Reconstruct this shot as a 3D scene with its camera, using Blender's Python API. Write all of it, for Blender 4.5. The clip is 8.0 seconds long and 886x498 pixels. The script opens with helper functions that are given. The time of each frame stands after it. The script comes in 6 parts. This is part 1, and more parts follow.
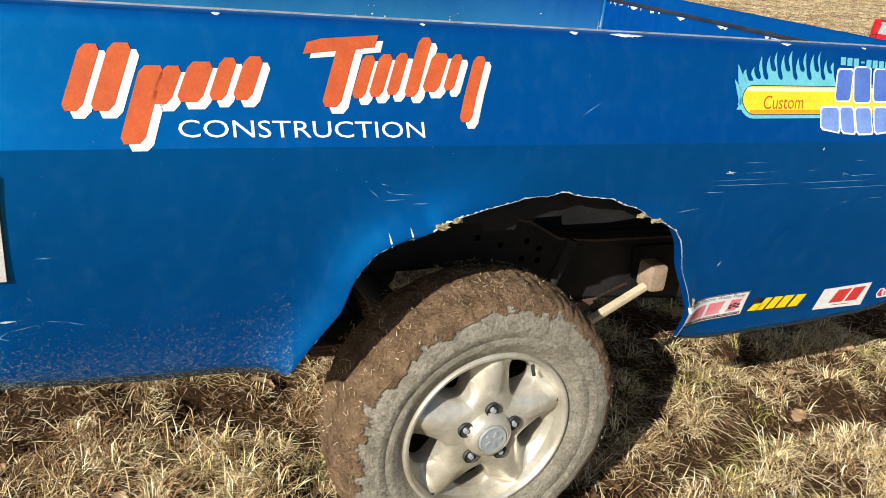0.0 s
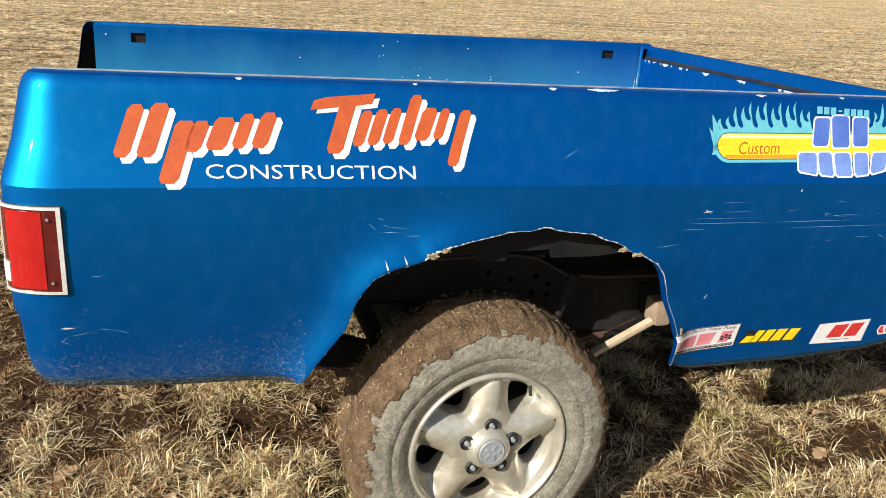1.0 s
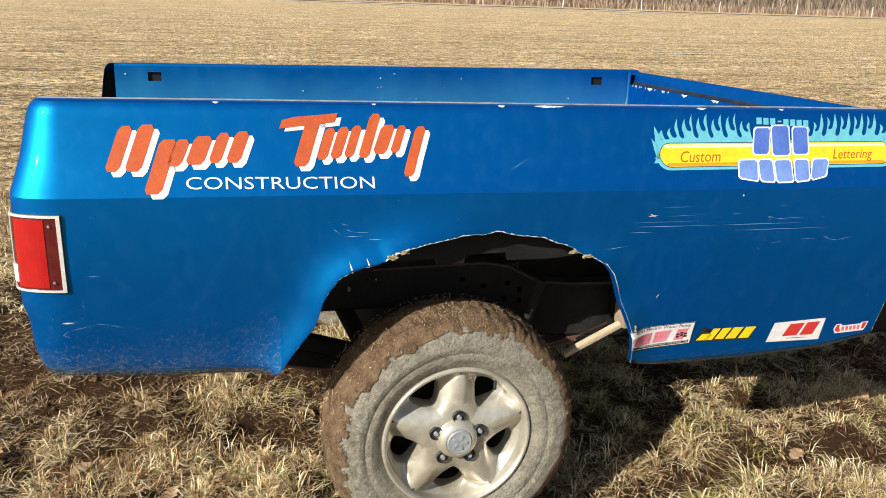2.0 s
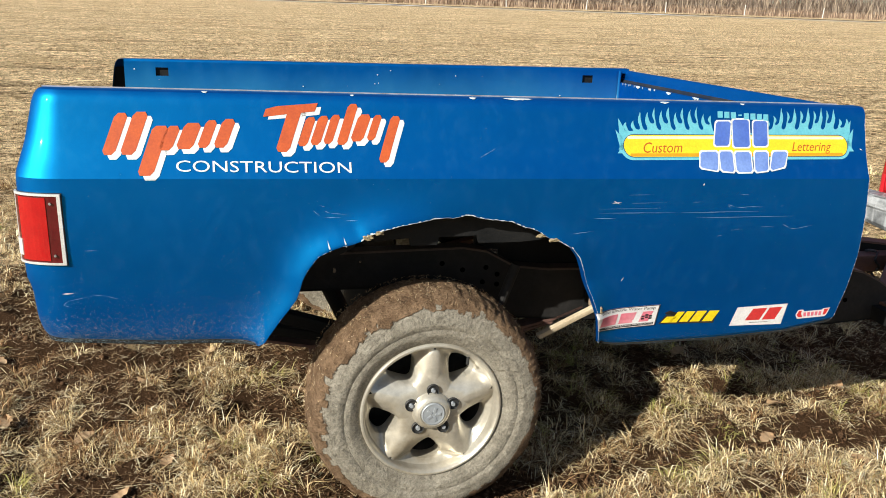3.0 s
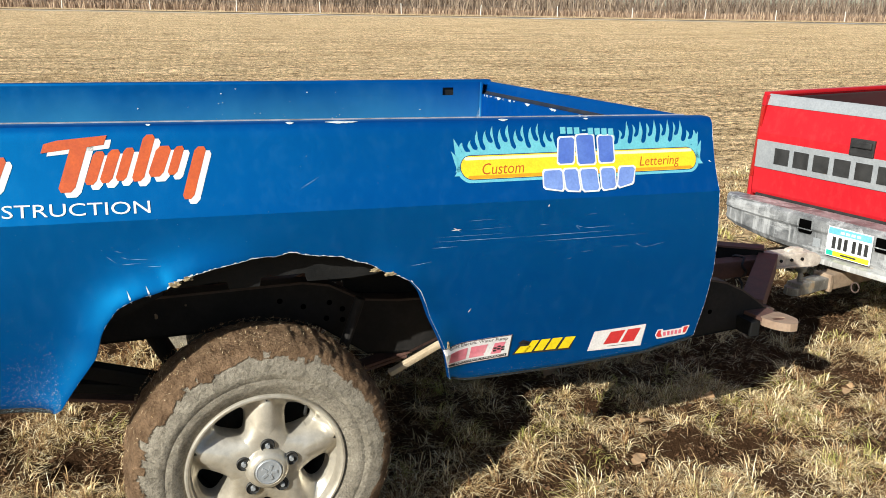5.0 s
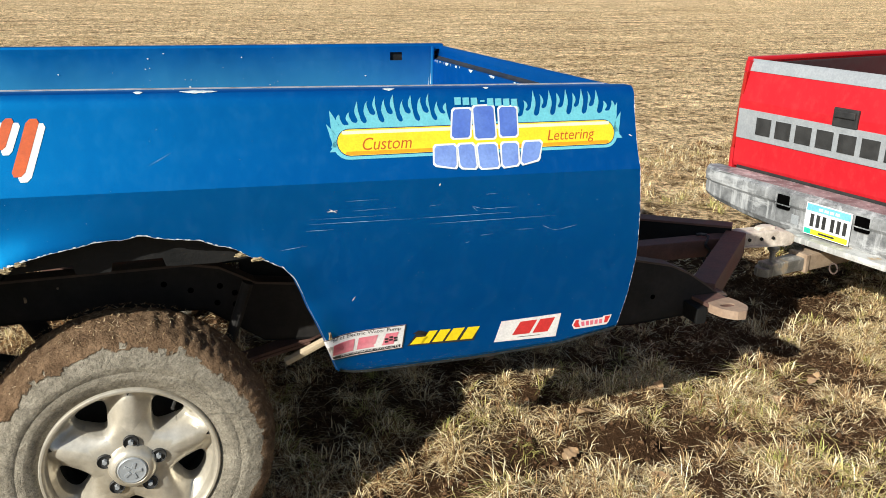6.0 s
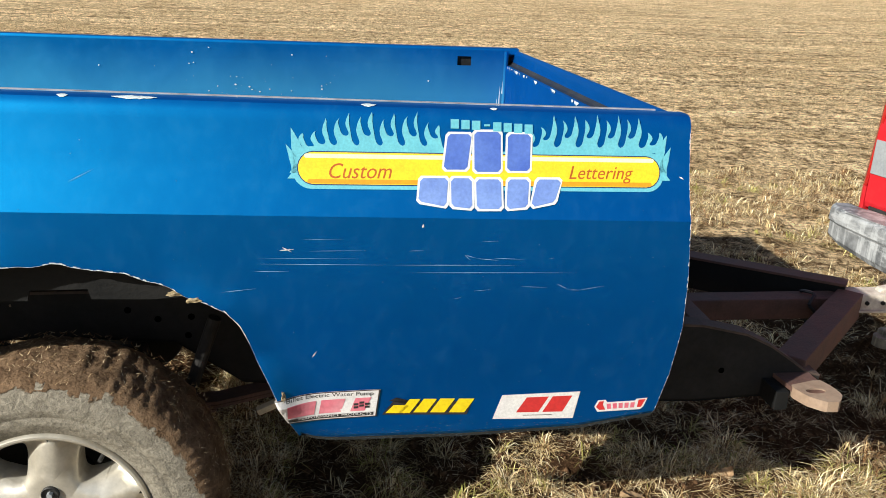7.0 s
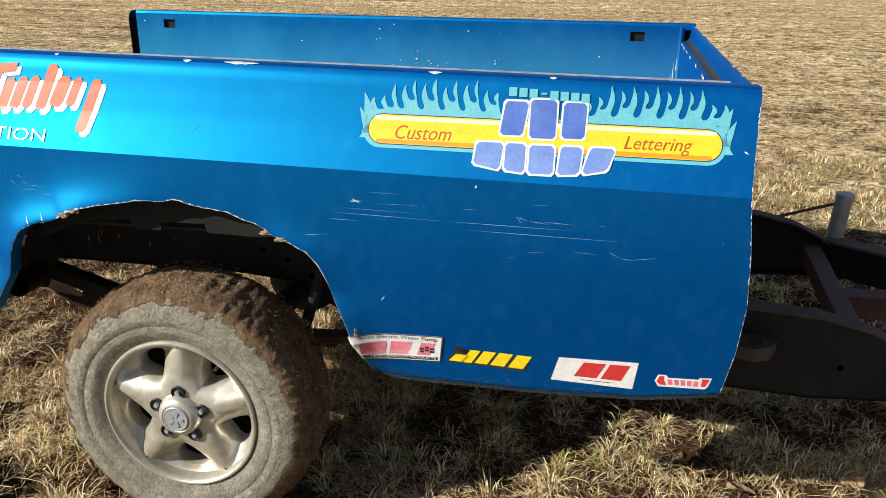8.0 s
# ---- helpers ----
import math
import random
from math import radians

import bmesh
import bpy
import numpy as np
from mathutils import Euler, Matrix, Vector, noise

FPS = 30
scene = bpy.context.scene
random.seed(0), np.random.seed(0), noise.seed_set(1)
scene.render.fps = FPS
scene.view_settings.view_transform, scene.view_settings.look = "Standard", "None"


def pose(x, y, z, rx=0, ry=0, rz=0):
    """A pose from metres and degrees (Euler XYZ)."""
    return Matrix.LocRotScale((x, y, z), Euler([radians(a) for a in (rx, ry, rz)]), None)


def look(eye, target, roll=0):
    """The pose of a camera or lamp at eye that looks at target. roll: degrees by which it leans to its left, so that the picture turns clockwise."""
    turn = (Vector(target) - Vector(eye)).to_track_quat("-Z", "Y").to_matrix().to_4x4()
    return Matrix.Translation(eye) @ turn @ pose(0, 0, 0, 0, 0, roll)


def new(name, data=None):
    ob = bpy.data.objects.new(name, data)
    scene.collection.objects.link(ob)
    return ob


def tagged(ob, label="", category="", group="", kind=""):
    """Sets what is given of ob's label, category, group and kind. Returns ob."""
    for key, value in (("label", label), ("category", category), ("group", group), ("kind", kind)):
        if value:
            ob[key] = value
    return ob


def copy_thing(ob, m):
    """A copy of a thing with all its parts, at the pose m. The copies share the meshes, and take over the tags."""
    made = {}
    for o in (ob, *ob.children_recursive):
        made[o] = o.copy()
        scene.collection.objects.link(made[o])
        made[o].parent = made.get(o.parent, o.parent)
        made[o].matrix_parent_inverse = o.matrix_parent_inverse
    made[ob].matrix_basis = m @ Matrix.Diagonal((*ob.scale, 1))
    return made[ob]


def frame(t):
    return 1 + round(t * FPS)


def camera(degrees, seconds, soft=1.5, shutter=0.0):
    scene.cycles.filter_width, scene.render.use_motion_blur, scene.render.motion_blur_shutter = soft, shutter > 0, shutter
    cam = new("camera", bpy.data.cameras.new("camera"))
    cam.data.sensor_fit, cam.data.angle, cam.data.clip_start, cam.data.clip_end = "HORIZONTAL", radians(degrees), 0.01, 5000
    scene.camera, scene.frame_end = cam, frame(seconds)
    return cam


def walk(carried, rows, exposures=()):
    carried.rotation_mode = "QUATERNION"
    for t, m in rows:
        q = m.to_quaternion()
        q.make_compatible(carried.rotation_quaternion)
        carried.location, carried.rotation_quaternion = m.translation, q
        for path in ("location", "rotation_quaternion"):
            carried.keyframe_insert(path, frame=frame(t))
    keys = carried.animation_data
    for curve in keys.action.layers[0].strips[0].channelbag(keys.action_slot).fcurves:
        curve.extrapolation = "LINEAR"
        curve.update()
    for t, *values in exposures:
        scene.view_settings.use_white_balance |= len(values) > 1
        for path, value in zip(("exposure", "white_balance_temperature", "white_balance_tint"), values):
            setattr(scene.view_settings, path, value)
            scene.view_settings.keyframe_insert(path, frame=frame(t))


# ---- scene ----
cam = camera(55.3, 8.0, soft=0.9)
PATH = [
    (0, (0.027, -0.003, 1.48), (0.765, 1.688, 0.711), 6.1),
    (0.5, (0.033, -0.172, 1.497), (0.727, 1.538, 0.726), 5.6),
    (1, (0.149, -0.31, 1.531), (0.681, 1.5, 0.87), 3.9),
    (1.5, (0.297, -0.433, 1.53), (0.754, 1.42, 0.93), 4.1),
    (1.7, (0.298, -0.492, 1.528), (0.753, 1.364, 0.938), 2.7),
    (2.8, (0.357, -0.732, 1.515), (0.752, 1.143, 0.942), 1.9),
    (3, (0.393, -0.759, 1.521), (0.773, 1.118, 0.943), 2.1),
    (3.5, (0.463, -0.833, 1.517), (0.785, 1.058, 0.95), 1.7),
    (4, (0.499, -0.848, 1.516), (0.781, 1.051, 0.954), 0.9),
    (4.5, (0.557, -0.749, 1.51), (0.858, 1.149, 0.955), 0.2),
    (5, (0.643, -0.595, 1.54), (1.233, 1.233, 0.983), 1.1),
    (5.2, (0.711, -0.566, 1.539), (1.339, 1.237, 0.945), 0.8),
    (6.3, (1.186, -0.415, 1.528), (1.65, 1.423, 0.891), 1.5),
    (6.5, (1.251, -0.313, 1.525), (1.703, 1.529, 0.892), 2.5),
    (7, (1.484, -0.151, 1.522), (1.672, 1.731, 0.874), 2.4),
    (7.5, (1.778, -0.117, 1.538), (1.491, 1.746, 0.87), 0.9),
    (8, (1.954, -0.246, 1.524), (1.499, 1.571, 0.824), 0.1),
]
walk(cam, [(t, look(eye, target, roll)) for t, eye, target, roll in PATH], [(0, 0.67), (6.5, 0.67), (7.0, 0.66), (7.5, 0.62), (8, 0.585)])

# ---- light: low winter sun from behind and to the rear of the trailer ----
SUN = Vector((-1.45, -1.08, 1.0)).normalized()
world = bpy.data.worlds.new("sky")
scene.world = world
world.use_nodes = True
wn = world.node_tree
sky = wn.nodes.new("ShaderNodeTexSky")
sky.sky_type, sky.sun_disc = "NISHITA", False
sky.sun_elevation, sky.sun_rotation = math.asin(SUN.z), math.atan2(SUN.x, SUN.y)
wn.nodes["Background"].inputs["Strength"].default_value = 0.065
wn.links.new(sky.outputs["Color"], wn.nodes["Background"].inputs["Color"])
lamp = bpy.data.lights.new("sun", "SUN")
lamp.energy, lamp.angle, lamp.color = 5.0, radians(0.53), (0.955, 0.93, 0.835)
new("sun", lamp).matrix_world = look(SUN * 40, (0, 0, 0))


# ---- materials ----
def nodes_of(name):
    m = bpy.data.materials.new(name)
    m.use_nodes = True
    return m, m.node_tree.nodes, m.node_tree.links, m.node_tree.nodes["Principled BSDF"]


def noise_node(n, l, scale, detail=4.0, coord="Object", rough=0.6, stretch=None):
    tc = n.new("ShaderNodeTexCoord")
    nz = n.new("ShaderNodeTexNoise")
    nz.inputs["Scale"].default_value, nz.inputs["Detail"].default_value = scale, detail
    nz.inputs["Roughness"].default_value = rough
    if stretch:
        mp = n.new("ShaderNodeMapping")
        mp.inputs["Scale"].default_value = stretch
        l.new(tc.outputs[coord], mp.inputs["Vector"])
        l.new(mp.outputs["Vector"], nz.inputs["Vector"])
    else:
        l.new(tc.outputs[coord], nz.inputs["Vector"])
    return nz


def ramp(n, l, fac, stops):
    r = n.new("ShaderNodeValToRGB")
    e = r.color_ramp.elements
    while len(e) < len(stops):
        e.new(0.5)
    for i, (p, c) in enumerate(stops):
        e[i].position = p
        e[i].color = (*c, 1) if len(c) == 3 else c
    l.new(fac, r.inputs["Fac"])
    return r


def mix(n, l, fac, a, b, mode="MIX"):
    m = n.new("ShaderNodeMix")
    m.data_type, m.blend_type = "RGBA", mode
    for sock, v in ((m.inputs[0], fac), (m.inputs[6], a), (m.inputs[7], b)):
        if isinstance(v, (int, float)):
            sock.default_value = v
        elif isinstance(v, tuple):
            sock.default_value = (*v, 1)
        else:
            l.new(v, sock)
    return m.outputs[2]


def bumped(n, l, p, height, strength, distance):
    b = n.new("ShaderNodeBump")
    b.inputs["Strength"].default_value, b.inputs["Distance"].default_value = strength, distance
    l.new(height, b.inputs["Height"])
    l.new(b.outputs["Normal"], p.inputs["Normal"])


def plain(name, c1, c2, scale=20.0, rough=0.6, metal=0.0, bump=0.0, coat=0.0, spread=0.15, stretch=None, gloss=0.5):
    """Two tones at two scales, uneven gloss and fine relief."""
    m, n, l, p = nodes_of(name)
    a = noise_node(n, l, scale, 6.0, stretch=stretch)
    b = noise_node(n, l, scale * 7.0, 3.0, stretch=stretch)
    col = mix(n, l, ramp(n, l, a.outputs["Fac"], [(0.32, (0, 0, 0)), (0.68, (1, 1, 1))]).outputs["Color"], c1, c2)
    dim = ramp(n, l, b.outputs["Fac"], [(0.3, (0.8, 0.8, 0.8)), (0.7, (1.1, 1.1, 1.1))])
    l.new(mix(n, l, 0.7, col, dim.outputs["Color"], "MULTIPLY"), p.inputs["Base Color"])
    rr = n.new("ShaderNodeMapRange")
    rr.inputs["To Min"].default_value, rr.inputs["To Max"].default_value = max(0.03, rough - spread), min(1, rough + spread)
    l.new(a.outputs["Fac"], rr.inputs["Value"])
    l.new(rr.outputs["Result"], p.inputs["Roughness"])
    p.inputs["Metallic"].default_value = metal
    p.inputs["Specular IOR Level"].default_value = gloss
    p.inputs["Coat Weight"].default_value = coat
    if bump:
        bumped(n, l, p, b.outputs["Fac"], 0.6, bump)
    return m


def car_paint(name, deep, light, grime, flakes, share, rough=0.36, floor_glow=None, pearl=None):
    """Old metallic paint: a deep body colour, a share of bright flakes, a worn clear coat and a film of dust."""
    m, n, l, p = nodes_of(name)
    big = noise_node(n, l, 2.2, 5.0)
    flake = noise_node(n, l, 900.0, 1.0)
    film = noise_node(n, l, 26.0, 8.0, rough=0.72, stretch=(1, 1, 0.7))
    col = mix(n, l, ramp(n, l, big.outputs["Fac"], [(0.35, (0, 0, 0)), (0.7, (1, 1, 1))]).outputs["Color"], deep, light)
    dust = ramp(n, l, film.outputs["Fac"], [(0.5, (0, 0, 0)), (0.88, (0.13, 0.13, 0.13))])
    col = mix(n, l, dust.outputs["Color"], col, grime)
    if floor_glow:
        # cyan glow off the floor, put into the colour low down in uneven runs
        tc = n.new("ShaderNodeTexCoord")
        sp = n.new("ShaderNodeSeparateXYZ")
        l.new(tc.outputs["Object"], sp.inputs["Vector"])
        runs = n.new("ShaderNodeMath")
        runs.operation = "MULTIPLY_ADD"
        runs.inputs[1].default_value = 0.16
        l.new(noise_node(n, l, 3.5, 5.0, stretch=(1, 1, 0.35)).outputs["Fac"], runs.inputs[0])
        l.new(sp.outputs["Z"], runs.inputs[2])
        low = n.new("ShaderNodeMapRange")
        low.inputs["From Min"].default_value, low.inputs["From Max"].default_value = floor_glow
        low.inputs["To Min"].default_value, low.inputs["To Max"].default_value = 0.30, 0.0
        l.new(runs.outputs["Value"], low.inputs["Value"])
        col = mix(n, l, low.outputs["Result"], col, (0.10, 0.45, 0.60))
    rr = n.new("ShaderNodeMapRange")
    rr.inputs["To Min"].default_value, rr.inputs["To Max"].default_value = rough - 0.07, rough + 0.10
    l.new(film.outputs["Fac"], rr.inputs["Value"])
    wave = noise_node(n, l, 5.0, 2.0)
    bump = n.new("ShaderNodeBump")
    bump.inputs["Strength"].default_value, bump.inputs["Distance"].default_value = 0.25, 0.004
    l.new(wave.outputs["Fac"], bump.inputs["Height"])
    l.new(col, p.inputs["Base Color"])
    p.inputs["Coat Weight"].default_value, p.inputs["Coat Roughness"].default_value = 0.06, 0.08
    p.inputs["Specular IOR Level"].default_value = 0.08
    g = n.new("ShaderNodeBsdfPrincipled")
    g.inputs["Metallic"].default_value = 1.0
    g.inputs["Base Color"].default_value = (*flakes, 1)
    g.inputs["Specular Tint"].default_value = (*[min(1.0, 0.1 + c) for c in flakes], 1)
    for q in (p, g):
        l.new(rr.outputs["Result"], q.inputs["Roughness"])
        l.new(bump.outputs["Normal"], q.inputs["Normal"])
    bright = g.outputs["BSDF"]
    if pearl:
        # half of the flakes lie askew: a wide, bluer sheen under the bright one
        w = n.new("ShaderNodeBsdfPrincipled")
        w.inputs["Metallic"].default_value, w.inputs["Roughness"].default_value = 1.0, 0.72
        w.inputs["Base Color"].default_value = w.inputs["Specular Tint"].default_value = (*pearl, 1)
        l.new(bump.outputs["Normal"], w.inputs["Normal"])
        both = n.new("ShaderNodeMixShader")
        l.new(bright, both.inputs[1])
        l.new(w.outputs["BSDF"], both.inputs[2])
        bright = both.outputs["Shader"]
    ms = n.new("ShaderNodeMixShader")
    k = n.new("ShaderNodeMapRange")
    k.inputs["To Min"].default_value, k.inputs["To Max"].default_value = share * 0.7, min(1, share * 1.3)
    l.new(flake.outputs["Fac"], k.inputs["Value"])
    l.new(k.outputs["Result"], ms.inputs["Fac"])
    l.new(p.outputs["BSDF"], ms.inputs[1])
    l.new(bright, ms.inputs[2])
    l.new(ms.outputs["Shader"], n["Material Output"].inputs["Surface"])
    return m


BLUE = car_paint("metallic blue paint", (0.0, 0.008, 0.115), (0.0, 0.018, 0.165), (0.10, 0.17, 0.27), (0.0, 0.36, 0.58), 0.56, 0.465, pearl=(0.0, 0.135, 0.53))
BLUEIN = car_paint("dusty blue paint with floor glow", (0.0, 0.022, 0.150), (0.0, 0.040, 0.22), (0.10, 0.17, 0.27), (0.0, 0.31, 0.66), 0.38, 0.40, (1.10, 1.27))
RED = car_paint("red truck paint", (0.46, 0.014, 0.022), (0.54, 0.019, 0.027), (0.5, 0.2, 0.17), (0.55, 0.06, 0.06), 0.08, 0.3)
RAWFIBRE = plain("raw white fibreglass edge", (0.62, 0.68, 0.70), (0.42, 0.47, 0.48), 60, 0.8, bump=0.002)
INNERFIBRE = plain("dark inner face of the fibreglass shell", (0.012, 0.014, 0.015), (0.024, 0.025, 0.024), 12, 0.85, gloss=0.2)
FOAM = plain("tan crumbled filler", (0.42, 0.33, 0.18), (0.26, 0.2, 0.12), 80, 0.95, bump=0.01)
BLACK = plain("dusty black frame paint and gap shade", (0.006, 0.0065, 0.007), (0.012, 0.012, 0.012), 14, 0.7, bump=0.002, gloss=0.2)
DARKRUST = plain("dark rust-tinged frame paint", (0.055, 0.040, 0.034), (0.10, 0.070, 0.058), 18, 0.75, bump=0.003, gloss=0.25)
RAILPAINT = plain("dusty faded black frame paint", (0.011, 0.0108, 0.011), (0.025, 0.023, 0.022), 9, 0.75, bump=0.002, gloss=0.2)
BARTAN = plain("pale tan steel bar", (0.62, 0.52, 0.37), (0.46, 0.36, 0.24), 18, 0.85, bump=0.003)
RUST = plain("rusty brown painted steel", (0.075, 0.038, 0.03), (0.13, 0.065, 0.05), 18, 0.75, bump=0.003)
TANSTEEL = plain("mud-coated tan steel, also lit holes", (0.36, 0.27, 0.19), (0.22, 0.15, 0.1), 22, 0.85, bump=0.004)
EARLIT = plain("sunlit tan ear steel", (0.34, 0.245, 0.175), (0.22, 0.145, 0.10), 9, 0.7, bump=0.002)
FLOORPAINT = plain("pale blue-grey floor paint, bounces light", (0.36, 0.42, 0.46), (0.24, 0.27, 0.28), 5, 0.8)
CHROME = plain("weathered bright trim", (0.74, 0.74, 0.73), (0.6, 0.6, 0.58), 30, 0.35, 0.25, spread=0.12)
LENSRED = plain("red plastic lens", (0.34, 0.005, 0.007), (0.40, 0.008, 0.008), 30, 0.18, coat=0.6)
LENSDARK = plain("dark red plastic lens", (0.075, 0.004, 0.006), (0.10, 0.006, 0.008), 30, 0.2, coat=0.6)
LENSWHITE = plain("milky white lens", (0.7, 0.68, 0.64), (0.6, 0.58, 0.54), 30, 0.25, coat=0.4)
ALLOY = plain("dusty cast alloy", (0.62, 0.59, 0.52), (0.38, 0.335, 0.26), 7, 0.36, 0.5, bump=0.001)
ALLOYDARK = plain("dark alloy barrel", (0.07, 0.062, 0.054), (0.03, 0.027, 0.024), 16, 0.8, 0.2)
STEEL = plain("dull grey steel", (0.3, 0.3, 0.3), (0.2, 0.19, 0.18), 40, 0.5, 0.7, bump=0.001)
CHALK = plain("chalky cream painted steel", (0.66, 0.60, 0.52), (0.36, 0.30, 0.25), 24, 0.65, bump=0.002)


def scuffed(name, dark, pale, rust=0.0):
    """Weathered silver coating: cloudy grey, chalky drips and fine dark pitting, rust bleeding through in places."""
    m, n, l, p = nodes_of(name)
    cloud = noise_node(n, l, 7.0, 7.0, rough=0.7)
    drips = noise_node(n, l, 30.0, 5.0, rough=0.65, stretch=(1, 1, 0.10))
    wipe = noise_node(n, l, 5.0, 6.0, rough=0.7, stretch=(1, 0.5, 1.6))
    pits = noise_node(n, l, 150.0, 3.0, rough=0.7)
    c = mix(n, l, ramp(n, l, cloud.outputs["Fac"], [(0.36, (0, 0, 0)), (0.64, (1, 1, 1))]).outputs["Color"], dark, tuple(0.5 * (a + b) for a, b in zip(dark, pale)))
    c = mix(n, l, ramp(n, l, drips.outputs["Fac"], [(0.52, (0, 0, 0)), (0.66, (0.75, 0.75, 0.75))]).outputs["Color"], c, pale)
    c = mix(n, l, ramp(n, l, wipe.outputs["Fac"], [(0.55, (0, 0, 0)), (0.64, (0.8, 0.8, 0.8))]).outputs["Color"], c, pale)
    c = mix(n, l, ramp(n, l, pits.outputs["Fac"], [(0.62, (0, 0, 0)), (0.68, (0.7, 0.7, 0.7))]).outputs["Color"], c, (0.06, 0.06, 0.065))
    if rust:
        r = noise_node(n, l, 9.0, 5.0, rough=0.6)
        c = mix(n, l, ramp(n, l, r.outputs["Fac"], [(0.60, (0, 0, 0)), (0.70, (rust, rust, rust))]).outputs["Color"], c, (0.42, 0.26, 0.09))
    l.new(c, p.inputs["Base Color"])
    p.inputs["Roughness"].default_value = 0.5
    p.inputs["Metallic"].default_value = 0.2
    bumped(n, l, p, cloud.outputs["Fac"], 0.5, 0.006)
    return m


BUMPER = scuffed("scuffed silver-grey bumper", (0.10, 0.105, 0.11), (0.52, 0.53, 0.54))
WEATHERED = scuffed("weathered zinc", (0.10, 0.095, 0.085), (0.40, 0.385, 0.35), 0.5)
LEDGE = scuffed("chalky scuffed ledge", (0.30, 0.30, 0.29), (0.68, 0.68, 0.66), 0.8)
SILVER = plain("silver trim", (0.34, 0.36, 0.38), (0.28, 0.30, 0.32), 14, 0.45, 0.2)
BLACKPLASTIC = plain("black plastic", (0.015, 0.015, 0.016), (0.03, 0.03, 0.03), 30, 0.5)
WHITE = plain("white sign paint", (0.68, 0.70, 0.69), (0.58, 0.60, 0.61), 40, 0.45, coat=0.2)
ORANGE = plain("orange sign paint", (0.52, 0.098, 0.022), (0.42, 0.07, 0.018), 25, 0.45, coat=0.2)
TEAL = plain("pale turquoise sign paint", (0.135, 0.46, 0.54), (0.10, 0.39, 0.49), 30, 0.45, coat=0.2)
YELLOW = plain("yellow sign paint", (0.86, 0.58, 0.02), (0.80, 0.50, 0.015), 30, 0.45, coat=0.2)
AMBER = plain("amber sign paint", (0.72, 0.30, 0.01), (0.62, 0.24, 0.01), 30, 0.45)
PALEYELLOW = plain("cream sign paint", (0.88, 0.80, 0.5), (0.85, 0.74, 0.4), 30, 0.45)
NAVY = plain("navy sign paint", (0.01, 0.03, 0.10), (0.015, 0.04, 0.13), 30, 0.45)
ROYAL = plain("royal blue sign paint", (0.06, 0.12, 0.44), (0.09, 0.17, 0.5), 20, 0.45)
PERI = plain("periwinkle blue sign paint", (0.17, 0.27, 0.58), (0.12, 0.2, 0.5), 20, 0.45)
BROWNINK = plain("red-brown sign paint", (0.42, 0.10, 0.01), (0.36, 0.08, 0.01), 30, 0.5)
STICKWHITE = plain("white vinyl", (0.74, 0.73, 0.72), (0.62, 0.6, 0.6), 30, 0.5)
STICKPINK = plain("faded red vinyl ink", (0.62, 0.10, 0.16), (0.68, 0.28, 0.32), 12, 0.5)
STICKRED = plain("red vinyl", (0.60, 0.03, 0.03), (0.5, 0.03, 0.03), 20, 0.5)
STICKYELLOW = plain("yellow vinyl", (0.80, 0.62, 0.01), (0.72, 0.52, 0.01), 20, 0.5)
VOID = plain("black hole", (0.001, 0.001, 0.001), (0.002, 0.002, 0.002), 20, 0.9, gloss=0.0)
INKHOLE = plain("black ink and hole shade", (0.015, 0.015, 0.015), (0.03, 0.03, 0.03), 20, 0.6)
CHANNELDARK = plain("dark navy of the channel", (0.004, 0.009, 0.022), (0.022, 0.022, 0.024), 9, 0.6)
WORNEDGE = plain("worn grey edge", (0.46, 0.44, 0.46), (0.16, 0.15, 0.17), 26, 0.6, stretch=(1.0, 8.0, 8.0))
GREYSCRATCH = plain("pale scratch in paint", (0.24, 0.44, 0.68), (0.10, 0.27, 0.50), 40, 0.7)
LEAF = plain("dry oak leaf", (0.42, 0.29, 0.17), (0.30, 0.18, 0.09), 30, 0.85, bump=0.002)
GALV = plain("galvanised steel", (0.42, 0.43, 0.44), (0.32, 0.33, 0.34), 26, 0.5, 0.6, bump=0.001)
GLASSDARK = plain("dark window glass", (0.01, 0.012, 0.013), (0.02, 0.022, 0.024), 5, 0.08)
POSTWHITE = plain("whitened fence post", (0.72, 0.70, 0.66), (0.5, 0.48, 0.44), 3, 0.85)
SNOW = plain("old snow", (0.80, 0.80, 0.80), (0.7, 0.7, 0.7), 2, 0.8)
BARK = plain("grey winter bark", (0.20, 0.16, 0.13), (0.13, 0.10, 0.085), 1.5, 0.95)
PLATE_W = plain("white plate enamel", (0.75, 0.77, 0.78), (0.68, 0.72, 0.74), 20, 0.4)
PLATE_B = plain("sky blue plate enamel", (0.12, 0.42, 0.62), (0.2, 0.5, 0.66), 20, 0.4)
PLATE_Y = plain("yellow-green plate enamel", (0.66, 0.66, 0.03), (0.6, 0.6, 0.03), 20, 0.4)
PLATE_G = plain("green plate enamel", (0.02, 0.42, 0.30), (0.03, 0.4, 0.3), 20, 0.4)


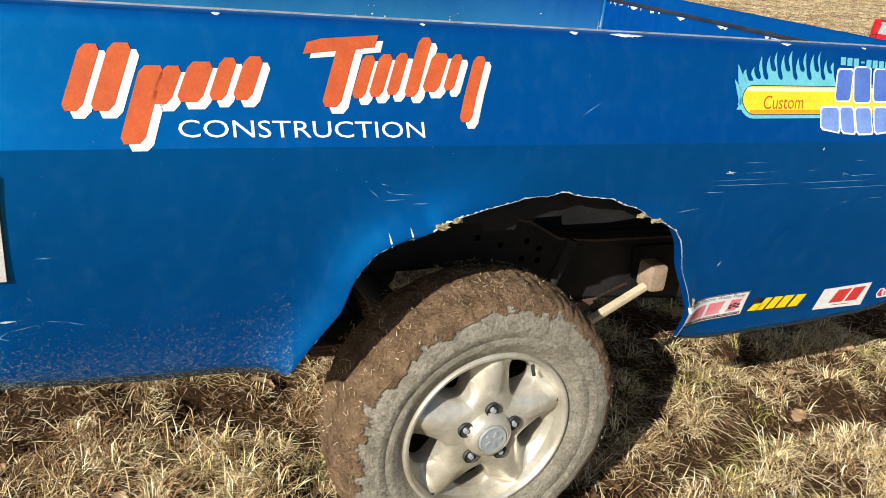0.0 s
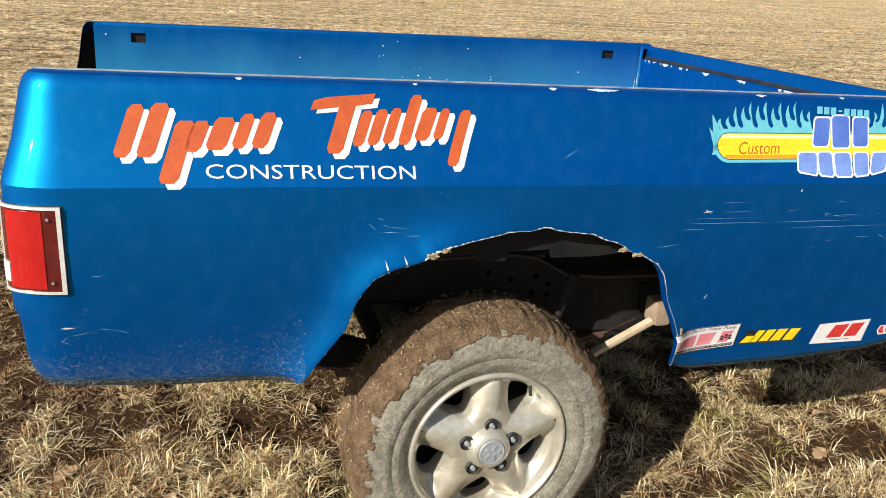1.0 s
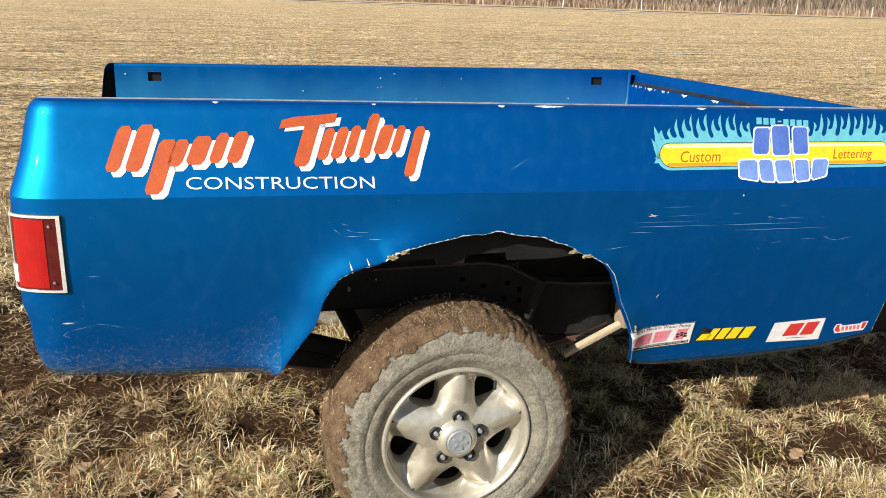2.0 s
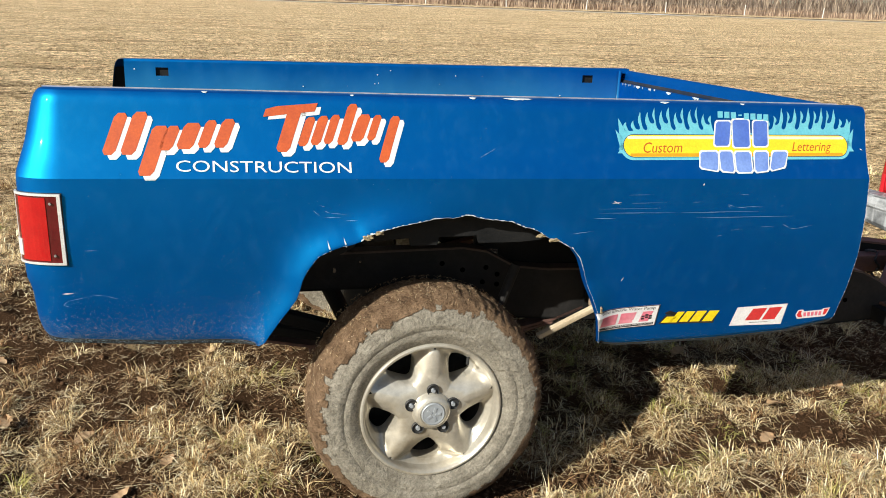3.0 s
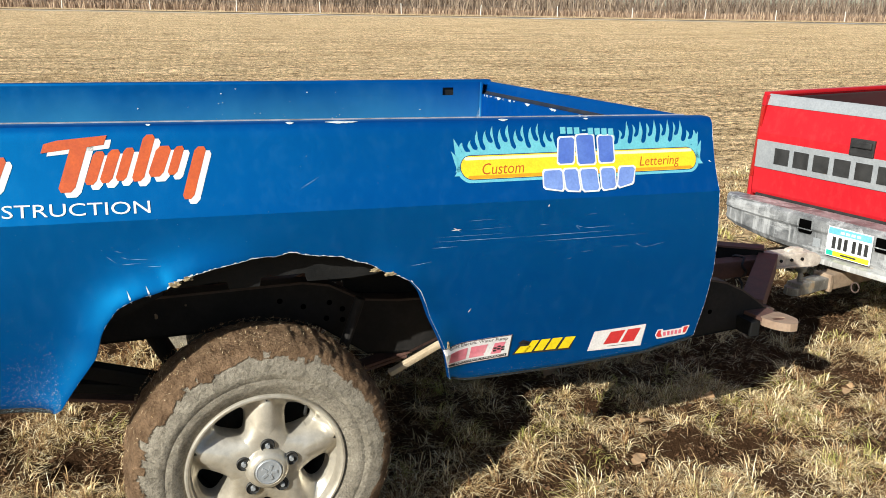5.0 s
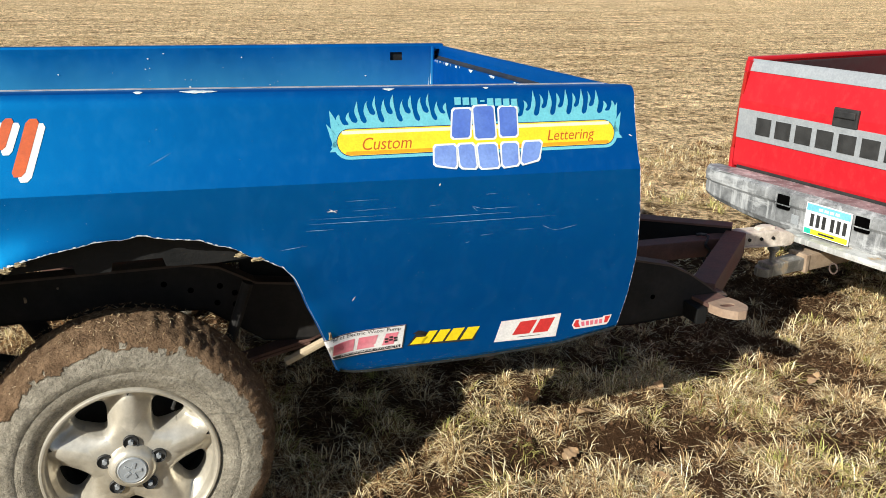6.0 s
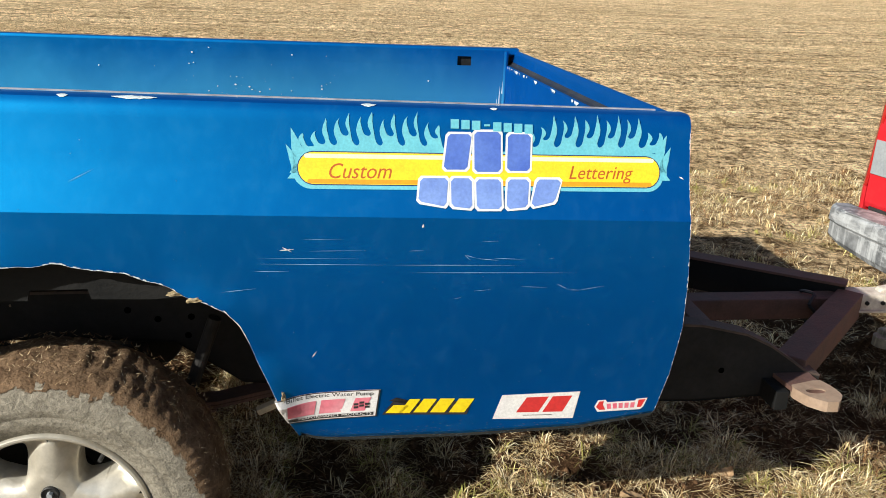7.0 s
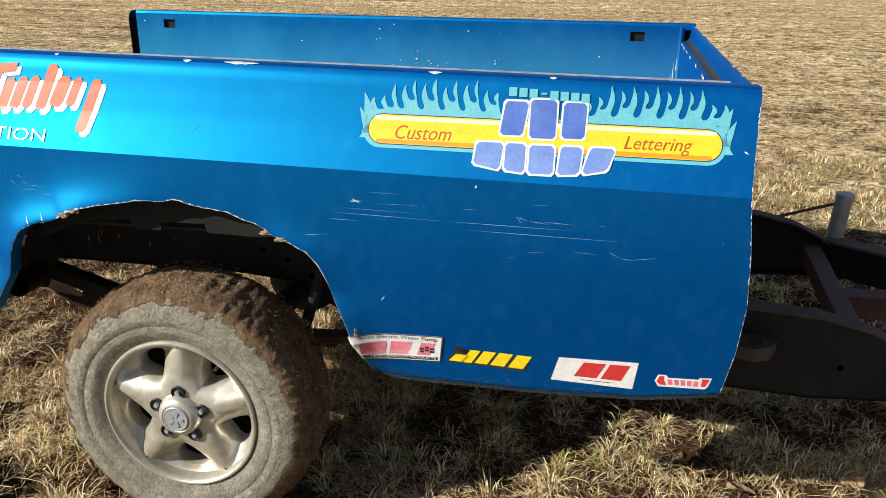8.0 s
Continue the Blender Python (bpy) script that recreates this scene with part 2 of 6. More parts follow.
def tyre_material():
    """Grey dust-caked rubber on the side wall; a ragged coat of brown mud over shoulder and tread."""
    m, n, l, p = nodes_of("muddy tyre")
    tc = n.new("ShaderNodeTexCoord")
    mp = n.new("ShaderNodeMapping")
    mp.inputs["Scale"].default_value = (1, 0, 1)
    ln = n.new("ShaderNodeVectorMath")
    ln.operation = "LENGTH"
    l.new(tc.outputs["Object"], mp.inputs["Vector"])
    l.new(mp.outputs["Vector"], ln.inputs[0])
    # side lugs: a square wave round the tyre breaks the mud's edge into blocks
    sp = n.new("ShaderNodeSeparateXYZ")
    l.new(tc.outputs["Object"], sp.inputs["Vector"])

    def math_node(op, a, b):
        q = n.new("ShaderNodeMath")
        q.operation = op
        for sock, val in zip(q.inputs, (a, b)):
            if isinstance(val, (int, float)):
                sock.default_value = val
            else:
                l.new(val, sock)
        return q.outputs["Value"]

    turn = math_node("ARCTAN2", sp.outputs["Z"], sp.outputs["X"])
    wave = math_node("SINE", math_node("MULTIPLY", turn, 46.0), 0.0)
    block = math_node("MULTIPLY", math_node("GREATER_THAN", wave, 0.15), math_node("GREATER_THAN", noise_node(n, l, 9.0, 2.0).outputs["Fac"], 0.52))
    rag = noise_node(n, l, 13.0, 8.0, rough=0.62)
    edge = math_node("ADD", math_node("MULTIPLY", rag.outputs["Fac"], 0.085), ln.outputs["Value"])
    edge = math_node("SUBTRACT", edge, math_node("MULTIPLY", block, 0.012))
    mask = ramp(n, l, edge, [(0.3565, (0, 0, 0)), (0.3580, (1, 1, 1))])
    fine = noise_node(n, l, 120.0, 8.0, rough=0.8)
    mid = noise_node(n, l, 22.0, 6.0)
    crack = n.new("ShaderNodeTexVoronoi")
    crack.feature = "DISTANCE_TO_EDGE"
    crack.inputs["Scale"].default_value = 34.0
    warp = mix(n, l, 0.06, tc.outputs["Object"], noise_node(n, l, 40.0, 3.0).outputs["Color"])
    l.new(warp, crack.inputs["Vector"])
    line = ramp(n, l, crack.outputs["Distance"], [(0.0, (0.45, 0.45, 0.45)), (0.030, (1, 1, 1))])
    grey = mix(n, l, ramp(n, l, mid.outputs["Fac"], [(0.35, (0, 0, 0)), (0.65, (1, 1, 1))]).outputs["Color"], (0.265, 0.237, 0.188), (0.40, 0.36, 0.29))
    mud = mix(n, l, ramp(n, l, mid.outputs["Fac"], [(0.3, (0, 0, 0)), (0.7, (1, 1, 1))]).outputs["Color"], (0.135, 0.082, 0.047), (0.34, 0.222, 0.135))
    grey = mix(n, l, 0.55, grey, line.outputs["Color"], "MULTIPLY")
    col = mix(n, l, mask.outputs["Color"], grey, mud)
    dark = ramp(n, l, fine.outputs["Fac"], [(0.32, (0.42, 0.42, 0.42)), (0.62, (1.22, 1.22, 1.22))])
    l.new(mix(n, l, 0.8, col, dark.outputs["Color"], "MULTIPLY"), p.inputs["Base Color"])
    p.inputs["Roughness"].default_value = 0.95
    p.inputs["Specular IOR Level"].default_value = 0.15
    h = n.new("ShaderNodeMath")
    h.operation = "MULTIPLY_ADD"
    h.inputs[1].default_value = 0.6
    l.new(mask.outputs["Color"], h.inputs[0])
    l.new(fine.outputs["Fac"], h.inputs[2])
    clod = n.new("ShaderNodeMath")
    clod.operation = "MULTIPLY_ADD"
    clod.inputs[1].default_value = 1.6
    l.new(noise_node(n, l, 45.0, 5.0, rough=0.65).outputs["Fac"], clod.inputs[0])
    l.new(h.outputs["Value"], clod.inputs[2])
    lift = n.new("ShaderNodeMath")
    lift.operation = "MULTIPLY_ADD"
    lift.inputs[1].default_value = 2.2
    l.new(mix(n, l, mask.outputs["Color"], (0.0, 0.0, 0.0), noise_node(n, l, 70.0, 6.0, rough=0.7).outputs["Fac"]), lift.inputs[0])
    l.new(clod.outputs["Value"], lift.inputs[2])
    bumped(n, l, p, lift.outputs["Value"], 1.0, 0.010)
    return m


TYRE = tyre_material()


def ground_material():
    """Dark crumbly soil with a felt of bleached dead grass, thicker in some patches and drawn out in mown rows."""
    m, n, l, p = nodes_of("soil and dead grass")
    a = noise_node(n, l, 1.7, 8.0, rough=0.68)
    b = noise_node(n, l, 11.0, 8.0, rough=0.75)
    c = noise_node(n, l, 70.0, 5.0, rough=0.8)
    rows = noise_node(n, l, 0.8, 6.0, rough=0.75, stretch=(0.16, 1.9, 1))
    s = n.new("ShaderNodeMath")
    s.operation = "MULTIPLY_ADD"
    s.inputs[1].default_value = 0.55
    l.new(b.outputs["Fac"], s.inputs[0])
    l.new(rows.outputs["Fac"], s.inputs[2])
    soil = mix(n, l, c.outputs["Fac"], (0.010, 0.005, 0.003), (0.150, 0.084, 0.045))
    straw = mix(n, l, a.outputs["Fac"], (0.79, 0.585, 0.345), (0.91, 0.735, 0.475))
    tuft = noise_node(n, l, 6.0, 5.0, rough=0.66)
    clump = noise_node(n, l, 24.0, 4.0, rough=0.7)
    straw = mix(n, l, ramp(n, l, clump.outputs["Fac"], [(0.41, (0.18, 0.18, 0.18)), (0.54, (1, 1, 1))]).outputs["Color"], (0.19, 0.14, 0.082), straw)
    straw = mix(n, l, 0.85, straw, ramp(n, l, tuft.outputs["Fac"], [(0.41, (0.36, 0.30, 0.25)), (0.49, (1.02, 1.0, 0.98)), (0.59, (1.48, 1.48, 1.48))]).outputs["Color"], "MULTIPLY")
    drill = noise_node(n, l, 1.5, 7.0, rough=0.72, stretch=(0.55, 1.5, 1))
    straw = mix(n, l, 0.9, straw, ramp(n, l, drill.outputs["Fac"], [(0.40, (0.70, 0.66, 0.60)), (0.58, (1.22, 1.22, 1.22))]).outputs["Color"], "MULTIPLY")
    patch = noise_node(n, l, 0.35, 4.0, rough=0.6, stretch=(0.5, 1.4, 1))
    straw = mix(n, l, 0.8, straw, ramp(n, l, patch.outputs["Fac"], [(0.36, (0.88, 0.83, 0.78)), (0.62, (1.15, 1.15, 1.15))]).outputs["Color"], "MULTIPLY")
    # distance from the worn parking ground: the open meadow keeps an unbroken sward
    tc = n.new("ShaderNodeTexCoord")
    away = n.new("ShaderNodeVectorMath")
    away.operation = "DISTANCE"
    away.inputs[1].default_value = (1.4, 2.3, 0.0)
    l.new(tc.outputs["Object"], away.inputs[0])
    far = n.new("ShaderNodeMapRange")
    far.inputs["From Min"].default_value, far.inputs["From Max"].default_value = 1.3, 3.6
    far.inputs["To Min"].default_value, far.inputs["To Max"].default_value = -0.31, 0.15
    l.new(away.outputs["Value"], far.inputs["Value"])
    t = n.new("ShaderNodeMath")
    t.operation = "ADD"
    l.new(s.outputs["Value"], t.inputs[0])
    l.new(far.outputs["Result"], t.inputs[1])
    cover = ramp(n, l, t.outputs["Value"], [(0.74, (0, 0, 0)), (0.88, (1, 1, 1))])
    l.new(mix(n, l, cover.outputs["Color"], soil, straw), p.inputs["Base Color"])
    p.inputs["Roughness"].default_value = 1.0
    p.inputs["Specular IOR Level"].default_value = 0.02
    bumped(n, l, p, c.outputs["Fac"], 1.0, 0.06)
    return m


GROUND = ground_material()
CLOD = plain("crumbled soil", (0.05, 0.027, 0.014), (0.15, 0.085, 0.045), 60, 0.95, gloss=0.1)


def blade_material(name, stops, green=0.1):
    """Each blade has a tone of its own; light passes through a little."""
    m, n, l, p = nodes_of(name)
    g = n.new("ShaderNodeNewGeometry")
    r = ramp(n, l, g.outputs["Random Per Island"], stops)
    l.new(r.outputs["Color"], p.inputs["Base Color"])
    p.inputs["Roughness"].default_value = 0.75
    p.inputs["Specular IOR Level"].default_value = 0.10
    tr = n.new("ShaderNodeBsdfTranslucent")
    l.new(r.outputs["Color"], tr.inputs["Color"])
    ms = n.new("ShaderNodeMixShader")
    ms.inputs["Fac"].default_value = 0.12
    l.new(p.outputs["BSDF"], ms.inputs[1])
    l.new(tr.outputs["BSDF"], ms.inputs[2])
    l.new(ms.outputs["Shader"], n["Material Output"].inputs["Surface"])
    return m


STRAW = blade_material("bleached grass blades", [(0.0, (0.12, 0.06, 0.028)), (0.22, (0.42, 0.28, 0.14)), (0.52, (0.83, 0.645, 0.345)), (0.87, (0.96, 0.84, 0.555)), (0.97, (0.97, 0.88, 0.66)), (1.0, (0.50, 0.44, 0.16))])
GREENTUFT = blade_material("half green grass blades", [(0.0, (0.24, 0.20, 0.06)), (0.4, (0.46, 0.42, 0.13)), (0.75, (0.70, 0.60, 0.26)), (1.0, (0.26, 0.31, 0.06))])
BROWNTUFT = blade_material("brown rotted grass blades", [(0.0, (0.07, 0.034, 0.017)), (0.5, (0.29, 0.155, 0.068)), (0.85, (0.54, 0.36, 0.185)), (1.0, (0.80, 0.66, 0.43))])
BRUSH = blade_material("bare winter brush", [(0.0, (0.10, 0.072, 0.055)), (0.6, (0.20, 0.155, 0.12)), (1.0, (0.34, 0.27, 0.20))])
LITTER = blade_material("trodden dead stems", [(0.0, (0.06, 0.03, 0.015)), (0.4, (0.22, 0.125, 0.062)), (0.68, (0.56, 0.40, 0.22)), (1.0, (0.92, 0.77, 0.52))])
MEADOW = blade_material("short meadow grass", [(0.0, (0.15, 0.098, 0.05)), (0.3, (0.36, 0.26, 0.14)), (0.6, (0.60, 0.445, 0.262)), (0.95, (0.79, 0.625, 0.395)), (1.0, (0.40, 0.36, 0.15))])
REED = blade_material("tall dead weeds", [(0.0, (0.13, 0.085, 0.06)), (0.5, (0.27, 0.19, 0.135)), (1.0, (0.50, 0.38, 0.27))])


# ---- mesh helpers ----
def shell(name, verts, faces, mats, parent=None, label="", face_mats=None, smooth=False):
    me = bpy.data.meshes.new(name)
    me.from_pydata([tuple(map(float, v)) for v in verts], [], [tuple(map(int, f)) for f in faces])
    for m in mats if isinstance(mats, (list, tuple)) else [mats]:
        me.materials.append(m)
    if face_mats is not None:
        me.polygons.foreach_set("material_index", list(face_mats))
    if smooth:
        me.polygons.foreach_set("use_smooth", [True] * len(me.polygons))
    me.update()
    ob = new(name, me)
    ob.parent = parent
    return tagged(ob, label)


def part(name, bm, material, parent=None, label="", smooth=False):
    bmesh.ops.recalc_face_normals(bm, faces=bm.faces)
    me = bpy.data.meshes.new(name)
    bm.to_mesh(me)
    bm.free()
    me.materials.append(material)
    if smooth:
        me.polygons.foreach_set("use_smooth", [True] * len(me.polygons))
        me.set_sharp_from_angle(angle=radians(40))
    ob = new(name, me)
    ob.parent = parent
    return tagged(ob, label)


def box(lo, hi, bevel=0.004, bm=None, m=None):
    bm = bm or bmesh.new()
    c = [(a + b) / 2 for a, b in zip(lo, hi)]
    s = [max(abs(b - a), 1e-4) for a, b in zip(lo, hi)]
    g = bmesh.ops.create_cube(bm, size=1.0, matrix=(m or Matrix()) @ Matrix.LocRotScale(c, None, s))
    if bevel:
        ed = {e for v in g["verts"] for e in v.link_edges}
        bmesh.ops.bevel(bm, geom=list(ed), offset=min(bevel, min(s) * 0.4), segments=2, affect="EDGES", profile=0.7)
    return bm


def beam(p0, p1, w, h, bevel=0.006, bm=None):
    """A square bar from p0 to p1, w wide and h high."""
    p0, p1 = Vector(p0), Vector(p1)
    d = p1 - p0
    m = Matrix.Translation((p0 + p1) / 2) @ d.to_track_quat("X", "Z").to_matrix().to_4x4()
    return box((-d.length / 2, -w / 2, -h / 2), (d.length / 2, w / 2, h / 2), bevel, bm, m)


def tube(p0, p1, r0, r1=None, seg=20, bm=None, caps=True):
    p0, p1 = Vector(p0), Vector(p1)
    d = p1 - p0
    bm = bm or bmesh.new()
    m = Matrix.Translation((p0 + p1) / 2) @ d.to_track_quat("Z", "Y").to_matrix().to_4x4()
    bmesh.ops.create_cone(bm, cap_ends=caps, segments=seg, radius1=r0, radius2=r0 if r1 is None else r1, depth=d.length, matrix=m)
    return bm


def bent_tube(points, r, seg=10, bm=None):
    bm = bm or bmesh.new()
    rings = []
    pts = [Vector(p) for p in points]
    for i, p in enumerate(pts):
        d = (pts[min(i + 1, len(pts) - 1)] - pts[max(i - 1, 0)]).normalized()
        q = d.to_track_quat("Z", "Y")
        rings.append([bm.verts.new(p + q @ Vector((r * math.cos(a), r * math.sin(a), 0))) for a in np.arange(seg) * 2 * math.pi / seg])
    for a, b in zip(rings, rings[1:]):
        for i in range(seg):
            bm.faces.new((a[i], a[(i + 1) % seg], b[(i + 1) % seg], b[i]))
    bm.faces.new(rings[0][::-1]), bm.faces.new(rings[-1])
    return bm


def revolve(profile, seg, centre=(0, 0, 0)):
    """Verts and faces of a profile of (axial y, radius) turned about the y axis."""
    k = len(profile)
    ang = np.arange(seg) * 2 * np.pi / seg
    v = np.array([[r * np.cos(a) + centre[0], y + centre[1], r * np.sin(a) + centre[2]] for a in ang for y, r in profile])
    f = [(i * k + j, i * k + j + 1, ((i + 1) % seg) * k + j + 1, ((i + 1) % seg) * k + j) for i in range(seg) for j in range(k - 1)]
    return v, f


def lathe(name, profile, seg, mat, parent, label="", centre=(0, 0, 0)):
    v, f = revolve(profile, seg, centre)
    ob = shell(name, v, f, mat, parent, label, smooth=True)
    ob.data.set_sharp_from_angle(angle=radians(35))
    return ob


def prism(points, y0, y1, bevel=0.0):
    """A plate with an outline of (x, z), from y0 to y1."""
    bm = bmesh.new()
    a = [bm.verts.new((x, y0, z)) for x, z in points]
    b = [bm.verts.new((x, y1, z)) for x, z in points]
    k = len(points)
    bm.faces.new(a), bm.faces.new(b[::-1])
    for i in range(k):
        bm.faces.new((a[i], a[(i + 1) % k], b[(i + 1) % k], b[i]))
    bmesh.ops.recalc_face_normals(bm, faces=bm.faces)
    if bevel:
        bmesh.ops.bevel(bm, geom=bm.edges[:], offset=bevel, segments=2, affect="EDGES", profile=0.7)
    return bm


def tri_mesh(name, verts, tris, mat):
    """A large mesh of triangles, from arrays."""
    me = bpy.data.meshes.new(name)
    me.vertices.add(len(verts))
    me.vertices.foreach_set("co", np.ascontiguousarray(verts, dtype=np.float32).ravel())
    me.loops.add(tris.size)
    me.loops.foreach_set("vertex_index", np.ascontiguousarray(tris, dtype=np.int32).ravel())
    me.polygons.add(len(tris))
    me.polygons.foreach_set("loop_start", np.arange(len(tris), dtype=np.int32) * 3)
    me.update(calc_edges=True)
    me.validate()
    me.materials.append(mat)
    return new(name, me)


RNG = np.random.default_rng(7)
LATTICE = np.random.default_rng(3).random((256, 256))


def vnoise(x, y, s=0):
    x, y = np.asarray(x, float) + 17.3 * s + 1000, np.asarray(y, float) + 9.1 * s + 1000
    i, j = np.floor(x).astype(int), np.floor(y).astype(int)
    u, v = x - i, y - j
    u, v = u * u * (3 - 2 * u), v * v * (3 - 2 * v)
    g = lambda a, b: LATTICE[a % 256, b % 256]
    return (g(i, j) * (1 - u) + g(i + 1, j) * u) * (1 - v) + (g(i, j + 1) * (1 - u) + g(i + 1, j + 1) * u) * v


def fbm(x, y, s=0, octaves=4):
    return sum(vnoise(x * 2**k, y * 2**k, s + k) * 0.5**k for k in range(octaves)) / sum(0.5**k for k in range(octaves))


def rut(x, y):
    """How deep one stands in the soft wheel track that runs forward from the trailer wheel, 0 to 1."""
    t = np.clip((x - 1.1) / 1.2, 0, 1)
    mid = 1.53 + 0.20 * t * t * (3 - 2 * t) - 0.07 * np.clip((x - 2.1) / 0.7, 0, 1.6) + 0.05 * (vnoise(x * 1.3, 0 * x, 5) - 0.5)
    track = np.exp(-(((y - mid) / (0.068 + 0.05 * vnoise(x * 2.1, 0 * x, 7))) ** 4)) * np.clip((x - 0.45) / 0.3, 0, 1) * np.clip((3.5 - x) / 0.9, 0, 1)
    scuff = 0.8 * np.exp(-(((x - 0.40) / 0.28) ** 2 + ((y - 1.50) / 0.12) ** 2))
    return np.maximum(track, scuff)


def height(x, y):
    # crumbly relief on the worn ground only, a smooth sward farther off
    out = np.hypot(np.maximum(0, np.abs(x - 1.4) - 2.8), np.maximum(0, np.abs(y - 2.2) - 1.3))
    near, mid = np.exp(-out / 0.5), np.exp(-out / 3.0)
    h = (0.05 * (fbm(x * 1.1, y * 1.1, 1) - 0.5) + 0.055 * (fbm(x * 6, y * 6, 2, 3) - 0.5) * mid + (0.040 * (fbm(x * 6, y * 6, 2, 3) - 0.5) + 0.060 * (fbm(x * 17, y * 17, 6, 2) - 0.5)) * near) + 0.015
    h = h - 0.045 * rut(x, y) + 0.0 * x
    seat = np.exp(-(((x - 0.82) / 0.30) ** 2 + ((y - 1.53) / 0.2) ** 2))
    return h * (1 - 0.8 * seat) - 0.004 * seat


# ---- ground: one sheet to the horizon ----
def spaced(lo, hi, step, out_lo, out_hi):
    mid = np.arange(lo, hi + 1e-6, step)
    def run(n_to):
        d, s, r = 0.0, step, []
        while d < n_to:
            s *= 1.16
            d += s
            r.append(d)
        return np.array(r)
    return np.concatenate([lo - run(lo - out_lo)[::-1], mid, hi + run(out_hi - hi)])


gx, gy = spaced(-1.6, 4.4, 0.026, -1500, 1500), spaced(0.9, 3.6, 0.026, -900, 2200)
GX, GY = np.meshgrid(gx, gy, indexing="ij")
GZ = height(GX, GY)
nx, ny = len(gx), len(gy)
idx = np.arange(nx * ny).reshape(nx, ny)
q0, q1, q2, q3 = idx[:-1, :-1].ravel(), idx[1:, :-1].ravel(), idx[1:, 1:].ravel(), idx[:-1, 1:].ravel()
ground = tri_mesh("ground", np.stack([GX.ravel(), GY.ravel(), GZ.ravel()], 1), np.concatenate([np.stack([q0, q1, q2], 1), np.stack([q0, q2, q3], 1)]), GROUND)
ground.data.polygons.foreach_set("use_smooth", [True] * len(ground.data.polygons))
tagged(ground, "brown soil under a felt of dead grass", "ground", kind="structure")


# ---- grass ----
def blades(name, mat, x, y, length, width, azimuth, lean, sink=0.004, curl=0.5, simple=False):
    """Tapered blades of two lengths each (or plain spikes), bent over towards their azimuth."""
    k = len(x)
    z = height(x, y) - sink
    ca, sa = np.cos(azimuth), np.sin(azimuth)
    turn = RNG.uniform(-0.9, 0.9, k)
    wx, wy = -np.sin(azimuth + turn) * width / 2, np.cos(azimuth + turn) * width / 2
    l1, l2 = lean, np.clip(lean + curl * (0.4 + RNG.random(k)), 0, 1.9)
    mx, mz = np.sin(l1) * length * 0.5, np.cos(l1) * length * 0.5
    tx, tz = mx + np.sin(l2) * length * 0.5, np.maximum(mz + np.cos(l2) * length * 0.5, 0.003)
    if simple:
        v = np.empty((k, 3, 3))
        v[:, 0] = np.stack([x + wx, y + wy, z], 1)
        v[:, 1] = np.stack([x - wx, y - wy, z], 1)
        v[:, 2] = np.stack([x + ca * tx, y + sa * tx, z + tz], 1)
        return tri_mesh(name, v.reshape(-1, 3), np.arange(3 * k).reshape(-1, 3), mat)
    v = np.empty((k, 5, 3))
    v[:, 0] = np.stack([x + wx * 0.8, y + wy * 0.8, z], 1)
    v[:, 1] = np.stack([x - wx * 0.8, y - wy * 0.8, z], 1)
    v[:, 2] = np.stack([x + ca * mx + wx, y + sa * mx + wy, z + mz], 1)
    v[:, 3] = np.stack([x + ca * mx - wx, y + sa * mx - wy, z + mz], 1)
    v[:, 4] = np.stack([x + ca * tx, y + sa * tx, z + tz], 1)
    t = np.array([[0, 1, 3], [0, 3, 2], [2, 3, 4]])
    tris = (np.arange(k)[:, None, None] * 5 + t).reshape(-1, 3)
    return tri_mesh(name, v.reshape(-1, 3), tris, mat)


def scatter(near, far):
    """Places on the parking ground: so many to the square metre close by, fewer farther off."""
    a, b = int(near * 5.6 * 2.1), int(far * 8.0 * 5.3)
    x, y = RNG.uniform(-1.4, 4.2, a), RNG.uniform(1.0, 3.1, a)
    fx, fy = RNG.uniform(-2.2, 5.8, b), RNG.uniform(0.9, 6.2, b)
    out = (fx < -1.4) | (fx > 4.2) | (fy < 1.0) | (fy > 3.1)
    # thinning out all round
    c = int(far * 0.3 * 19.0 * 12.0)
    ox, oy = RNG.uniform(-8.0, 11.0, c), RNG.uniform(-5.5, 6.5, c)
    d = np.maximum(np.maximum(-2.2 - ox, ox - 5.8), 0.9 - oy)
    ring = (d > 0) & (RNG.random(c) > d / 6.0)
    return np.concatenate([x, fx[out], ox[ring]]), np.concatenate([y, fy[out], oy[ring]]), np.concatenate([np.ones(a), np.full(out.sum(), 1.6), np.full(ring.sum(), 2.8)])


def sward(x, y):
    """How well the grass covers the worn ground, about 0 to 1: broad thin patches, and small gaps between the tufts."""
    fine = 0.5 * vnoise(x * 10, y * 10, 12) + 0.5 * vnoise(x * 19, y * 19, 13)
    # thinner grass by the hitch, under the tongue and ahead of the wheel
    bare = np.exp(-((((x - 3.62) / 0.50) ** 2 + ((y - 2.85) / 0.42) ** 2) ** 2)) + 0.5 * np.exp(-((((x - 2.75) / 0.8) ** 2 + ((y - 2.75) / 0.40) ** 2) ** 2)) + 0.6 * np.exp(-((((x - 1.6) / 0.36) ** 2 + ((y - 2.1) / 0.42) ** 2) ** 2))
    return 0.2 * fbm(x * 1.1, y * 1.1, 11) + 0.35 * fbm(x * 3.4, y * 3.4, 14, 3) + 0.45 * fine - 0.13 * bare


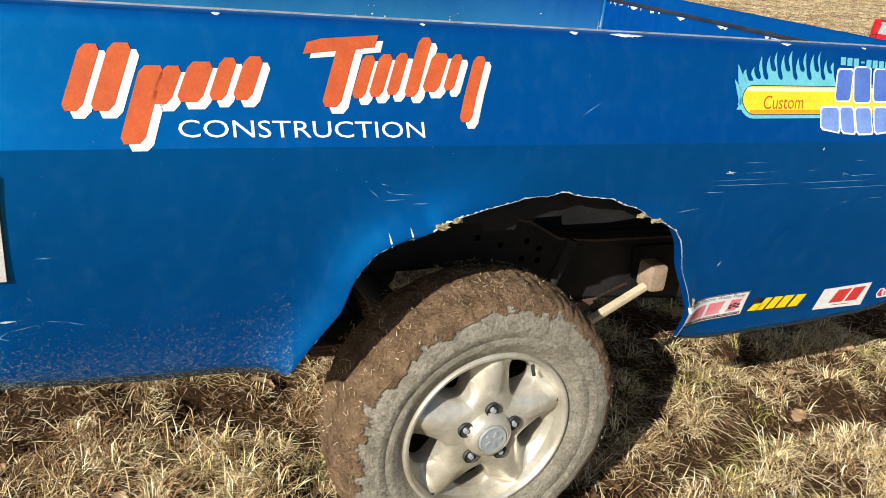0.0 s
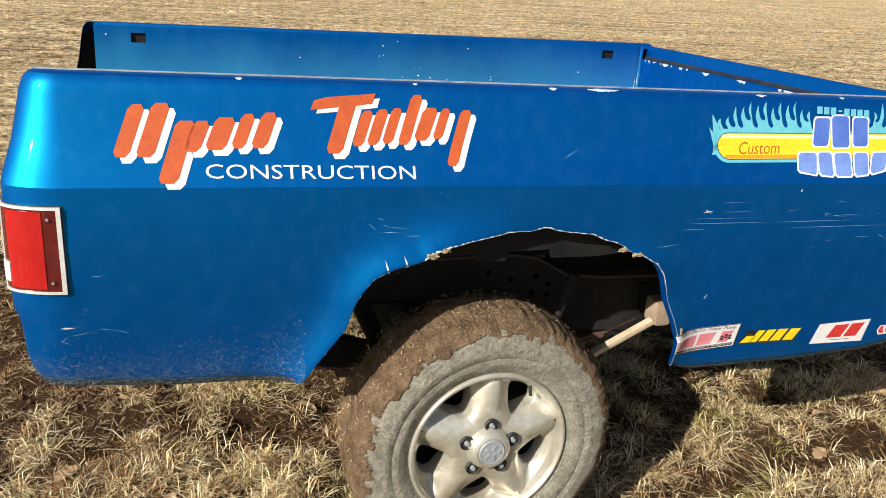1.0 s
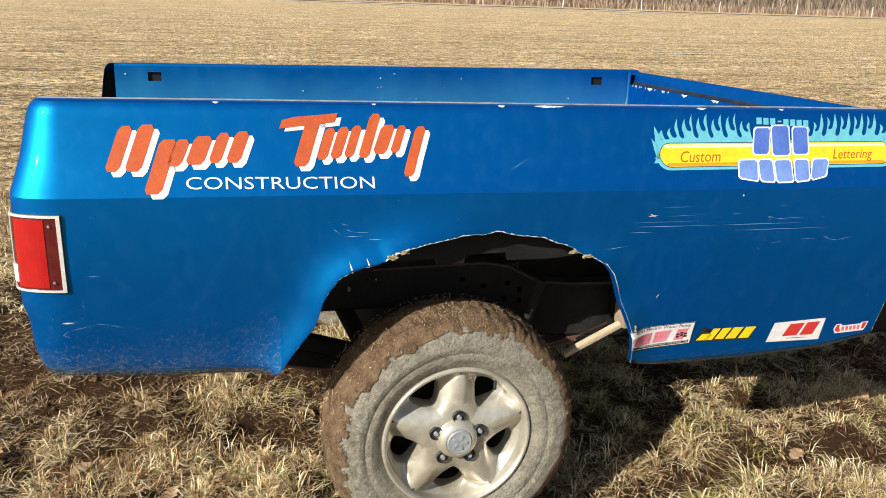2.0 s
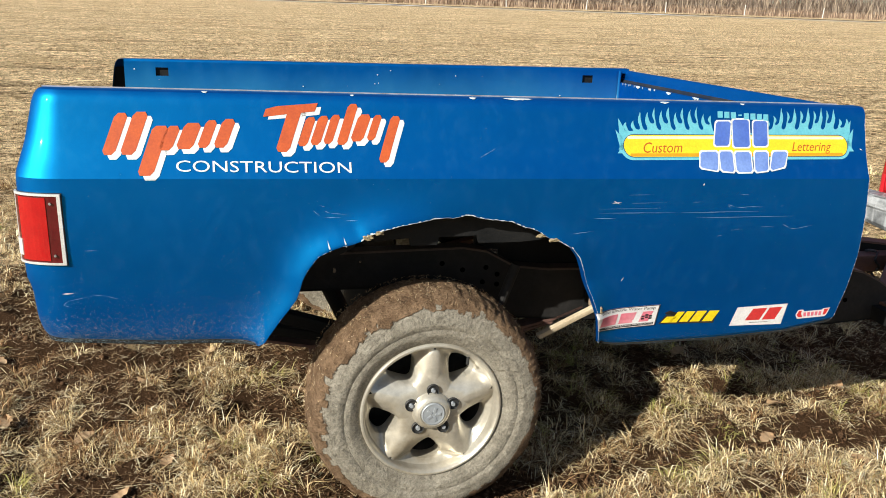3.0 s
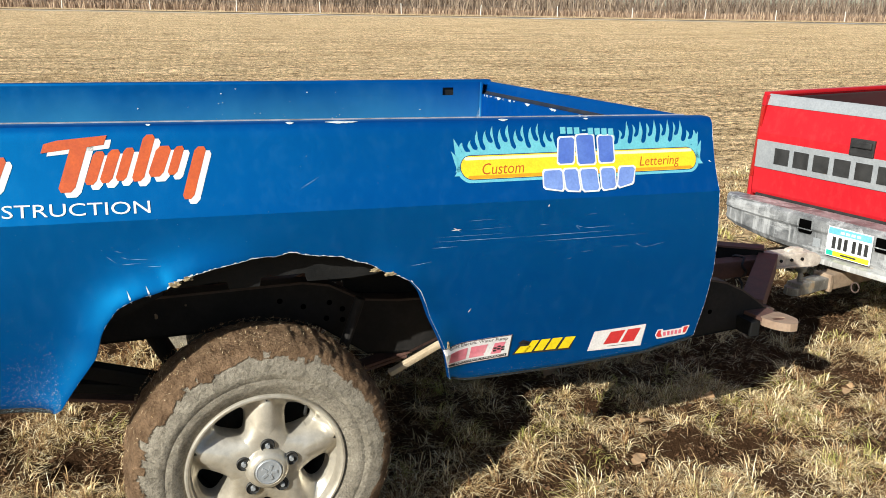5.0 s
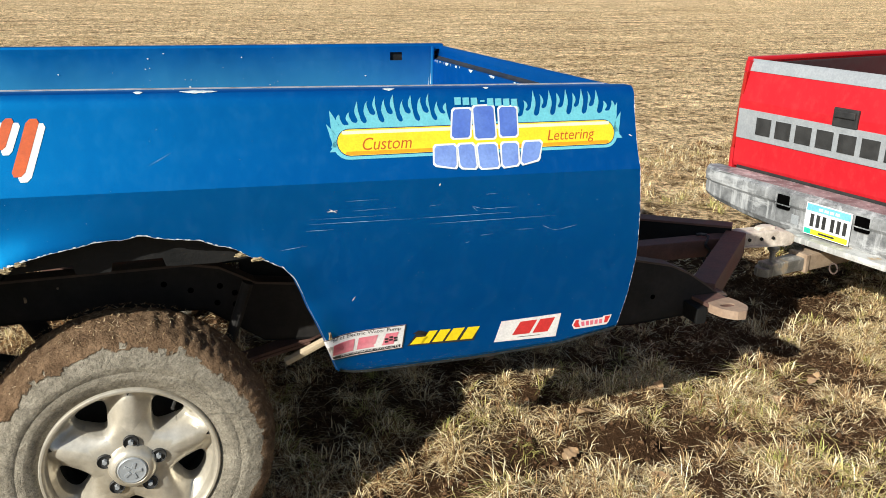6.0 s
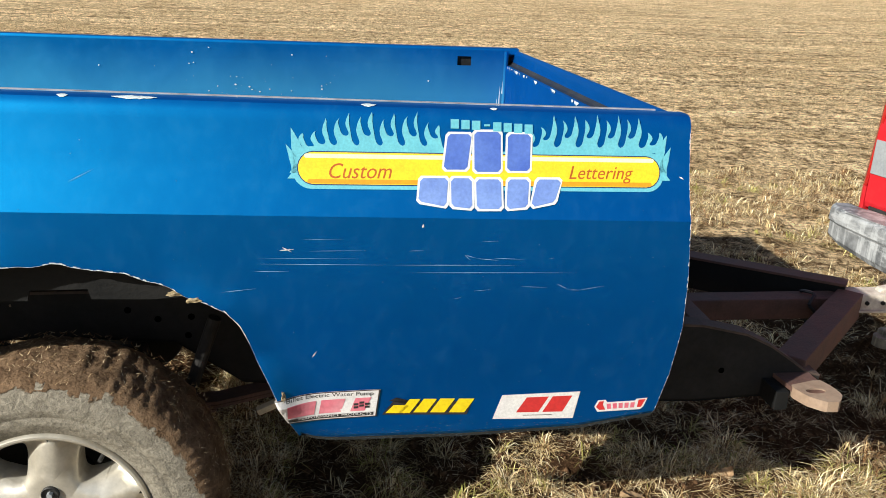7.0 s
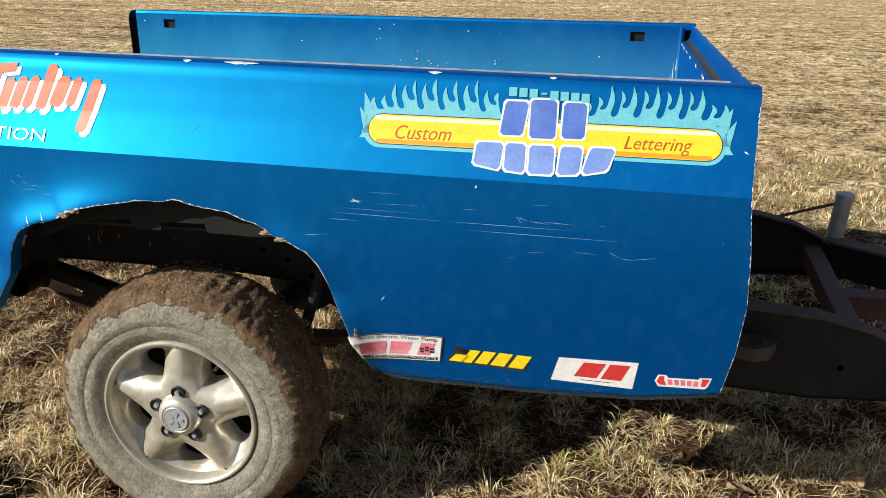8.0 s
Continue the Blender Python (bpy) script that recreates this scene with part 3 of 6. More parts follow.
def near_tussocks():
    x, y, wide = scatter(900, 420)
    n = len(x)
    keep = (sward(x, y) - 0.03 * np.clip(1 - x, 0, 1) + 0.08 * (RNG.random(n) - 0.5) > 0.508) & (RNG.random(n) > 1.15 * rut(x, y))
    keep &= ~((np.abs(x - 0.83) < 0.22) & (np.abs(y - 1.54) < 0.17))
    cx, cy, wide = x[keep], y[keep], wide[keep]
    size = np.clip(RNG.lognormal(-0.05, 0.4, len(cx)), 0.45, 2.0)
    count = (46 * size / wide**0.8).astype(int)
    own = np.repeat(np.arange(len(cx)), count)
    k = len(own)
    rad, ang = np.abs(RNG.normal(0, 0.028, k)) * size[own], RNG.uniform(0, 2 * np.pi, k)
    bx, by = cx[own] + rad * np.cos(ang), cy[own] + rad * np.sin(ang)
    tilt = RNG.uniform(0, 2 * np.pi, len(cx))
    pull = RNG.uniform(0, 1.4, len(cx))
    az = ang + RNG.normal(0, 1.1, k)
    az = np.arctan2(np.sin(az) + pull[own] * np.sin(tilt[own]), np.cos(az) + pull[own] * np.cos(tilt[own]))
    length = np.clip(RNG.normal(0.055, 0.026, k), 0.012, 0.14) * (0.6 + 0.4 * size[own])
    lean = np.clip(rad / 0.05 * 0.8 + RNG.normal(0.62, 0.42, k), 0.0, 1.5)
    width = RNG.uniform(0.0012, 0.0038, k) * wide[own]
    # most tufts are bleached, some rotted brown, a few still half green
    lot = RNG.random(len(cx)) - 0.09 * np.clip(1.0 - cx, 0, 1) + 0.5 * (fbm(cx * 2.0, cy * 2.0, 17, 2) - 0.5)
    for name, mat, lo, hi, label in (("grass_tussocks", STRAW, 0.22, 0.90, "bleached dead grass tufts"), ("brown_tussocks", BROWNTUFT, -9, 0.22, "rotted brown grass tufts"), ("green_tussocks", GREENTUFT, 0.90, 9, "half green grass tufts")):
        m = (lot[own] >= lo) & (lot[own] < hi)
        tagged(blades(name, mat, bx[m], by[m], length[m], width[m], az[m], lean[m], curl=1.3), label, "grass", kind="stuff")


def near_litter():
    x, y, wide = scatter(19000, 6500)
    k = len(x)
    keep = (sward(x, y) + 0.55 * (RNG.random(k) - 0.5) > 0.47) & (RNG.random(k) > 0.9 * rut(x, y))
    x, y, wide = x[keep], y[keep], wide[keep]
    k = len(x)
    return tagged(blades("grass_litter", LITTER, x, y, RNG.uniform(0.012, 0.066, k), RNG.uniform(0.0010, 0.0030, k) * wide, RNG.uniform(0, 2 * np.pi, k), RNG.uniform(0.95, 1.5, k), sink=-0.004, curl=0.35, simple=True), "trodden dead grass stems lying on the soil", "grass", kind="stuff")


def meadow():
    """Short grass of the open meadow in flattened clumps of many spikes, coarser with distance."""
    xs, ys, sc = [], [], []
    for lo, hi, clumps, each, s in ((4.6, 7.0, 260, 22, 0.55), (7.0, 11.0, 120, 22, 0.7), (11.0, 18.0, 46, 20, 1.05), (18.0, 32.0, 12, 18, 1.7), (32.0, 60.0, 3.4, 12, 2.9), (60.0, 106.0, 1.0, 10, 4.6)):
        # a fan that widens with distance
        half = 0.75 * hi + 2.0
        k = int((hi - lo) * 2 * half * clumps)
        x, y = RNG.uniform(-half * 0.8, half * 1.2, k), RNG.uniform(lo, hi, k)
        keep = 0.55 * fbm(x * 0.4, y * 1.7, 31) + 0.45 * fbm(x * 3.0, y * 4.0, 33, 2) + 0.3 * (RNG.random(k) - 0.5) > 0.44
        x, y = np.repeat(x[keep], each), np.repeat(y[keep], each)
        xs.append(x + RNG.normal(0, 0.042 * s**0.8, len(x))), ys.append(y + RNG.normal(0, 0.034 * s**0.8, len(x))), sc.append(np.full(len(x), s))
    x, y, s = map(np.concatenate, (xs, ys, sc))
    k = len(x)
    return tagged(blades("meadow_grass", MEADOW, x, y, RNG.uniform(0.022, 0.075, k) * s**0.6, RNG.uniform(0.004, 0.009, k) * s, RNG.uniform(0, 2 * np.pi, k), RNG.uniform(0.3, 1.35, k), simple=True), "short pale dead grass of the open meadow", "grass", kind="stuff")


def soil_clods():
    """Crumbs of soil in the wheel track and on the bare spots."""
    n = 90000
    x, y = RNG.uniform(-1.4, 4.2, n), RNG.uniform(1.0, 3.1, n)
    keep = (rut(x, y) + 0.30 * RNG.random(n) + 1.2 * (0.5 - sward(x, y)) > 0.27)
    x, y = x[keep], y[keep]
    k = len(x)
    r = np.clip(RNG.lognormal(-5.6, 0.6, k), 0.001, 0.015)
    base = np.array([[1, 0, 0], [-1, 0, 0], [0, 1, 0], [0, -1, 0], [0, 0, 0.8], [0, 0, -0.6]], float)
    v = base[None] * RNG.uniform(0.55, 1.35, (k, 6, 1)) + RNG.normal(0, 0.2, (k, 6, 3))
    v = v * r[:, None, None] + np.stack([x, y, height(x, y) + 0.3 * r], 1)[:, None, :]
    t = np.array([[0, 2, 4], [2, 1, 4], [1, 3, 4], [3, 0, 4], [2, 0, 5], [1, 2, 5], [3, 1, 5], [0, 3, 5]])
    return tagged(tri_mesh("soil_clods", v.reshape(-1, 3), (np.arange(k)[:, None, None] * 6 + t).reshape(-1, 3), CLOD), "crumbs of brown soil on bare ground", "soil", kind="stuff")


near_tussocks(), near_litter(), meadow(), soil_clods()

# ---- the far edge of the meadow: lane, weeds, fence, bare wood ----
FAR = pose(18, 113, 0, 0, 0, -9)


def far_band(name, mat, label, cat, z, parts, kind="structure"):
    """Flat strips along the far edge, each from x0 to x1 and y0 to y1, with wavering edges."""
    v, f = [], []
    for x0, x1, y0, y1 in parts:
        n = max(4, int((x1 - x0) / 3))
        for i in range(n + 1):
            x = x0 + (x1 - x0) * i / n
            e = min(1.0, min(i, n - i) / 2 + 0.15)
            for y in (0.5 * (y0 + y1) - 0.5 * (y1 - y0) * e + RNG.normal(0, 0.15), 0.5 * (y0 + y1) + 0.5 * (y1 - y0) * e):
                w = FAR @ Vector((x, y, 0))
                v.append((w.x, w.y, float(height(w.x, w.y)) + z))
            if i < n:
                b = len(v) - 2
                f.append((b, b + 2, b + 3, b + 1))
    return tagged(shell(name, v, f, mat), label, cat, kind=kind)


far_band("farm_lane", plain("pale lane gravel", (0.66, 0.56, 0.42), (0.50, 0.41, 0.30), 0.6, 0.95, gloss=0.03), "pale bare strip along the meadow's far edge", "lane", 0.03, [(-45, 300, -16.0, -9.0)])
far_band("plough_furrow", plain("dark wet soil", (0.05, 0.035, 0.025), (0.09, 0.065, 0.045), 0.6, 0.95, gloss=0.03), "dark furrow of bare soil along the meadow's edge", "furrow", 0.045, [(-240, -40, -22, -13), (-60, 300, -8.6, -4.0), (-200, -70, -48, -43), (-120, -50, -37, -34.5)])
far_band("snow_patch", SNOW, "thin leftover snow along the furrow", "snow", 0.06, [(-8, 4, -16, -12), (24, 34, -15, -11), (60, 74, -14, -11)], "stuff")


def weeds():
    k = 34000
    x, y = RNG.uniform(-230, 300, k), RNG.uniform(10.0, 24.0, k)
    keep = fbm(x * 0.09, y * 0.25, 41) + 0.5 * (RNG.random(k) - 0.5) > 0.36
    x, y = x[keep], y[keep]
    c, s = math.cos(radians(-9)), math.sin(radians(-9))
    wx, wy = 18 + c * x - s * y, 113 + s * x + c * y
    k = len(wx)
    tall = 0.65 + 0.8 * fbm(x * 0.12, y * 0.3, 43)
    return tagged(blades("tall_weeds", REED, wx, wy, RNG.uniform(0.7, 1.35, k) * tall, RNG.uniform(0.06, 0.18, k), RNG.uniform(0, 2 * np.pi, k), np.abs(RNG.normal(0.08, 0.16, k)), curl=0.3), "tall brown dead weeds along the fence", "weeds", kind="stuff")


weeds()


def brush():
    """Bare brush under and before the wood."""
    k = 42000
    x, y = RNG.uniform(-240, 340, k), RNG.uniform(26, 105, k)
    keep = fbm(x * 0.05, y * 0.1, 45) + 0.4 * (RNG.random(k) - 0.5) > 0.34
    x, y = x[keep], y[keep]
    c, s = math.cos(radians(-9)), math.sin(radians(-9))
    wx, wy = 18 + c * x - s * y, 113 + s * x + c * y
    k = len(wx)
    return tagged(blades("bare_brush", BRUSH, wx, wy, RNG.uniform(1.5, 4.5, k) * (0.6 + 0.8 * fbm(x * 0.06, y * 0.1, 47)), RNG.uniform(0.10, 0.30, k), RNG.uniform(0, 2 * np.pi, k), np.abs(RNG.normal(0.1, 0.2, k)), curl=0.3), "bare brown brush before the wood", "brush", kind="stuff")


brush()


def wood():
    """A far belt of bare trees: leaning tapered trunks with a few limbs each."""
    v, t = [], []
    def stick(p, q, a, b):
        d = (q - p)
        side = d.cross(Vector((0.3, 1, 0.1))).normalized()
        fwd = d.cross(side).normalized()
        base = len(v)
        for pt, r in ((p, a), (q, b)):
            for k in range(3):
                an = 2.094 * k
                v.append(tuple(pt + side * (r * math.cos(an)) + fwd * (r * math.sin(an))))
        for k in range(3):
            m = (k + 1) % 3
            t.append((base + k, base + m, base + 3 + m)), t.append((base + k, base + 3 + m, base + 3 + k))
    rnd = random.Random(5)
    for _ in range(520):
        x, y = rnd.uniform(35, 330), rnd.uniform(60, 120)
        p = FAR @ Vector((x, y, -0.1))
        hgt, r = rnd.uniform(8, 15), rnd.uniform(0.12, 0.32)
        q = p + Vector((rnd.uniform(-0.8, 0.8), 0, hgt))
        stick(p, q, r, r * 0.25)
        for _ in range(5):
            f = rnd.uniform(0.25, 0.85)
            s = p.lerp(q, f)
            stick(s, s + Vector((rnd.uniform(-2.2, 2.2), rnd.uniform(-1, 1), rnd.uniform(1.0, 3.0))), r * 0.4, r * 0.08)
    return tagged(tri_mesh("bare_wood", np.array(v), np.array(t), BARK), "far belt of bare grey-brown winter trees", "trees", kind="stuff")


wood()


def fence():
    root = tagged(new("wire_fence"), "pale fence posts with thin wires in dead weeds", "fence")
    root.matrix_world = FAR
    rnd = random.Random(4)
    post = None
    for i in range(-14, 22):
        bm = tube((0, 0, -0.2), (0, 0, 1.5), 0.075, 0.065, 8)
        ob = part("post", bm, POSTWHITE, root)
        ob.matrix_basis = pose(i * 11.4 + 2.0, 9.0, 0, rnd.uniform(-2, 2), rnd.uniform(-4, 4), 0)
    for z in (0.55, 0.95, 1.3):
        part("wire", tube((-158, 9.0, z), (242, 9.0, z), 0.008, seg=4), STEEL, root)


fence()


# ---- the trailer: a fibreglass pickup bed on a cut-down truck frame ----
TRAILER = tagged(new("pickup_bed_trailer"), "trailer made of a blue hand-lettered pickup bed, wheels muddy", "trailer")
TRAILER.matrix_world = pose(-0.117, 1.362, 0, 0, 0, 2.8)
CREASE, TOP = 1.064, 1.252
SIDE_Z = [0.50, 0.54, 0.64, 0.75, 0.87, 0.95, 1.00, 1.064, 1.10, 1.15, 1.21, 1.252]
SIDE_Y = [0.052, 0.049, 0.038, 0.023, 0.010, 0.004, 0.002, 0.0, 0.020, 0.042, 0.062, 0.0735]
TAIL_Z = [0.58, 0.65, 0.685, 0.767, 0.80, 0.86, 1.064, 1.08, 1.145, 1.24, 1.272]
TAIL_X = [0.080, 0.094, 0.102, 0.106, 0.116, 0.116, 0.112, 0.110, 0.092, 0.074, 0.062]
NOSE_Z = [0.54, 0.575, 0.696, 0.815, 0.929, 1.064, 1.272]
NOSE_X = [2.262, 2.271, 2.293, 2.302, 2.295, 2.280, 2.286]
SILL_X = [-0.3, 0.0, 0.2, 0.452, 0.466, 0.480, 0.512, 0.532, 0.555, 0.563, 0.571, 0.587, 0.610, 0.640, 0.670, 0.724, 0.743, 0.793, 0.824, 0.872, 0.920, 0.953, 0.974, 0.991, 1.010, 1.068, 1.143, 1.186, 1.224, 1.252, 1.280, 1.330, 1.357, 1.376, 1.390, 1.405, 1.416, 1.432, 1.450, 1.470, 1.50, 1.84, 2.10, 2.26, 2.32]
SILL_Z = [0.630, 0.622, 0.606, 0.602, 0.609, 0.632, 0.680, 0.707, 0.740, 0.771, 0.800, 0.828, 0.857, 0.876, 0.887, 0.898, 0.914, 0.931, 0.937, 0.945, 0.956, 0.957, 0.954, 0.957, 0.960, 0.952, 0.939, 0.927, 0.912, 0.897, 0.888, 0.864, 0.830, 0.786, 0.745, 0.713, 0.687, 0.645, 0.590, 0.536, 0.532, 0.536, 0.550, 0.575, 0.585]
TURN_LEN, TURN_DEEP, WIDTH = 0.125, 0.06, 1.853


def settle(x, y, z):
    """The shell sits a little nose-down, and lower on its far side."""
    return (x, y, z - x * (0.016 - 0.0068 * y) - 0.035 * y)


ARCH = np.array([(x, np.interp(x, SILL_X, SILL_Z)) for x in np.linspace(0.452, 1.470, 1600)])


def flare(x, z):
    """The old wheel lip still swells out round the rear of the opening and kicks out low at its front."""
    if x < 0.2 or x > 1.56:
        return 0.0
    d = np.hypot(ARCH[:, 0] - x, ARCH[:, 1] - z).min()
    w = min(1.0, max(0.0, (1.06 - x) / 0.34))
    c = min(1.0, max(0.0, (x - 1.20) / 0.10))
    front = float(np.interp(z, [0.53, 0.58, 0.64, 0.70, 0.76, 0.85], [-0.025, 0.005, 0.036, 0.025, 0.008, 0.010])) * math.exp(-((d / 0.040) ** 1.5))
    return 0.030 * w * w * (3 - 2 * w) * math.exp(-((d / 0.050) ** 1.4)) + front * c * c * (3 - 2 * c)


def side(u, z, out=0.0):
    """A point of the near side skin: u runs along the side from the tail corner, z up, out away from the skin."""
    y = np.interp(z, SIDE_Z, SIDE_Y)
    a = np.interp(z, TAIL_Z, TAIL_X)
    if u >= 0:
        x, nx_, ny_ = u, 0.0, 1.0
        if u > 2.1:
            x = 2.1 + (u - 2.1) * (np.interp(z, NOSE_Z, NOSE_X) - 2.1) / 0.2
        y -= flare(x, z)
    else:
        f = min(-u / TURN_LEN, 1.0) * math.pi / 2
        x, nx_, ny_ = -a * math.sin(f), math.sin(f), math.cos(f)
        y += TURN_DEEP * (1 - math.cos(f)) + max(0.0, -u - TURN_LEN)
    return (x - nx_ * out, y - ny_ * out, z)


def sill(u, rough=True):
    z = float(np.interp(u, SILL_X, SILL_Z))
    if rough and 0.6 < u < 1.36:
        z += 0.010 * (float(fbm(u * 26, 0.5 + 0 * u, 61, 3)) - 0.5)
    return z


def side_skin(name, mirror, label):
    us = np.concatenate([[-0.132], np.linspace(-0.125, 0.0, 14), np.arange(0.02, 0.46, 0.02), np.arange(0.45, 1.33, 0.0085), np.arange(1.335, 1.53, 0.004), np.arange(1.54, 2.28, 0.02), [2.28, 2.29, 2.30]])
    lower, upper = 24, 12
    top = [(0.006, 1.262), (0.013, 1.269), (0.022, 1.272), (0.060, 1.272), (0.066, 1.270), (0.069, 1.264), (0.069, 1.250)]
    cols = []
    for u in us:
        z0 = sill(u)
        zs = [z0 + (CREASE - z0) * (i / lower) ** 1.35 for i in range(lower)] + [CREASE + (TOP - CREASE) * i / upper for i in range(upper + 1)]
        roll, deep = (0.0, 0.022) if 0.44 < u < 1.472 else (0.015, 0.034) if u < 0.44 else (0.014, 0.022)
        c = [side(u, z, -roll * max(0.0, 1 - (z - z0) / deep) ** 2) for z in zs]
        c += [(*side(u, TOP, -d)[:2], z) for d, z in top]
        cols.append(c)
    k, n = len(cols[0]), len(cols)
    outer = np.array(cols).reshape(-1, 3)
    inner = np.array([[(*side(u, min(p[2], TOP), -0.006 - (0.0 if p[2] <= TOP else 0.03))[:2], p[2] - (0.006 if p[2] > TOP else 0)) for p in c] for u, c in zip(us, cols)]).reshape(-1, 3)
    v = np.concatenate([outer, inner])
    if mirror:
        v[:, 1] = WIDTH - v[:, 1]
    v = [settle(*p) for p in v]
    f, fm = [], []
    o = n * k
    for i in range(n - 1):
        for j in range(k - 1):
            a = i * k + j
            f.append((a, a + k, a + k + 1, a + 1)), fm.append(0)
            if j < lower + upper - 1:
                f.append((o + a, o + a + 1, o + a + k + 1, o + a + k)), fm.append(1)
        a = i * k
        f.append((a, o + a, o + a + k, a + k)), fm.append(2)
    for j in range(lower + upper - 1):
        a = (n - 1) * k + j
        f.append((a, o + a, o + a + 1, a + 1)), fm.append(2)
    if mirror:
        f = [q[::-1] for q in f]
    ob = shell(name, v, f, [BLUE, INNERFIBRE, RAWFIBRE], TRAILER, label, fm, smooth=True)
    ob.data.set_sharp_from_angle(angle=radians(24))
    return ob


side_skin("side_panel", False, "metallic blue fibreglass side with a torn wheel arch")
side_skin("side_panel", True, "metallic blue fibreglass far side")


def rolled_lip():
    """The edge of the opening is still turned inward at its rear."""
    v, f = [], []
    xs = np.linspace(0.47, 0.74, 40)
    for i, x in enumerate(xs):
        z = sill(x)
        deep = 0.040 * min(1.0, (0.745 - x) / 0.06)
        for d, dx in ((0.0005, 0.0), (0.012, 0.002), (deep, 0.0)):
            v.append(settle(*[a + b for a, b in zip(side(x, z + 0.0004, -d), (dx, 0, 0))]))
        if i:
            k = i * 3
            f += [(k - 3, k, k + 1, k - 2), (k - 2, k + 1, k + 2, k - 1)]
    shell("rolled_lip", v, f, BLUE, TRAILER, smooth=True)


def front_return():
    """A narrow chipped return behind the front edge of the opening."""
    v, f = [], []
    for i, t in enumerate(np.linspace(0.0, 1.0, 40)):
        x = 1.30 + 0.168 * t
        z = sill(x)
        w = 0.022 * math.sin(math.pi * min(1.0, 0.12 + 0.88 * t)) ** 0.5 + 0.003 * (float(vnoise(x * 90, 0.0, 3)) - 0.5)
        for d, dx in ((0.0004, 0.0), (0.008, -0.003), (max(0.010, w), -0.004)):
            v.append(settle(*[a + b for a, b in zip(side(x, z + 0.0004, -d), (dx, 0, 0))]))
        if i:
            k = i * 3
            f += [(k - 3, k, k + 1, k - 2), (k - 2, k + 1, k + 2, k - 1)]
    shell("front_return", v, f, BLUE, TRAILER, smooth=True)


rolled_lip(), front_return()


def inner_wall(mirror):
    """The inner wall of a side, with two square stake holes."""
    xs = [-0.034, 0.0, 0.092, 0.144, 0.5, 1.0, 1.5, 2.044, 2.098, 2.20, 2.245]
    zs = [0.96, 1.05, 1.203, 1.238, 1.262, 1.271]
    y0 = [0.150, 0.146, 0.143, 0.143, 0.143, 0.139]
    v, f = [], []
    for layer in (0.0, -0.004):
        for x in xs:
            for z, y in zip(zs, y0):
                bow = 0.012 * math.sin(math.pi * (x + 0.085) / 2.33) * (1.271 - z) / 0.3
                yy = y + layer + bow
                v.append(settle(x, WIDTH - yy if mirror else yy, z))
    k, o = len(zs), len(xs) * len(zs)
    for i in range(len(xs) - 1):
        for j in range(k - 1):
            if j == 2 and i in (2, 7):
                for p, q in ((i * k + j, (i + 1) * k + j), ((i + 1) * k + j, (i + 1) * k + j + 1), ((i + 1) * k + j + 1, i * k + j + 1), (i * k + j + 1, i * k + j)):
                    f.append((p, q, q + o, p + o))
                continue
            a = i * k + j
            f.append((a, a + k, a + k + 1, a + 1)), f.append((o + a, o + a + 1, o + a + k + 1, o + a + k))
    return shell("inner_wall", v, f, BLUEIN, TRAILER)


inner_wall(False), inner_wall(True)


# Black block behind a stake hole, standing in for the cavity's shade.
def pocket_shade(x, mirror):
    y = WIDTH - 0.112 if mirror else 0.112
    part("pocket_shade", box(settle(x - 0.035, y - 0.020, 1.180), settle(x + 0.035, y + 0.020, 1.25), 0.0), BLACK, TRAILER)


for px in (0.118, 2.071):
    for far in (False, True):
        pocket_shade(px, far)


def front_wall():
    """The header across the front of the bed, with a stepped flange on top."""
    prof = [(2.238, 0.80), (2.237, 1.10), (2.234, 1.193), (2.235, 1.202), (2.239, 1.2065), (2.246, 1.2075), (2.257, 1.211), (2.265, 1.220), (2.268, 1.236), (2.270, 1.252), (2.274, 1.260), (2.278, 1.264), (2.280, 1.264), (2.282, 1.260), (2.283, 1.25), (2.283, 1.20)]
    dark_rows = (5, 6)
    ys = [0.10, 0.125, 0.16, 0.3, 0.6, 0.93, 1.25, 1.55, 1.70, 1.73, 1.752]
    v, f = [], []
    for y in ys:
        for x, z in prof:
            v.append(settle(x, y, z))
    k = len(prof)
    for i in range(len(ys) - 1):
        for j in range(k - 1):
            a = i * k + j
            f.append((a, a + k, a + k + 1, a + 1))
    ob = shell("front_wall", v, f, [BLUE, CHANNELDARK], TRAILER, "blue header panel with a chipped flange and a dark channel", [1 if i % (k - 1) in dark_rows else 0 for i in range(len(f))], smooth=True)
    ob.data.set_sharp_from_angle(angle=radians(30))
    for y in (0.155, 1.698):
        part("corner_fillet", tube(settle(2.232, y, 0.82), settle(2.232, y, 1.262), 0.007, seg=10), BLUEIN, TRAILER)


front_wall()


# ---- painted and stuck-on work on the near side ----
def along(x, z):
    """The side's own measure for a place x metres from the tail corner (the skin is drawn in a little at the nose)."""
    return x if x <= 2.1 else 2.1 + (x - 2.1) * 0.2 / (float(np.interp(z, NOSE_Z, NOSE_X)) - 2.1)


def film(out):
    """Paint and vinyl lie almost flush: layers stand only tenths of a millimetre apart."""
    return 0.0009 + (out - 0.0009) * 0.5


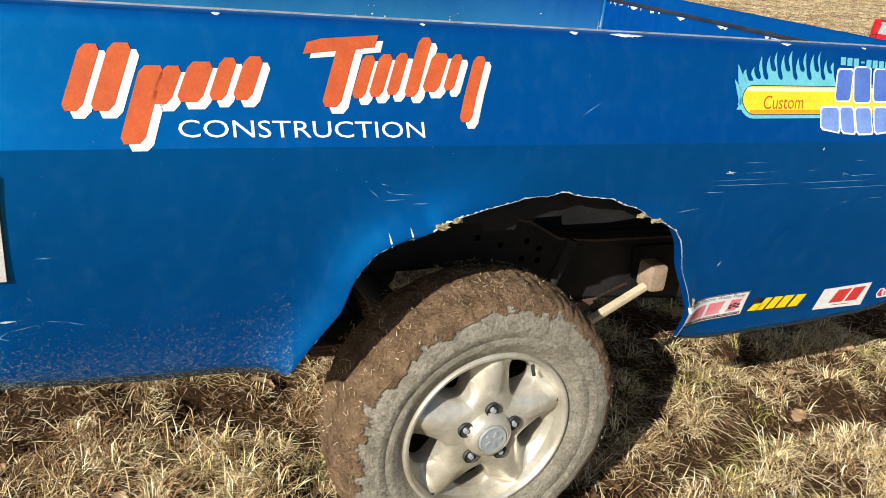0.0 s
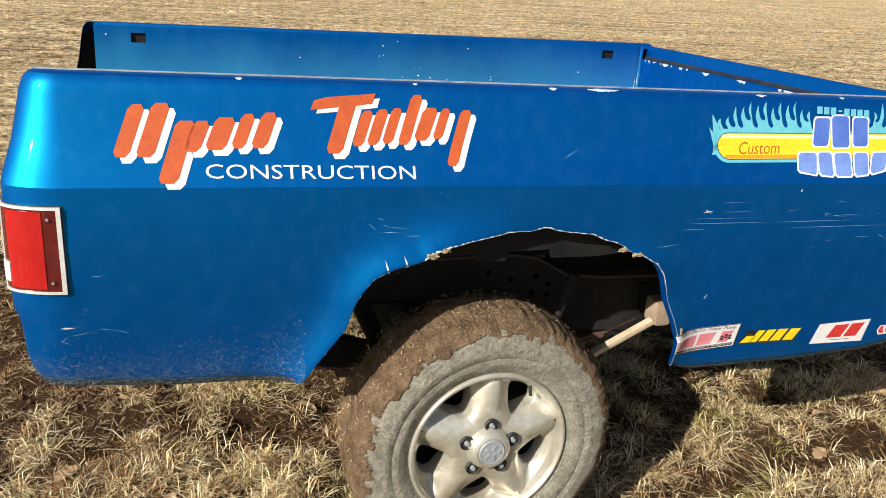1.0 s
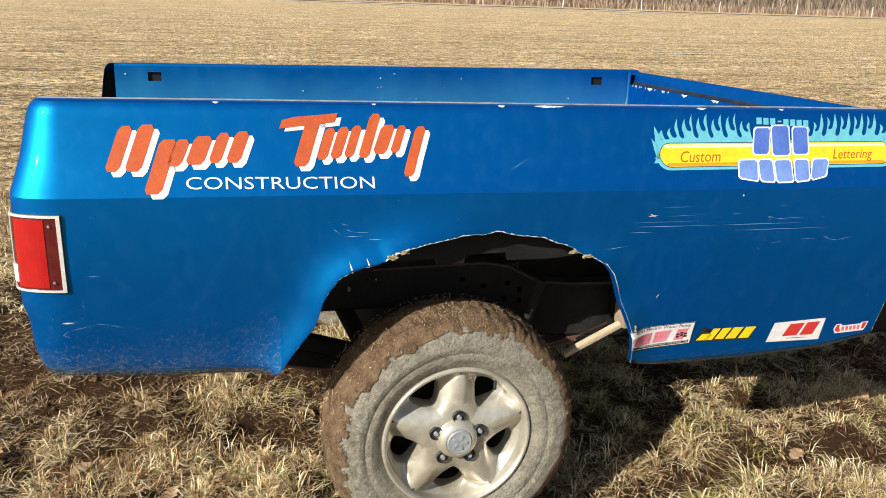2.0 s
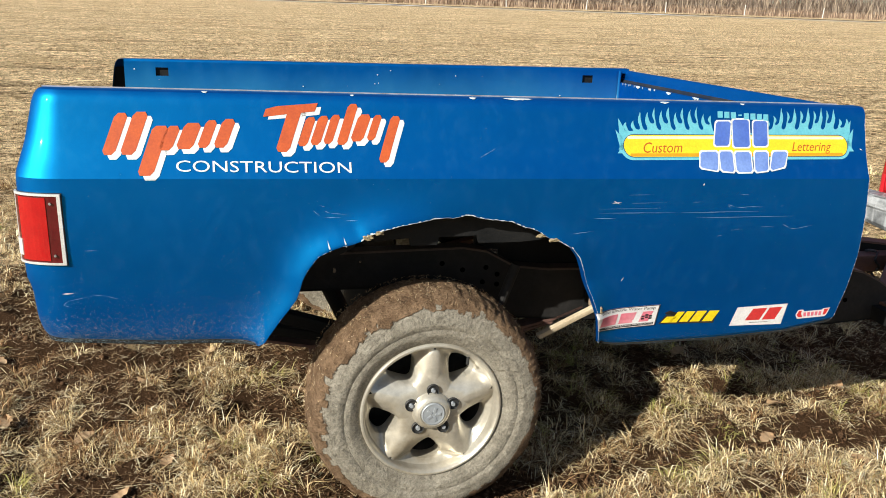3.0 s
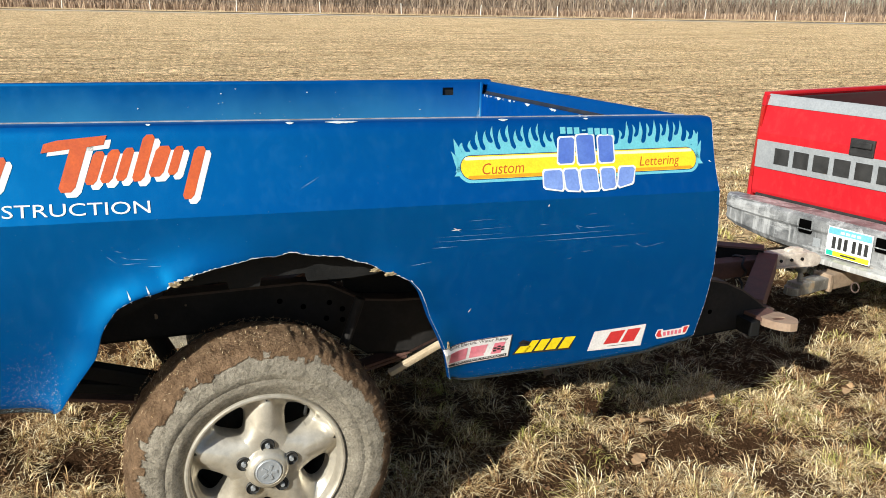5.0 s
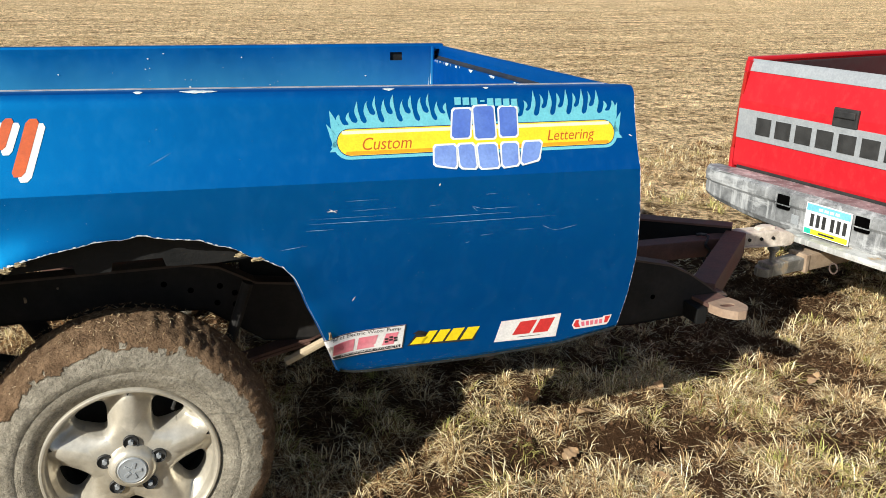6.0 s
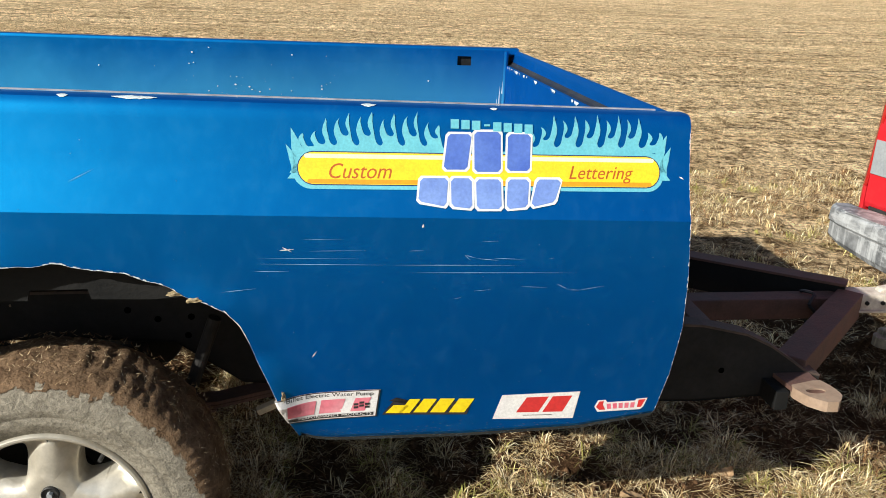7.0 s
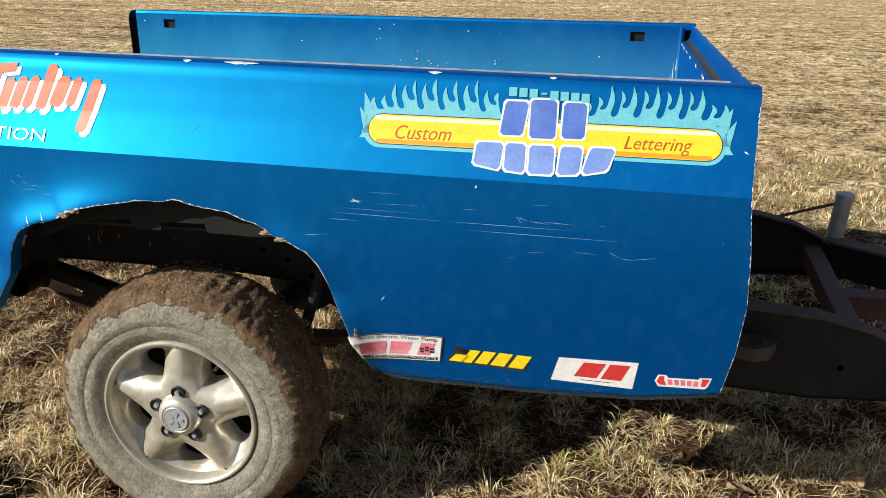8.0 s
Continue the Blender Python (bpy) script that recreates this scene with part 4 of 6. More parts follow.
def decal(name, polygons, mat, parent, label="", out=0.0012, holes=()):
    """Flat paint of outline (x, z) laid on the side skin; z here is the true height."""
    bm = bmesh.new()
    for pts in polygons:
        bm.faces.new([bm.verts.new((x, 0.0, z + 0.016 * x)) for x, z in pts])
    bm.normal_update()
    bmesh.ops.triangulate(bm, faces=bm.faces[:], ngon_method="EAR_CLIP")
    zs = [v.co.z for v in bm.verts]
    for cut in SIDE_Z + [1.08, 1.125, 1.18, 1.23]:
        if min(zs) < cut < max(zs):
            bmesh.ops.bisect_plane(bm, geom=bm.verts[:] + bm.edges[:] + bm.faces[:], plane_co=(0, 0, cut), plane_no=(0, 0, 1))
    if min(v.co.x for v in bm.verts) < 1.5 and min(zs) < 0.7:
        for cut in np.arange(0.57, 0.70, 0.012):
            bmesh.ops.bisect_plane(bm, geom=bm.verts[:] + bm.edges[:] + bm.faces[:], plane_co=(0, 0, cut), plane_no=(0, 0, 1))
    for cut in np.arange(1.420, 1.53, 0.008):
        if min(v.co.x for v in bm.verts) < cut < max(v.co.x for v in bm.verts) and min(zs) < 0.72:
            bmesh.ops.bisect_plane(bm, geom=bm.verts[:] + bm.edges[:] + bm.faces[:], plane_co=(cut, 0, 0), plane_no=(1, 0, 0))
    me = bpy.data.meshes.new(name)
    out = film(out)
    for v in bm.verts:
        v.co = settle(*side(along(v.co.x, v.co.z), v.co.z, out))
    for fc in bm.faces:
        fc.normal_update()
        if fc.normal.y > 0:
            fc.normal_flip()
    bm.to_mesh(me)
    bm.free()
    me.materials.append(mat)
    ob = new(name, me)
    ob.parent = parent
    return tagged(ob, label)


def lettering(name, text, x0, x1, z0, z1, mat, parent, shear=0.0, out=0.0022, label="", rise=0.0):
    """Words in the built-in font, stretched into the box and laid on the skin."""
    cu = bpy.data.curves.new("words", "FONT")
    cu.body, cu.size, cu.shear, cu.resolution_u = text, 1.0, shear, 3
    tmp = bpy.data.objects.new("words", cu)
    scene.collection.objects.link(tmp)
    bpy.context.view_layer.update()
    me = bpy.data.meshes.new_from_object(tmp.evaluated_get(bpy.context.evaluated_depsgraph_get()))
    bpy.data.objects.remove(tmp)
    bpy.data.curves.remove(cu)
    co = np.array([v.co[:] for v in me.vertices])
    lo, hi = co.min(0), co.max(0)
    for v in me.vertices:
        fx, fz = (v.co.x - lo[0]) / (hi[0] - lo[0]), (v.co.y - lo[1]) / (hi[1] - lo[1])
        x, z = x0 + fx * (x1 - x0), z0 + fz * (z1 - z0) + rise * fx
        v.co = settle(*side(along(x, z), z + 0.016 * x, film(out)))
    me.materials.append(mat)
    ob = new(name, me)
    ob.parent = parent
    return tagged(ob, label)


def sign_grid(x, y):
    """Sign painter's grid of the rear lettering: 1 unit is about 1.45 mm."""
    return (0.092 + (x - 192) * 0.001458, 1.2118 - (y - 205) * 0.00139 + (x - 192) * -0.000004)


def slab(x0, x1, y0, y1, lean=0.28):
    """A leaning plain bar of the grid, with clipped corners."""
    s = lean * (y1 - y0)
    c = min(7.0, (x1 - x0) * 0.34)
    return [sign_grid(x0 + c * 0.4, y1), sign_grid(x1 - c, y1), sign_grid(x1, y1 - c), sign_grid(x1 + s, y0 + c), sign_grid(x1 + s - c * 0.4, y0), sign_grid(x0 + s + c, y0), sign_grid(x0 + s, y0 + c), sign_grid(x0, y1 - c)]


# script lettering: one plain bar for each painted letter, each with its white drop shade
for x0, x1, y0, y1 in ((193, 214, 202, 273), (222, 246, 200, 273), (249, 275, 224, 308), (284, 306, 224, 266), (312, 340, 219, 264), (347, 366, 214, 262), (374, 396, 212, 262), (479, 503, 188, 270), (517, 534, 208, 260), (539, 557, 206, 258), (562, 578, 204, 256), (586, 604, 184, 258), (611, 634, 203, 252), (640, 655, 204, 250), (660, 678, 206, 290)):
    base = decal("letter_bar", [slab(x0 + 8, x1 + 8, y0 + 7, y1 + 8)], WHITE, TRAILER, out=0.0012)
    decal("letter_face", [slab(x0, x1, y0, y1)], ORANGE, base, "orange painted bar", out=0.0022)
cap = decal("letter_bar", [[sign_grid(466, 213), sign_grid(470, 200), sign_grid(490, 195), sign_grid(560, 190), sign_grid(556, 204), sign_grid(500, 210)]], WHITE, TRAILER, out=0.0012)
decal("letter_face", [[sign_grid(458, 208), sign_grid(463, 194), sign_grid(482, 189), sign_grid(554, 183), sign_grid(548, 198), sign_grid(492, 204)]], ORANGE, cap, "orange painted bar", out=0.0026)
lettering("construction_lettering", "CONSTRUCTION", 0.264, 0.700, 1.0765, 1.1030, WHITE, TRAILER, rise=-0.0095, label="white painted word")

# flame banner with a yellow pill
BX0, BX1, BZ = 1.477, 2.216, 1.128


def pill(x0, x1, z0, z1, tilt=-0.0075, n=12):
    r = (z1 - z0) / 2
    pts = [(x1 - r + r * math.sin(a), (z0 + z1) / 2 - r * math.cos(a)) for a in np.linspace(0, math.pi, n)]
    pts += [(x0 + r - r * math.sin(a), (z0 + z1) / 2 + r * math.cos(a)) for a in np.linspace(0, math.pi, n)]
    return [(x, z + tilt * (x - x0)) for x, z in pts]


def tongue(x, w, z0, z1, bend):
    """One licking flame: narrow at its root, swelling, then a hooked point."""
    left, right = [], []
    n = 14
    for i in range(n + 1):
        t = i / n
        half = w * float(np.interp(t, [0, 0.14, 0.30, 0.55, 0.80, 1.0], [0.52, 0.30, 0.33, 0.40, 0.20, 0.0]))
        cx = x + bend * (t**2.0 - 0.45 * math.sin(t * math.pi * 1.25))
        left.append((cx - half, z0 + (z1 - z0) * t)), right.append((cx + half, z0 + (z1 - z0) * t))
    return right[:-1] + [((left[-1][0] + right[-1][0]) / 2, z1)] + left[:-1][::-1]


banner = decal("flame_banner", [pill(BX0 - 0.012, BX1 + 0.010, BZ - 0.0385, BZ + 0.036)], TEAL, TRAILER, "turquoise flames round a yellow sign", out=0.0010)
decal("flame_root", [[(1.470, 1.135), (1.785, 1.135), (1.785, 1.166), (1.50, 1.168), (1.478, 1.160)]], TEAL, banner, out=0.0013)
decal("flame_root", [[(1.935, 1.133), (2.218, 1.131), (2.208, 1.158), (2.18, 1.164), (1.935, 1.166)]], TEAL, banner, out=0.0013)
fr = random.Random(21)


def flame_row(x0, x1, n, lean, foot):
    """A row of painted flames: n pointed tips, with round-bottomed drops of bare paint between them, deep and shallow by turns."""
    pitch = (x1 - x0) / (n - 1)
    tips = []
    for i in range(n):
        x = x0 + pitch * i + fr.uniform(-0.0015, 0.0015)
        z = 1.236 - (0.002, 0.010, 0.0, 0.013)[i % 4] - 0.036 * max(0.0, (abs(x - 1.858) - 0.30) / 0.06) - 0.030 * max(0.0, (0.135 - abs(x - 1.858)) / 0.045) + fr.uniform(-0.002, 0.002)
        tips.append((x + lean * (0.001, -0.002)[i % 2], z))
    def drop(i):
        """Foot of the gap before tip i, and the sway of its sides."""
        tx, nx_ = tips[max(0, i - 1)], tips[min(n - 1, i)]
        x = 0.5 * (tx[0] + nx_[0]) + (-0.007 if i == 0 else 0.007 if i == n else 0)
        return x, min(1.170 if i % 2 else 1.188, tx[1] - 0.026, nx_[1] - 0.026), lean * 0.0045
    edge = [(0.12, 0.43), (0.28, 0.36), (0.46, 0.29), (0.62, 0.27), (0.76, 0.31), (0.88, 0.31), (0.96, 0.20)]
    polys = []
    for i, (tx, tz) in enumerate(tips):
        (lx, lz, ls), (rx, rz, rs) = drop(i), drop(i + 1)
        pts = [(lx, foot), (lx + ls * math.sin(4.0), lz)]
        pts += [(lx + h * pitch * (0.5 if i == 0 else 1) + ls * math.sin(4.0 * d), tz + (lz - tz) * d) for d, h in edge[::-1]]
        pts += [(tx, tz)]
        pts += [(rx - h * pitch * (0.5 if i == n - 1 else 1) + rs * math.sin(4.0 * d), tz + (rz - tz) * d) for d, h in edge]
        pts += [(rx + rs * math.sin(4.0), rz), (rx, foot)]
        polys.append(pts)
    return polys


for x0, x1, n, lean in ((1.488, 1.778, 14, -1), (1.944, 2.214, 13, 1)):
    for outline in flame_row(x0, x1, n, lean, 1.160):
        decal("flame", [outline], TEAL, banner, out=0.0014)
for fx, z0, z1, bend, w in ((1.474, 1.118, 1.203, -0.008, 0.026), (1.468, 1.108, 1.172, -0.011, 0.022), (2.219, 1.122, 1.196, 0.010, 0.026), (2.228, 1.106, 1.172, 0.010, 0.022)):
    decal("flame", [tongue(fx, w, z0, z1, bend)], TEAL, banner, out=0.0012)
decal("pill_outline", [pill(BX0 - 0.002, BX1 + 0.002, BZ - 0.0315, BZ + 0.0315)], NAVY, banner, out=0.0017)
decal("pill", [pill(BX0, BX1, BZ - 0.0295, BZ + 0.0295)], YELLOW, banner, "yellow painted pill", out=0.0022)
decal("pill_shade", [pill(BX0 + 0.018, BX1 - 0.018, BZ - 0.0285, BZ - 0.0205)], AMBER, banner, out=0.0026)
decal("pill_highlight", [pill(BX0 + 0.012, BX1 - 0.012, BZ + 0.0185, BZ + 0.0265)], PALEYELLOW, banner, out=0.0026)
lettering("custom_lettering", "Custom", 1.537, 1.660, 1.1085, 1.1370, BROWNINK, banner, 0.3, out=0.003)
lettering("lettering_word", "Lettering", 2.022, 2.158, 1.1005, 1.1340, BROWNINK, banner, 0.3, out=0.003)


def chunk(x0, x1, z0, z1, lean=0.0, grow=0.0, drop=0.0):
    """A stout plain bar standing for one painted block letter."""
    g = grow
    c = 0.006
    return [(x0 - g + c, z0 - g), (x1 + g - c, z0 - g + drop), (x1 + g, z0 - g + c + drop), (x1 + g + lean, z1 + g - c), (x1 + g + lean - c, z1 + g), (x0 - g + lean + c, z1 + g), (x0 - g + lean, z1 + g - c), (x0 - g, z0 - g + c)]


for x0, x1, z0, z1, lean, drop, m in ((1.764, 1.812, 1.126, 1.194, 0.008, 0.0, ROYAL), (1.826, 1.880, 1.122, 1.199, 0.0, 0.0, ROYAL), (1.893, 1.940, 1.124, 1.195, 0.002, 0.0, ROYAL), (1.712, 1.768, 1.066, 1.110, 0.004, -0.008, PERI), (1.778, 1.820, 1.057, 1.110, 0.0, -0.003, PERI), (1.829, 1.880, 1.053, 1.108, 0.0, 0.0, PERI), (1.890, 1.934, 1.053, 1.108, 0.004, 0.003, PERI), (1.942, 1.992, 1.057, 1.108, 0.012, 0.008, PERI)):
    b = decal("block_letter_bar", [chunk(x0, x1, z0, z1, lean, 0.0042, drop)], WHITE, TRAILER, out=0.0032)
    decal("block_letter_face", [chunk(x0, x1, z0, z1, lean, 0.0, drop)], m, b, "blue painted bar", out=0.0042)
for i in range(8):
    x = 1.778 + i * 0.0216
    if i != 3:
        decal("number_bar", [[(x, 1.2045 - i * 0.0012), (x + 0.017, 1.2045 - i * 0.0012), (x + 0.017, 1.2225 - i * 0.0012), (x, 1.2225 - i * 0.0012)]], TEAL, TRAILER, out=0.0034)
decal("number_bar", [[(1.846, 1.2095), (1.858, 1.2095), (1.858, 1.2135), (1.846, 1.2135)]], TEAL, TRAILER, out=0.0034)


# stickers along the sill
def inside(c, u, v):
    """A place in a sticker with corners c (lower left, lower right, upper right, upper left)."""
    a, b = Vector(c[0]).lerp(Vector(c[1]), u), Vector(c[3]).lerp(Vector(c[2]), u)
    return tuple(a.lerp(b, v))


def sub(c, u0, u1, v0, v1, lean=0.0):
    return [inside(c, u0, v0), inside(c, u1, v0), inside(c, u1 + lean, v1), inside(c, u0 + lean, v1)]


C1 = ((1.448, 0.566), (1.637, 0.573), (1.645, 0.643), (1.421, 0.637))
st = decal("pump_sticker", [list(C1)], STICKWHITE, TRAILER, "faded white and pink sticker", out=0.0026)
for q in (sub(C1, 0.0, 1.0, 0.0, 0.03), sub(C1, 0.0, 1.0, 0.97, 1.0), sub(C1, 0.985, 1.0, 0.03, 0.97)):
    decal("border_line", [q], INKHOLE, st, out=0.0042)
for u0, u1 in ((0.03, 0.31), (0.36, 0.60), (0.70, 0.86)):
    decal("logo_shape", [sub(C1, u0, u1, 0.24, 0.72, 0.06)], STICKPINK, st, out=0.0042)
for i in range(3):
    for k in range(2):
        decal("logo_check", [sub(C1, 0.74 + 0.06 * i, 0.79 + 0.06 * i, 0.34 + 0.11 * (k + 0.5 * (i % 2)), 0.42 + 0.11 * (k + 0.5 * (i % 2)))], INKHOLE, st, out=0.0050)
lettering("pump_lettering", "Billet Electric Water Pump", 1.446, 1.630, 0.6235, 0.6365, INKHOLE, st, out=0.0044, rise=0.002)
decal("sticker_band", [sub(C1, 0.02, 0.96, 0.06, 0.18)], INKHOLE, st, out=0.0042)
lettering("products_lettering", "PERFORMANCE PRODUCTS", 1.470, 1.626, 0.5745, 0.5805, STICKWHITE, st, out=0.0054, rise=0.004)

C2 = ((1.654, 0.578), (1.838, 0.571), (1.852, 0.615), (1.672, 0.622))
st = decal("parts_sticker", [sub(C2, -0.02, 1.0, -0.05, 0.75, 0.0) + [inside(C2, 0.05, 0.95)]], INKHOLE, TRAILER, "yellow sticker with black outline", out=0.0014)
for u0, u1, v0, v1 in ((0.01, 0.20, 0.04, 0.5), (0.17, 0.30, 0.04, 0.86), (0.34, 0.50, 0.08, 0.88), (0.54, 0.72, 0.08, 0.9), (0.77, 0.96, 0.08, 0.9)):
    decal("logo_shape", [sub(C2, u0, u1, v0, v1, 0.05)], STICKYELLOW, st, out=0.002)

C3 = ((1.897, 0.554), (2.083, 0.549), (2.092, 0.621), (1.914, 0.617))
st = decal("tool_sticker", [list(C3)], STICKWHITE, TRAILER, "white sticker with red mark", out=0.0014)
for k, q in enumerate(((0.26, 0.54, 0.26, 0.86, 0.07), (0.59, 0.84, 0.26, 0.86, 0.07))):
    decal("logo_shape", [sub(C3, *q)], STICKRED, st, out=0.0020 + 0.0002 * k)
decal("fine_print_bar", [sub(C3, 0.36, 0.72, 0.13, 0.155)], INKHOLE, st, out=0.002)

C4 = ((2.136, 0.562), (2.249, 0.566), (2.253, 0.598), (2.124, 0.595))
st = decal("racing_sticker", [[inside(C4, *q) for q in ((0.03, 0.05), (0.92, 0.05), (0.97, 0.3), (1.0, 1.0), (0.80, 0.96), (0.78, 0.82), (0.26, 0.80), (0.24, 1.0), (0.10, 1.0), (0.0, 0.5))]], STICKWHITE, TRAILER, "small white and red sticker", out=0.0014)
decal("logo_shape", [[inside(C4, *q) for q in ((0.03, 0.45), (0.12, 0.90), (0.20, 0.90), (0.17, 0.62), (0.20, 0.2), (0.08, 0.2))]], STICKRED, st, out=0.002)
decal("logo_shape", [[inside(C4, *q) for q in ((0.84, 0.25), (0.92, 0.25), (0.97, 0.9), (0.84, 0.88))]], STICKRED, st, out=0.002)
for i in range(5):
    decal("logo_shape", [sub(C4, 0.24 + 0.115 * i, 0.32 + 0.115 * i, 0.24, 0.68)], STICKPINK, st, out=0.002)


# scratches, chips and the ragged white edge of the shell
def sliver(x0, z0, x1, z1, w):
    d = Vector((x1 - x0, z1 - z0))
    n = Vector((-d.y, d.x)).normalized() * w / 2
    m = (x0 + d.x * 0.4, z0 + d.y * 0.4)
    return [(x0, z0), (m[0] - n.x, m[1] - n.y), (x1, z1), (m[0] + n.x, m[1] + n.y)]


RUBS = ((1.395, 0.942, 1.656, 0.937), (1.656, 0.937, 1.933, 0.934), (1.385, 0.926, 1.459, 0.925), (1.691, 0.920, 2.051, 0.916), (1.324, 0.883, 1.394, 0.889), (2.005, 0.892, 2.034, 0.877), (2.034, 0.877, 2.060, 0.876), (2.051, 0.875, 2.110, 0.885), (1.867, 0.950, 1.933, 0.947), (1.808, 0.958, 1.834, 0.950), (1.834, 0.950, 1.880, 0.945), (1.808, 0.958, 1.822, 0.944))
FAINT = ((1.394, 0.954, 1.606, 0.951), (1.493, 0.968, 1.604, 0.969), (1.692, 0.967, 1.728, 0.968), (1.479, 0.993, 1.569, 0.993), (1.840, 0.987, 1.878, 0.987), (1.929, 0.886, 1.989, 0.883), (1.830, 0.877, 1.871, 0.880), (1.791, 0.860, 1.807, 0.863), (1.985, 0.948, 1.998, 0.950))
TAIL_RUBS = ((0.596, 0.973, 0.617, 0.955), (0.628, 0.969, 0.644, 0.962), (0.644, 0.962, 0.686, 0.959), (0.615, 0.984, 0.633, 0.979), (0.681, 0.942, 0.716, 0.942), (0.625, 0.951, 0.670, 0.951), (-0.022, 0.734, -0.010, 0.746), (-0.010, 0.746, 0.034, 0.755), (-0.022, 0.734, -0.007, 0.727), (0.044, 0.760, 0.074, 0.755), (0.074, 0.755, 0.106, 0.745), (0.035, 0.880, 0.067, 0.880), (0.019, 0.810, 0.027, 0.801), (1.05, 1.10, 1.10, 1.125))
GOUGES = ((2.259, 1.114, 2.270, 1.108, 0.003), (1.438, 0.970, 1.469, 0.972, 0.003), (1.444, 0.977, 1.464, 0.966, 0.0025), (-0.021, 0.765, 0.001, 0.766, 0.0045), (1.500, 0.727, 1.510, 0.742, 0.0025), (1.720, 1.016, 1.722, 1.024, 0.005))
for group, w in ((RUBS, 0.0011), (FAINT, 0.0006), (TAIL_RUBS, 0.0010)):
    for q in group:
        decal("scratch", [sliver(*q, w)], GREYSCRATCH, TRAILER, out=0.0008)
for q in GOUGES:
    decal("scratch", [sliver(*q)], RAWFIBRE, TRAILER, out=0.0008)


def chip(rnd, x, z, r):
    k = rnd.randint(4, 6)
    return [(x + r * rnd.uniform(0.5, 1.1) * math.cos(6.283 * i / k), z + r * rnd.uniform(0.4, 0.9) * math.sin(6.283 * i / k)) for i in range(k)]


rnd = random.Random(11)
# chalky splashes thrown up on the tail
splash = []
for _ in range(5200):
    x = rnd.uniform(-0.10, 0.47)
    if x > 0.465 or rnd.random() > 0.25 + 1.1 * float(vnoise(x * 11, 0.0, 4)):
        continue
    z = sill(x, False) - 0.016 * x + 0.004 + abs(rnd.gauss(0, 0.070)) * (0.5 + max(x, 0.0))
    a, ln = rnd.uniform(-0.5, 1.0), rnd.uniform(0.001, 0.0055)
    splash.append(sliver(x, z, x + ln * math.cos(a), z + ln * math.sin(a), rnd.uniform(0.0003, 0.0009)))
for _ in range(420):
    x = rnd.uniform(1.47, 2.25)
    z = sill(x, False) - 0.016 * x + 0.003 + abs(rnd.gauss(0, 0.018))
    splash.append(sliver(x, z, x + rnd.uniform(0.001, 0.006), z + rnd.uniform(-0.001, 0.002), rnd.uniform(0.0003, 0.0007)))
tagged(decal("mud_splash", splash, plain("dried pale mud", (0.27, 0.35, 0.38), (0.07, 0.11, 0.16), 60, 0.9), TRAILER, "dried pale mud flecks", out=0.0008), kind="stuff")
specks = [chip(rnd, rnd.uniform(0.02, 2.25), rnd.triangular(0.60, 1.2, 0.66), rnd.uniform(0.0004, 0.0013)) for _ in range(280)]
haze = [chip(rnd, rnd.uniform(-0.06, 0.50), rnd.triangular(0.60, 1.0, 0.64), rnd.uniform(0.0003, 0.0010)) for _ in range(1500)]
haze = [s for s in haze if s[0][1] + 0.016 * s[0][0] > sill(s[0][0], False) + 0.02]
tagged(decal("dust_speck", haze, GREYSCRATCH, TRAILER, "fine pale dust specks", out=0.0007), kind="stuff")
specks = [s for s in specks if s[0][1] + 0.016 * s[0][0] > sill(s[0][0], False) + 0.02]
tagged(decal("paint_chip", specks, GREYSCRATCH, TRAILER, "tiny white stone chips", out=0.0008), kind="stuff")

edge = []
z = 0.56
while z < 1.20:
    x = float(np.interp(z + 0.036, NOSE_Z, NOSE_X))
    dz, w = rnd.uniform(0.003, 0.010), rnd.choice((0.0008, 0.001, 0.0012, 0.0018, 0.003))
    x2 = float(np.interp(z + dz + 0.036, NOSE_Z, NOSE_X))
    edge.append([(x - w * rnd.uniform(0.4, 1), z), (x - 0.0003, z), (x2 - 0.0003, z + dz), (x2 - w * rnd.uniform(0.3, 0.8), z + dz)])
    z += dz + rnd.choice((0, 0, 0, 0.003))


def nose(polys, name, label):
    bm = bmesh.new()
    for pts in polys:
        vs = []
        for x, zt in pts:
            zd = zt + 0.016 * x
            y = float(np.interp(zd, SIDE_Z, SIDE_Y)) - 0.0012
            vs.append(bm.verts.new(settle(x, y, zd)))
        bm.faces.new(vs)
    return part(name, bm, RAWFIBRE, TRAILER, label)


tagged(nose(edge, "chipped_edge", "chipped white edge of the fibreglass"), kind="stuff")
rim = []
for x in np.arange(0.50, 1.462, 0.006):
    w = rnd.choice((0.0006, 0.0008, 0.0012, 0.002, 0.003)) * (0.3 + 1.4 * float(vnoise(x * 14, 0.0, 8))) if x > 0.72 else rnd.choice((0.0, 0.0, 0.0006))
    if w:
        a, b = sill(x) + 0.0003, sill(x + 0.0058) + 0.0003
        if abs(b - a) < 0.02:
            rim.append([(x, a - 0.016 * x), (x + 0.0058, b - 0.016 * x), (x + 0.0058, b + w - 0.016 * x), (x, a + w - 0.016 * x)])
tagged(decal("chipped_edge", rim, RAWFIBRE, TRAILER, "chipped white edge of the wheel opening", out=0.0012), kind="stuff")
for x0, z0, x1, z1 in ((0.642, 0.870, 0.634, 0.892), (0.684, 0.882, 0.676, 0.900)):
    decal("crack", [sliver(x0, z0 - 0.010, x1, z1, 0.004)], RAWFIBRE, TRAILER, out=0.0012)


